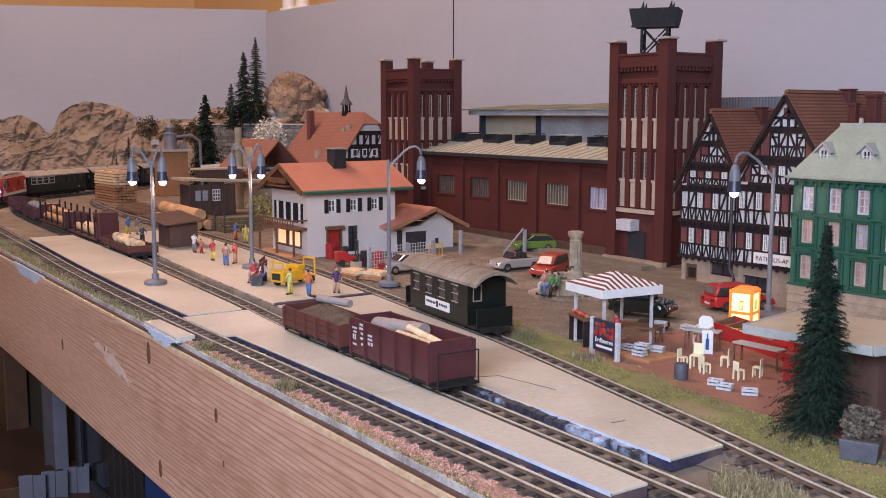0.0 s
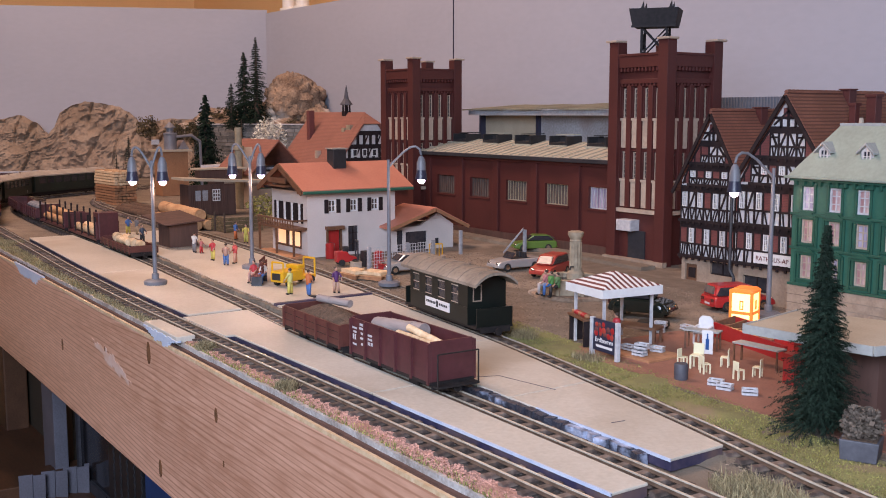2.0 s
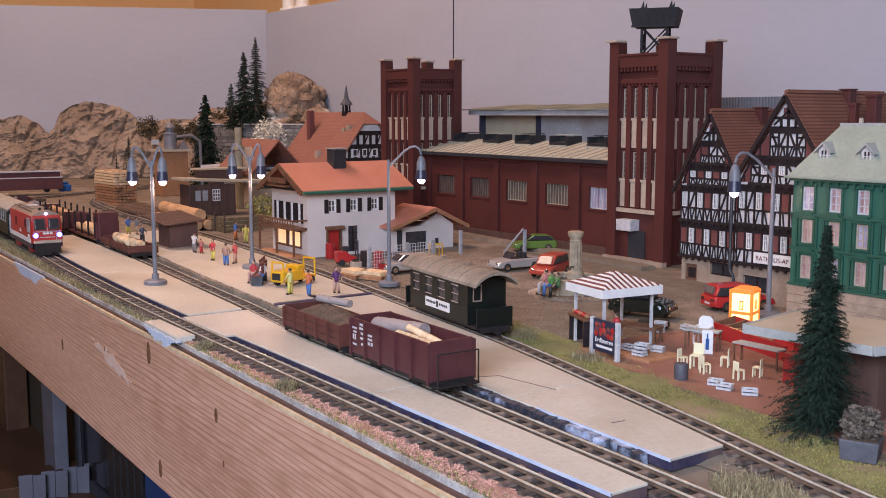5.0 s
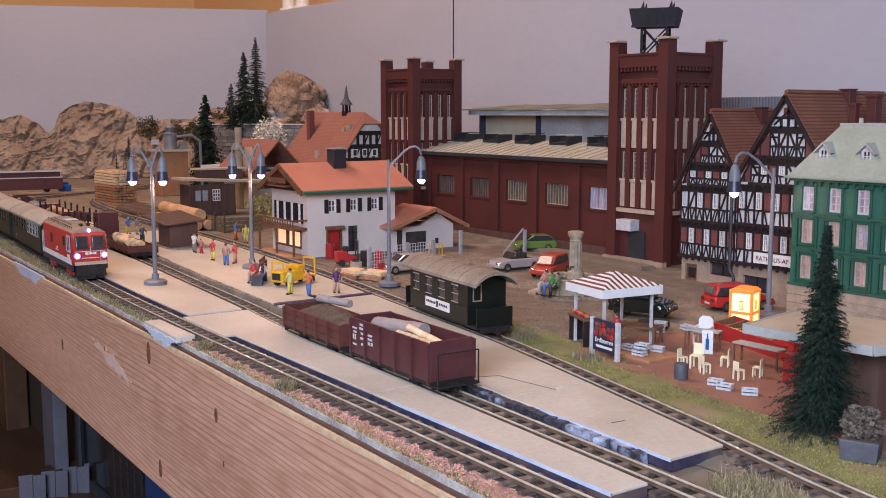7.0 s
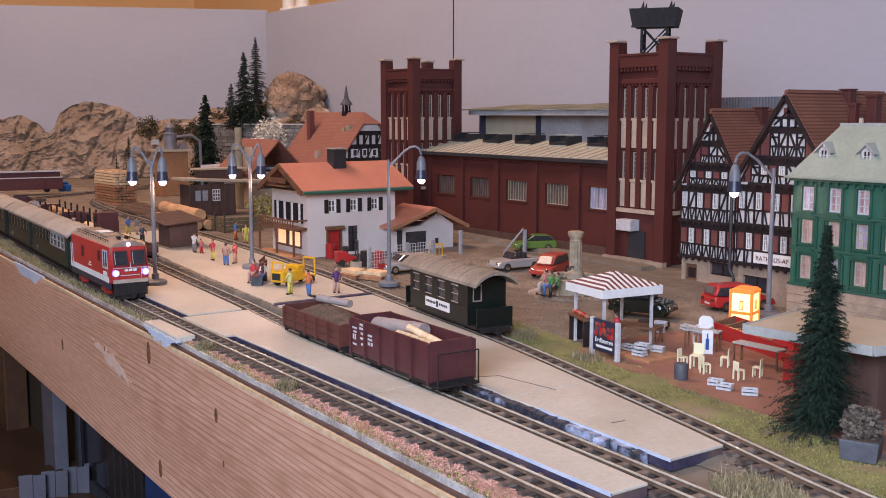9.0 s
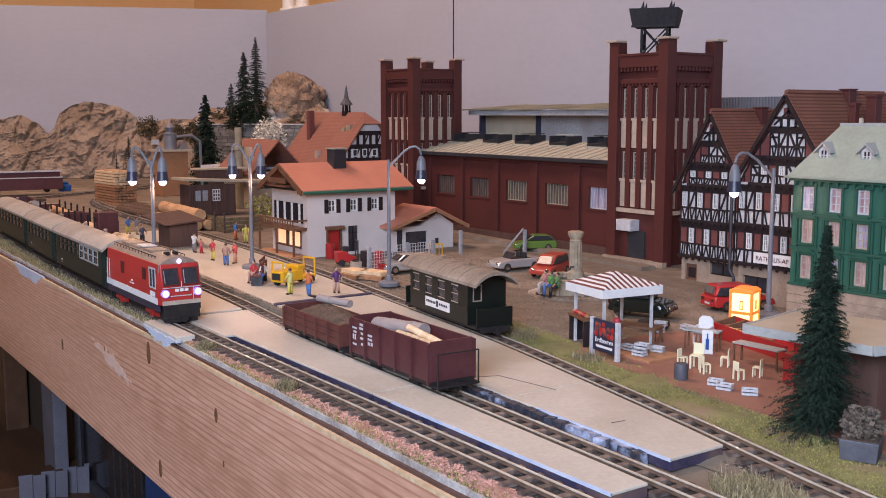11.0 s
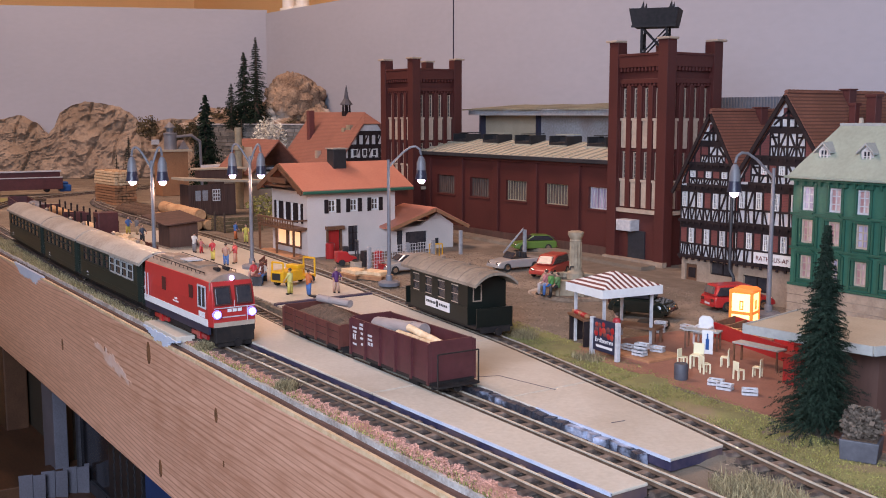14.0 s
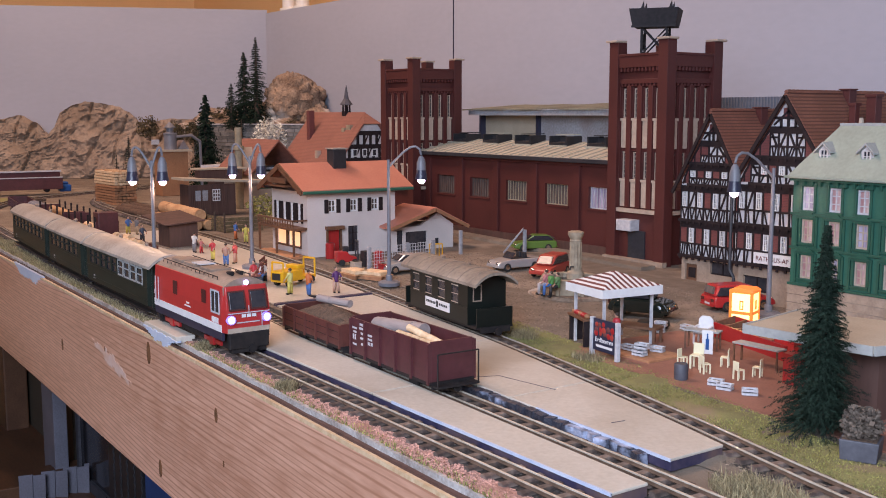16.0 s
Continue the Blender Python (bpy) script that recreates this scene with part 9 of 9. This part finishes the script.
def terrace():
    c = chair(sized(-35.9, 41.5, 0.09, 20, 0.76), "terrace chairs")
    for a, b, r in ((-34.9, 41.0, 160), (-35.3, 43.0, -60), (-33.1, 41.4, 170), (-32.9, 42.6, -70), (-36.6, 41.2, 100)):
        copy_thing(c, sized(a, b, 0.09, r, 0.72))
    w = thing("arm_chair", "white plastic armchair with high back", "chair", sized(-39.7, 46.4, 0.09, 20, 0.78))
    part("seat", Mb().box(-0.6, 0.6, -0.5, 0.5, 0.75, 0.9), M["white"], w, bevel=0.05)
    part("backrest", Mb().prism([(-0.6, 0.9), (0.6, 0.9), (0.55, 1.75), (0.3, 2.0), (-0.3, 2.0), (-0.55, 1.75)], 0.4, 0.52, "y"), M["white"], w, bevel=0.04)
    for x in (-0.55, 0.55):
        part("armrest", Mb().box(x - 0.07, x + 0.07, -0.5, 0.45, 1.2, 1.3), M["white"], w)
        for y in (-0.45, 0.45):
            part("leg", Mb().box(x - 0.07, x + 0.07, y - 0.07, y + 0.07, 0, 1.2), M["white"], w)
    for a, b, r, L in ((-38.8, 45.3, 35, 1.4), (-34.4, 44.6, 12, 2.0)):
        t = thing("terrace_table", "grey-topped terrace table on thin legs", "table", sized(a, b, 0.09, r - 10, 0.72), group="terrace tables")
        part("top", Mb().box(-L, L, -0.55, 0.55, 1.4, 1.52), M["hutedge"], t, bevel=0.02)
        for x in (-L + 0.15, L - 0.15):
            for y in (-0.45, 0.45):
                part("leg", Mb().box(x - 0.06, x + 0.06, y - 0.06, y + 0.06, 0, 1.4), M["brownwood"], t)
    s = thing("standing_sign", "white standing board with a blue bottle picture", "sign", sized(-37.6, 44.3, 0.09, 28, 0.6))
    part("board", Mb().box(-0.5, 0.5, -0.06, 0.06, 0.1, 2.3), M["white"], s)
    part("picture", Mb().box(-0.16, 0.16, -0.075, -0.06, 0.5, 1.5).box(-0.07, 0.07, -0.075, -0.06, 1.5, 2.0), M["bluecan"], s)
    f = thing("snack_counter", "red snack bar counter with open display bins", "counter", sized(-39.6, 48.7, 0.09, -17, 0.66))
    part("front", Mb().box(-1.5, 9.0, -0.9, -0.7, 0, 1.3), M["red"], f)
    part("shelf", Mb().box(-1.5, 9.0, -0.7, 1.3, 0.7, 0.85), M["red"], f)
    part("back", Mb().box(-1.5, 9.0, 1.3, 1.5, 0, 1.7), M["red"], f)
    for x in (-1.5, 0.3, 2.1, 4.0):
        part("divider", Mb().prism([(-0.7, 0.85), (1.3, 0.85), (1.3, 1.75), (-0.7, 1.3)], x, x + 0.16, "x"), M["brownwood"], f)
        part("goods", Mb().box(x + 0.3, x + 1.4, -0.4, 0.7, 0.85, 1.1), M["plank"], f, bevel=0.1)
    b = thing("phone_booth", "glowing orange and yellow phone booth, lit from inside", "booth", sized(-41.0, 51.6, 0.03, 20, 0.74))
    W = 0.98
    part("base", Mb().box(-W, W, -W, W, 0, 0.15), M["boothframe"], b)
    for x in (-1, 1):
        for y in (-1, 1):
            part("corner_post", Mb().box(min(x * W, x * (W - 0.22)), max(x * W, x * (W - 0.22)), min(y * W, y * (W - 0.22)), max(y * W, y * (W - 0.22)), 0.15, 3.2), M["boothframe"], b)
    part("roof", Mb().prism([(-W - 0.05, 3.2), (W + 0.05, 3.2), (W + 0.05, 3.45), (W - 0.3, 3.62), (-W + 0.3, 3.62), (-W - 0.05, 3.45)], -W - 0.05, W + 0.05, "y"), M["boothframe"], b, bevel=0.08)
    for k in range(4):
        mt = Matrix.Rotation(radians(90 * k), 4, "Z")
        part("lit_panel", Mb(mt).box(-W + 0.22, W - 0.22, -W + 0.08, -W + 0.12, 0.15, 3.2), M["booth"], b, "glowing glass panel")
        part("cross_bar", Mb(mt).box(-W + 0.22, W - 0.22, -W + 0.02, -W + 0.08, 1.45, 1.7), M["boothframe"], b)
        part("picture", Mb(mt).wall(-0.12, 0.2, 1.85, 2.6, -W + 0.03, -W + 0.08, [(-0.04, 0.12, 1.95, 2.5)]), M["boothframe"], b)
    h = thing("snack_hut", "snack bar hut with a flat sand-coloured felt roof", "hut", place(-30.4, 39.0))
    poly = [(0.3, 0.5), (5.9, 1.0), (6.6, 3.4), (14, 3.6), (14, 12), (-0.3, 9.6)]
    part("roof", Mb().prism([(-0.4, -0.2), (5.8, 0.4), (6.3, 2.2), (14, 2.4), (14, 9.2), (-1.2, 4.9)], 3.25, 3.55, "z"), M["hutroof"], h, "sand-coloured flat roof")
    part("roof_edge", Mb().bar((-0.4, -0.25, 3.38), (5.8, 0.35, 3.38), 0.1, 0.42).bar((5.85, 0.4, 3.38), (6.35, 2.2, 3.38), 0.1, 0.42).bar((-0.45, -0.2, 3.38), (-1.25, 4.9, 3.38), 0.1, 0.42), M["hutedge"], h, "grey metal roof edge")
    # darker boards chosen to put the deep shade under the roof into the colour
    part("wall", Mb().prism([(2.8, 1.3), (5.4, 1.5), (5.7, 3.0), (14, 3.2), (14, 8.6), (2.4, 5.2)], 0, 3.25, "z"), M["shedwood"], h, "board wall in a dark brown that stands in for deep shade")
    part("counter_wall", Mb().prism([(-1.0, 3.6), (2.4, 3.2), (2.4, 4.6), (-1.2, 4.6)], 0, 1.6, "z"), M["red"], h, "red bar front")
    part("back_panel", Mb().box(-1.0, 2.4, 4.4, 4.6, 1.6, 3.2), M["red"], h)
    p = thing("planter", "dark grey box planter with a brown dry bush", "planter", sized(-22.6, 35.7, 0.05, 24, 0.7))
    part("box", Mb().prism([(-0.95, 0), (0.95, 0), (1.05, 1.15), (-1.05, 1.15)], -0.95, 0.95, "y"), M["planter"], p, bevel=0.06)
    part("soil", Mb().box(-0.9, 0.9, -0.85, 0.85, 1.0, 1.2), M["coal"], p)
    bush("dry_bush", -22.6, 35.7, 0.72, 0.9, 1.4, M["heather"], "brown dry heather bush in the planter", "bush", 2600, 77, 0.1)
    fir(-25.4, 37.0, 0.0, 8.9, 2.1, 12, "dark green bottle-brush fir beside the terrace", 84, 22, 26, fat=0.7, bell=1.15)


terrace()


# ---- under the table
def below():
    c = thing("cupboard", "dark brown wooden cupboard under the layout", "cupboard", place(0, 0, 0))
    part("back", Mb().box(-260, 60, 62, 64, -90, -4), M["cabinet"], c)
    part("side", Mb().box(-240, -196, 42, 44, -70, -12), M["shelfwood"], c)
    part("shelf", Mb().box(-196, -100, 34, 62, -44, -42), M["shelfwood"], c)
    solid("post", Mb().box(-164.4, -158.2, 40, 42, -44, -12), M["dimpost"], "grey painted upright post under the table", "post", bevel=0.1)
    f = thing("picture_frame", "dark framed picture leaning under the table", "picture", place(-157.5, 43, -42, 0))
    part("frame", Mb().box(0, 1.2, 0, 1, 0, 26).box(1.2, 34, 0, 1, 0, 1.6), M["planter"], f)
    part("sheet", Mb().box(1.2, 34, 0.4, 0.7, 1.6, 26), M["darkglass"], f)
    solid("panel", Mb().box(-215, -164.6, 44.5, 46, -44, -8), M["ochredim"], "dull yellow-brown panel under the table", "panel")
    solid("plank", Mb().box(-161.2, -153.8, 20, 53, -43, -40), M["shelfwood"], "reddish brown shelf plank under the table", "plank", bevel=0.2)
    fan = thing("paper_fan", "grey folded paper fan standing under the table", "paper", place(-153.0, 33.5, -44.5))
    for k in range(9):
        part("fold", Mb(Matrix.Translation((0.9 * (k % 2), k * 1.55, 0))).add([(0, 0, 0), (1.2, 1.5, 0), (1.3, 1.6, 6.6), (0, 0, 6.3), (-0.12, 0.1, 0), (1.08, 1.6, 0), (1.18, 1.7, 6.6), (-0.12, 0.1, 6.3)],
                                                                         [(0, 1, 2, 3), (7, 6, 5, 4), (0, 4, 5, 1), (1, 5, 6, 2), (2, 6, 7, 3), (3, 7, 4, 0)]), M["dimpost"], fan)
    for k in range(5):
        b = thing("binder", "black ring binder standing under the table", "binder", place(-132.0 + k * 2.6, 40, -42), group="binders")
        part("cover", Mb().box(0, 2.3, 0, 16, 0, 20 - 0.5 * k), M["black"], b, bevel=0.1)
        # spirals in the grey that is darkened for the under-table shade
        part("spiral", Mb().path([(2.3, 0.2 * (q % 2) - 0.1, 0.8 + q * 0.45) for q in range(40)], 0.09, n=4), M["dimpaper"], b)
    solid("blue_canister", Mb().box(-118.6, -109, 40, 46, -42, -24), M["bluecan"], "blue plastic canister under the table", "canister", bevel=0.6)
    solid("table_leg", Mb().box(-196, -190, 40, 44, -90, -3), M["shelfwood"], "squared wooden leg of the layout table", "table leg", group="table legs", bevel=0.3)
    solid("table_leg", Mb().box(10, 16, 40, 46, -90, -3), M["shelfwood"], "squared wooden leg of the layout table", "table leg", group="table legs", bevel=0.3)


below()


# ---- what moves
def motions():
    walk(LOCO, ride(LOCO, 0.0, 11.3))
    walk(COACH_1, ride(COACH_1, 11.8, 15.4))
    walk(COACH_2, ride(COACH_2, 27.6, 12.4))
    walk(COACH_3, ride(COACH_3, 40.4, 17.4))


motions()
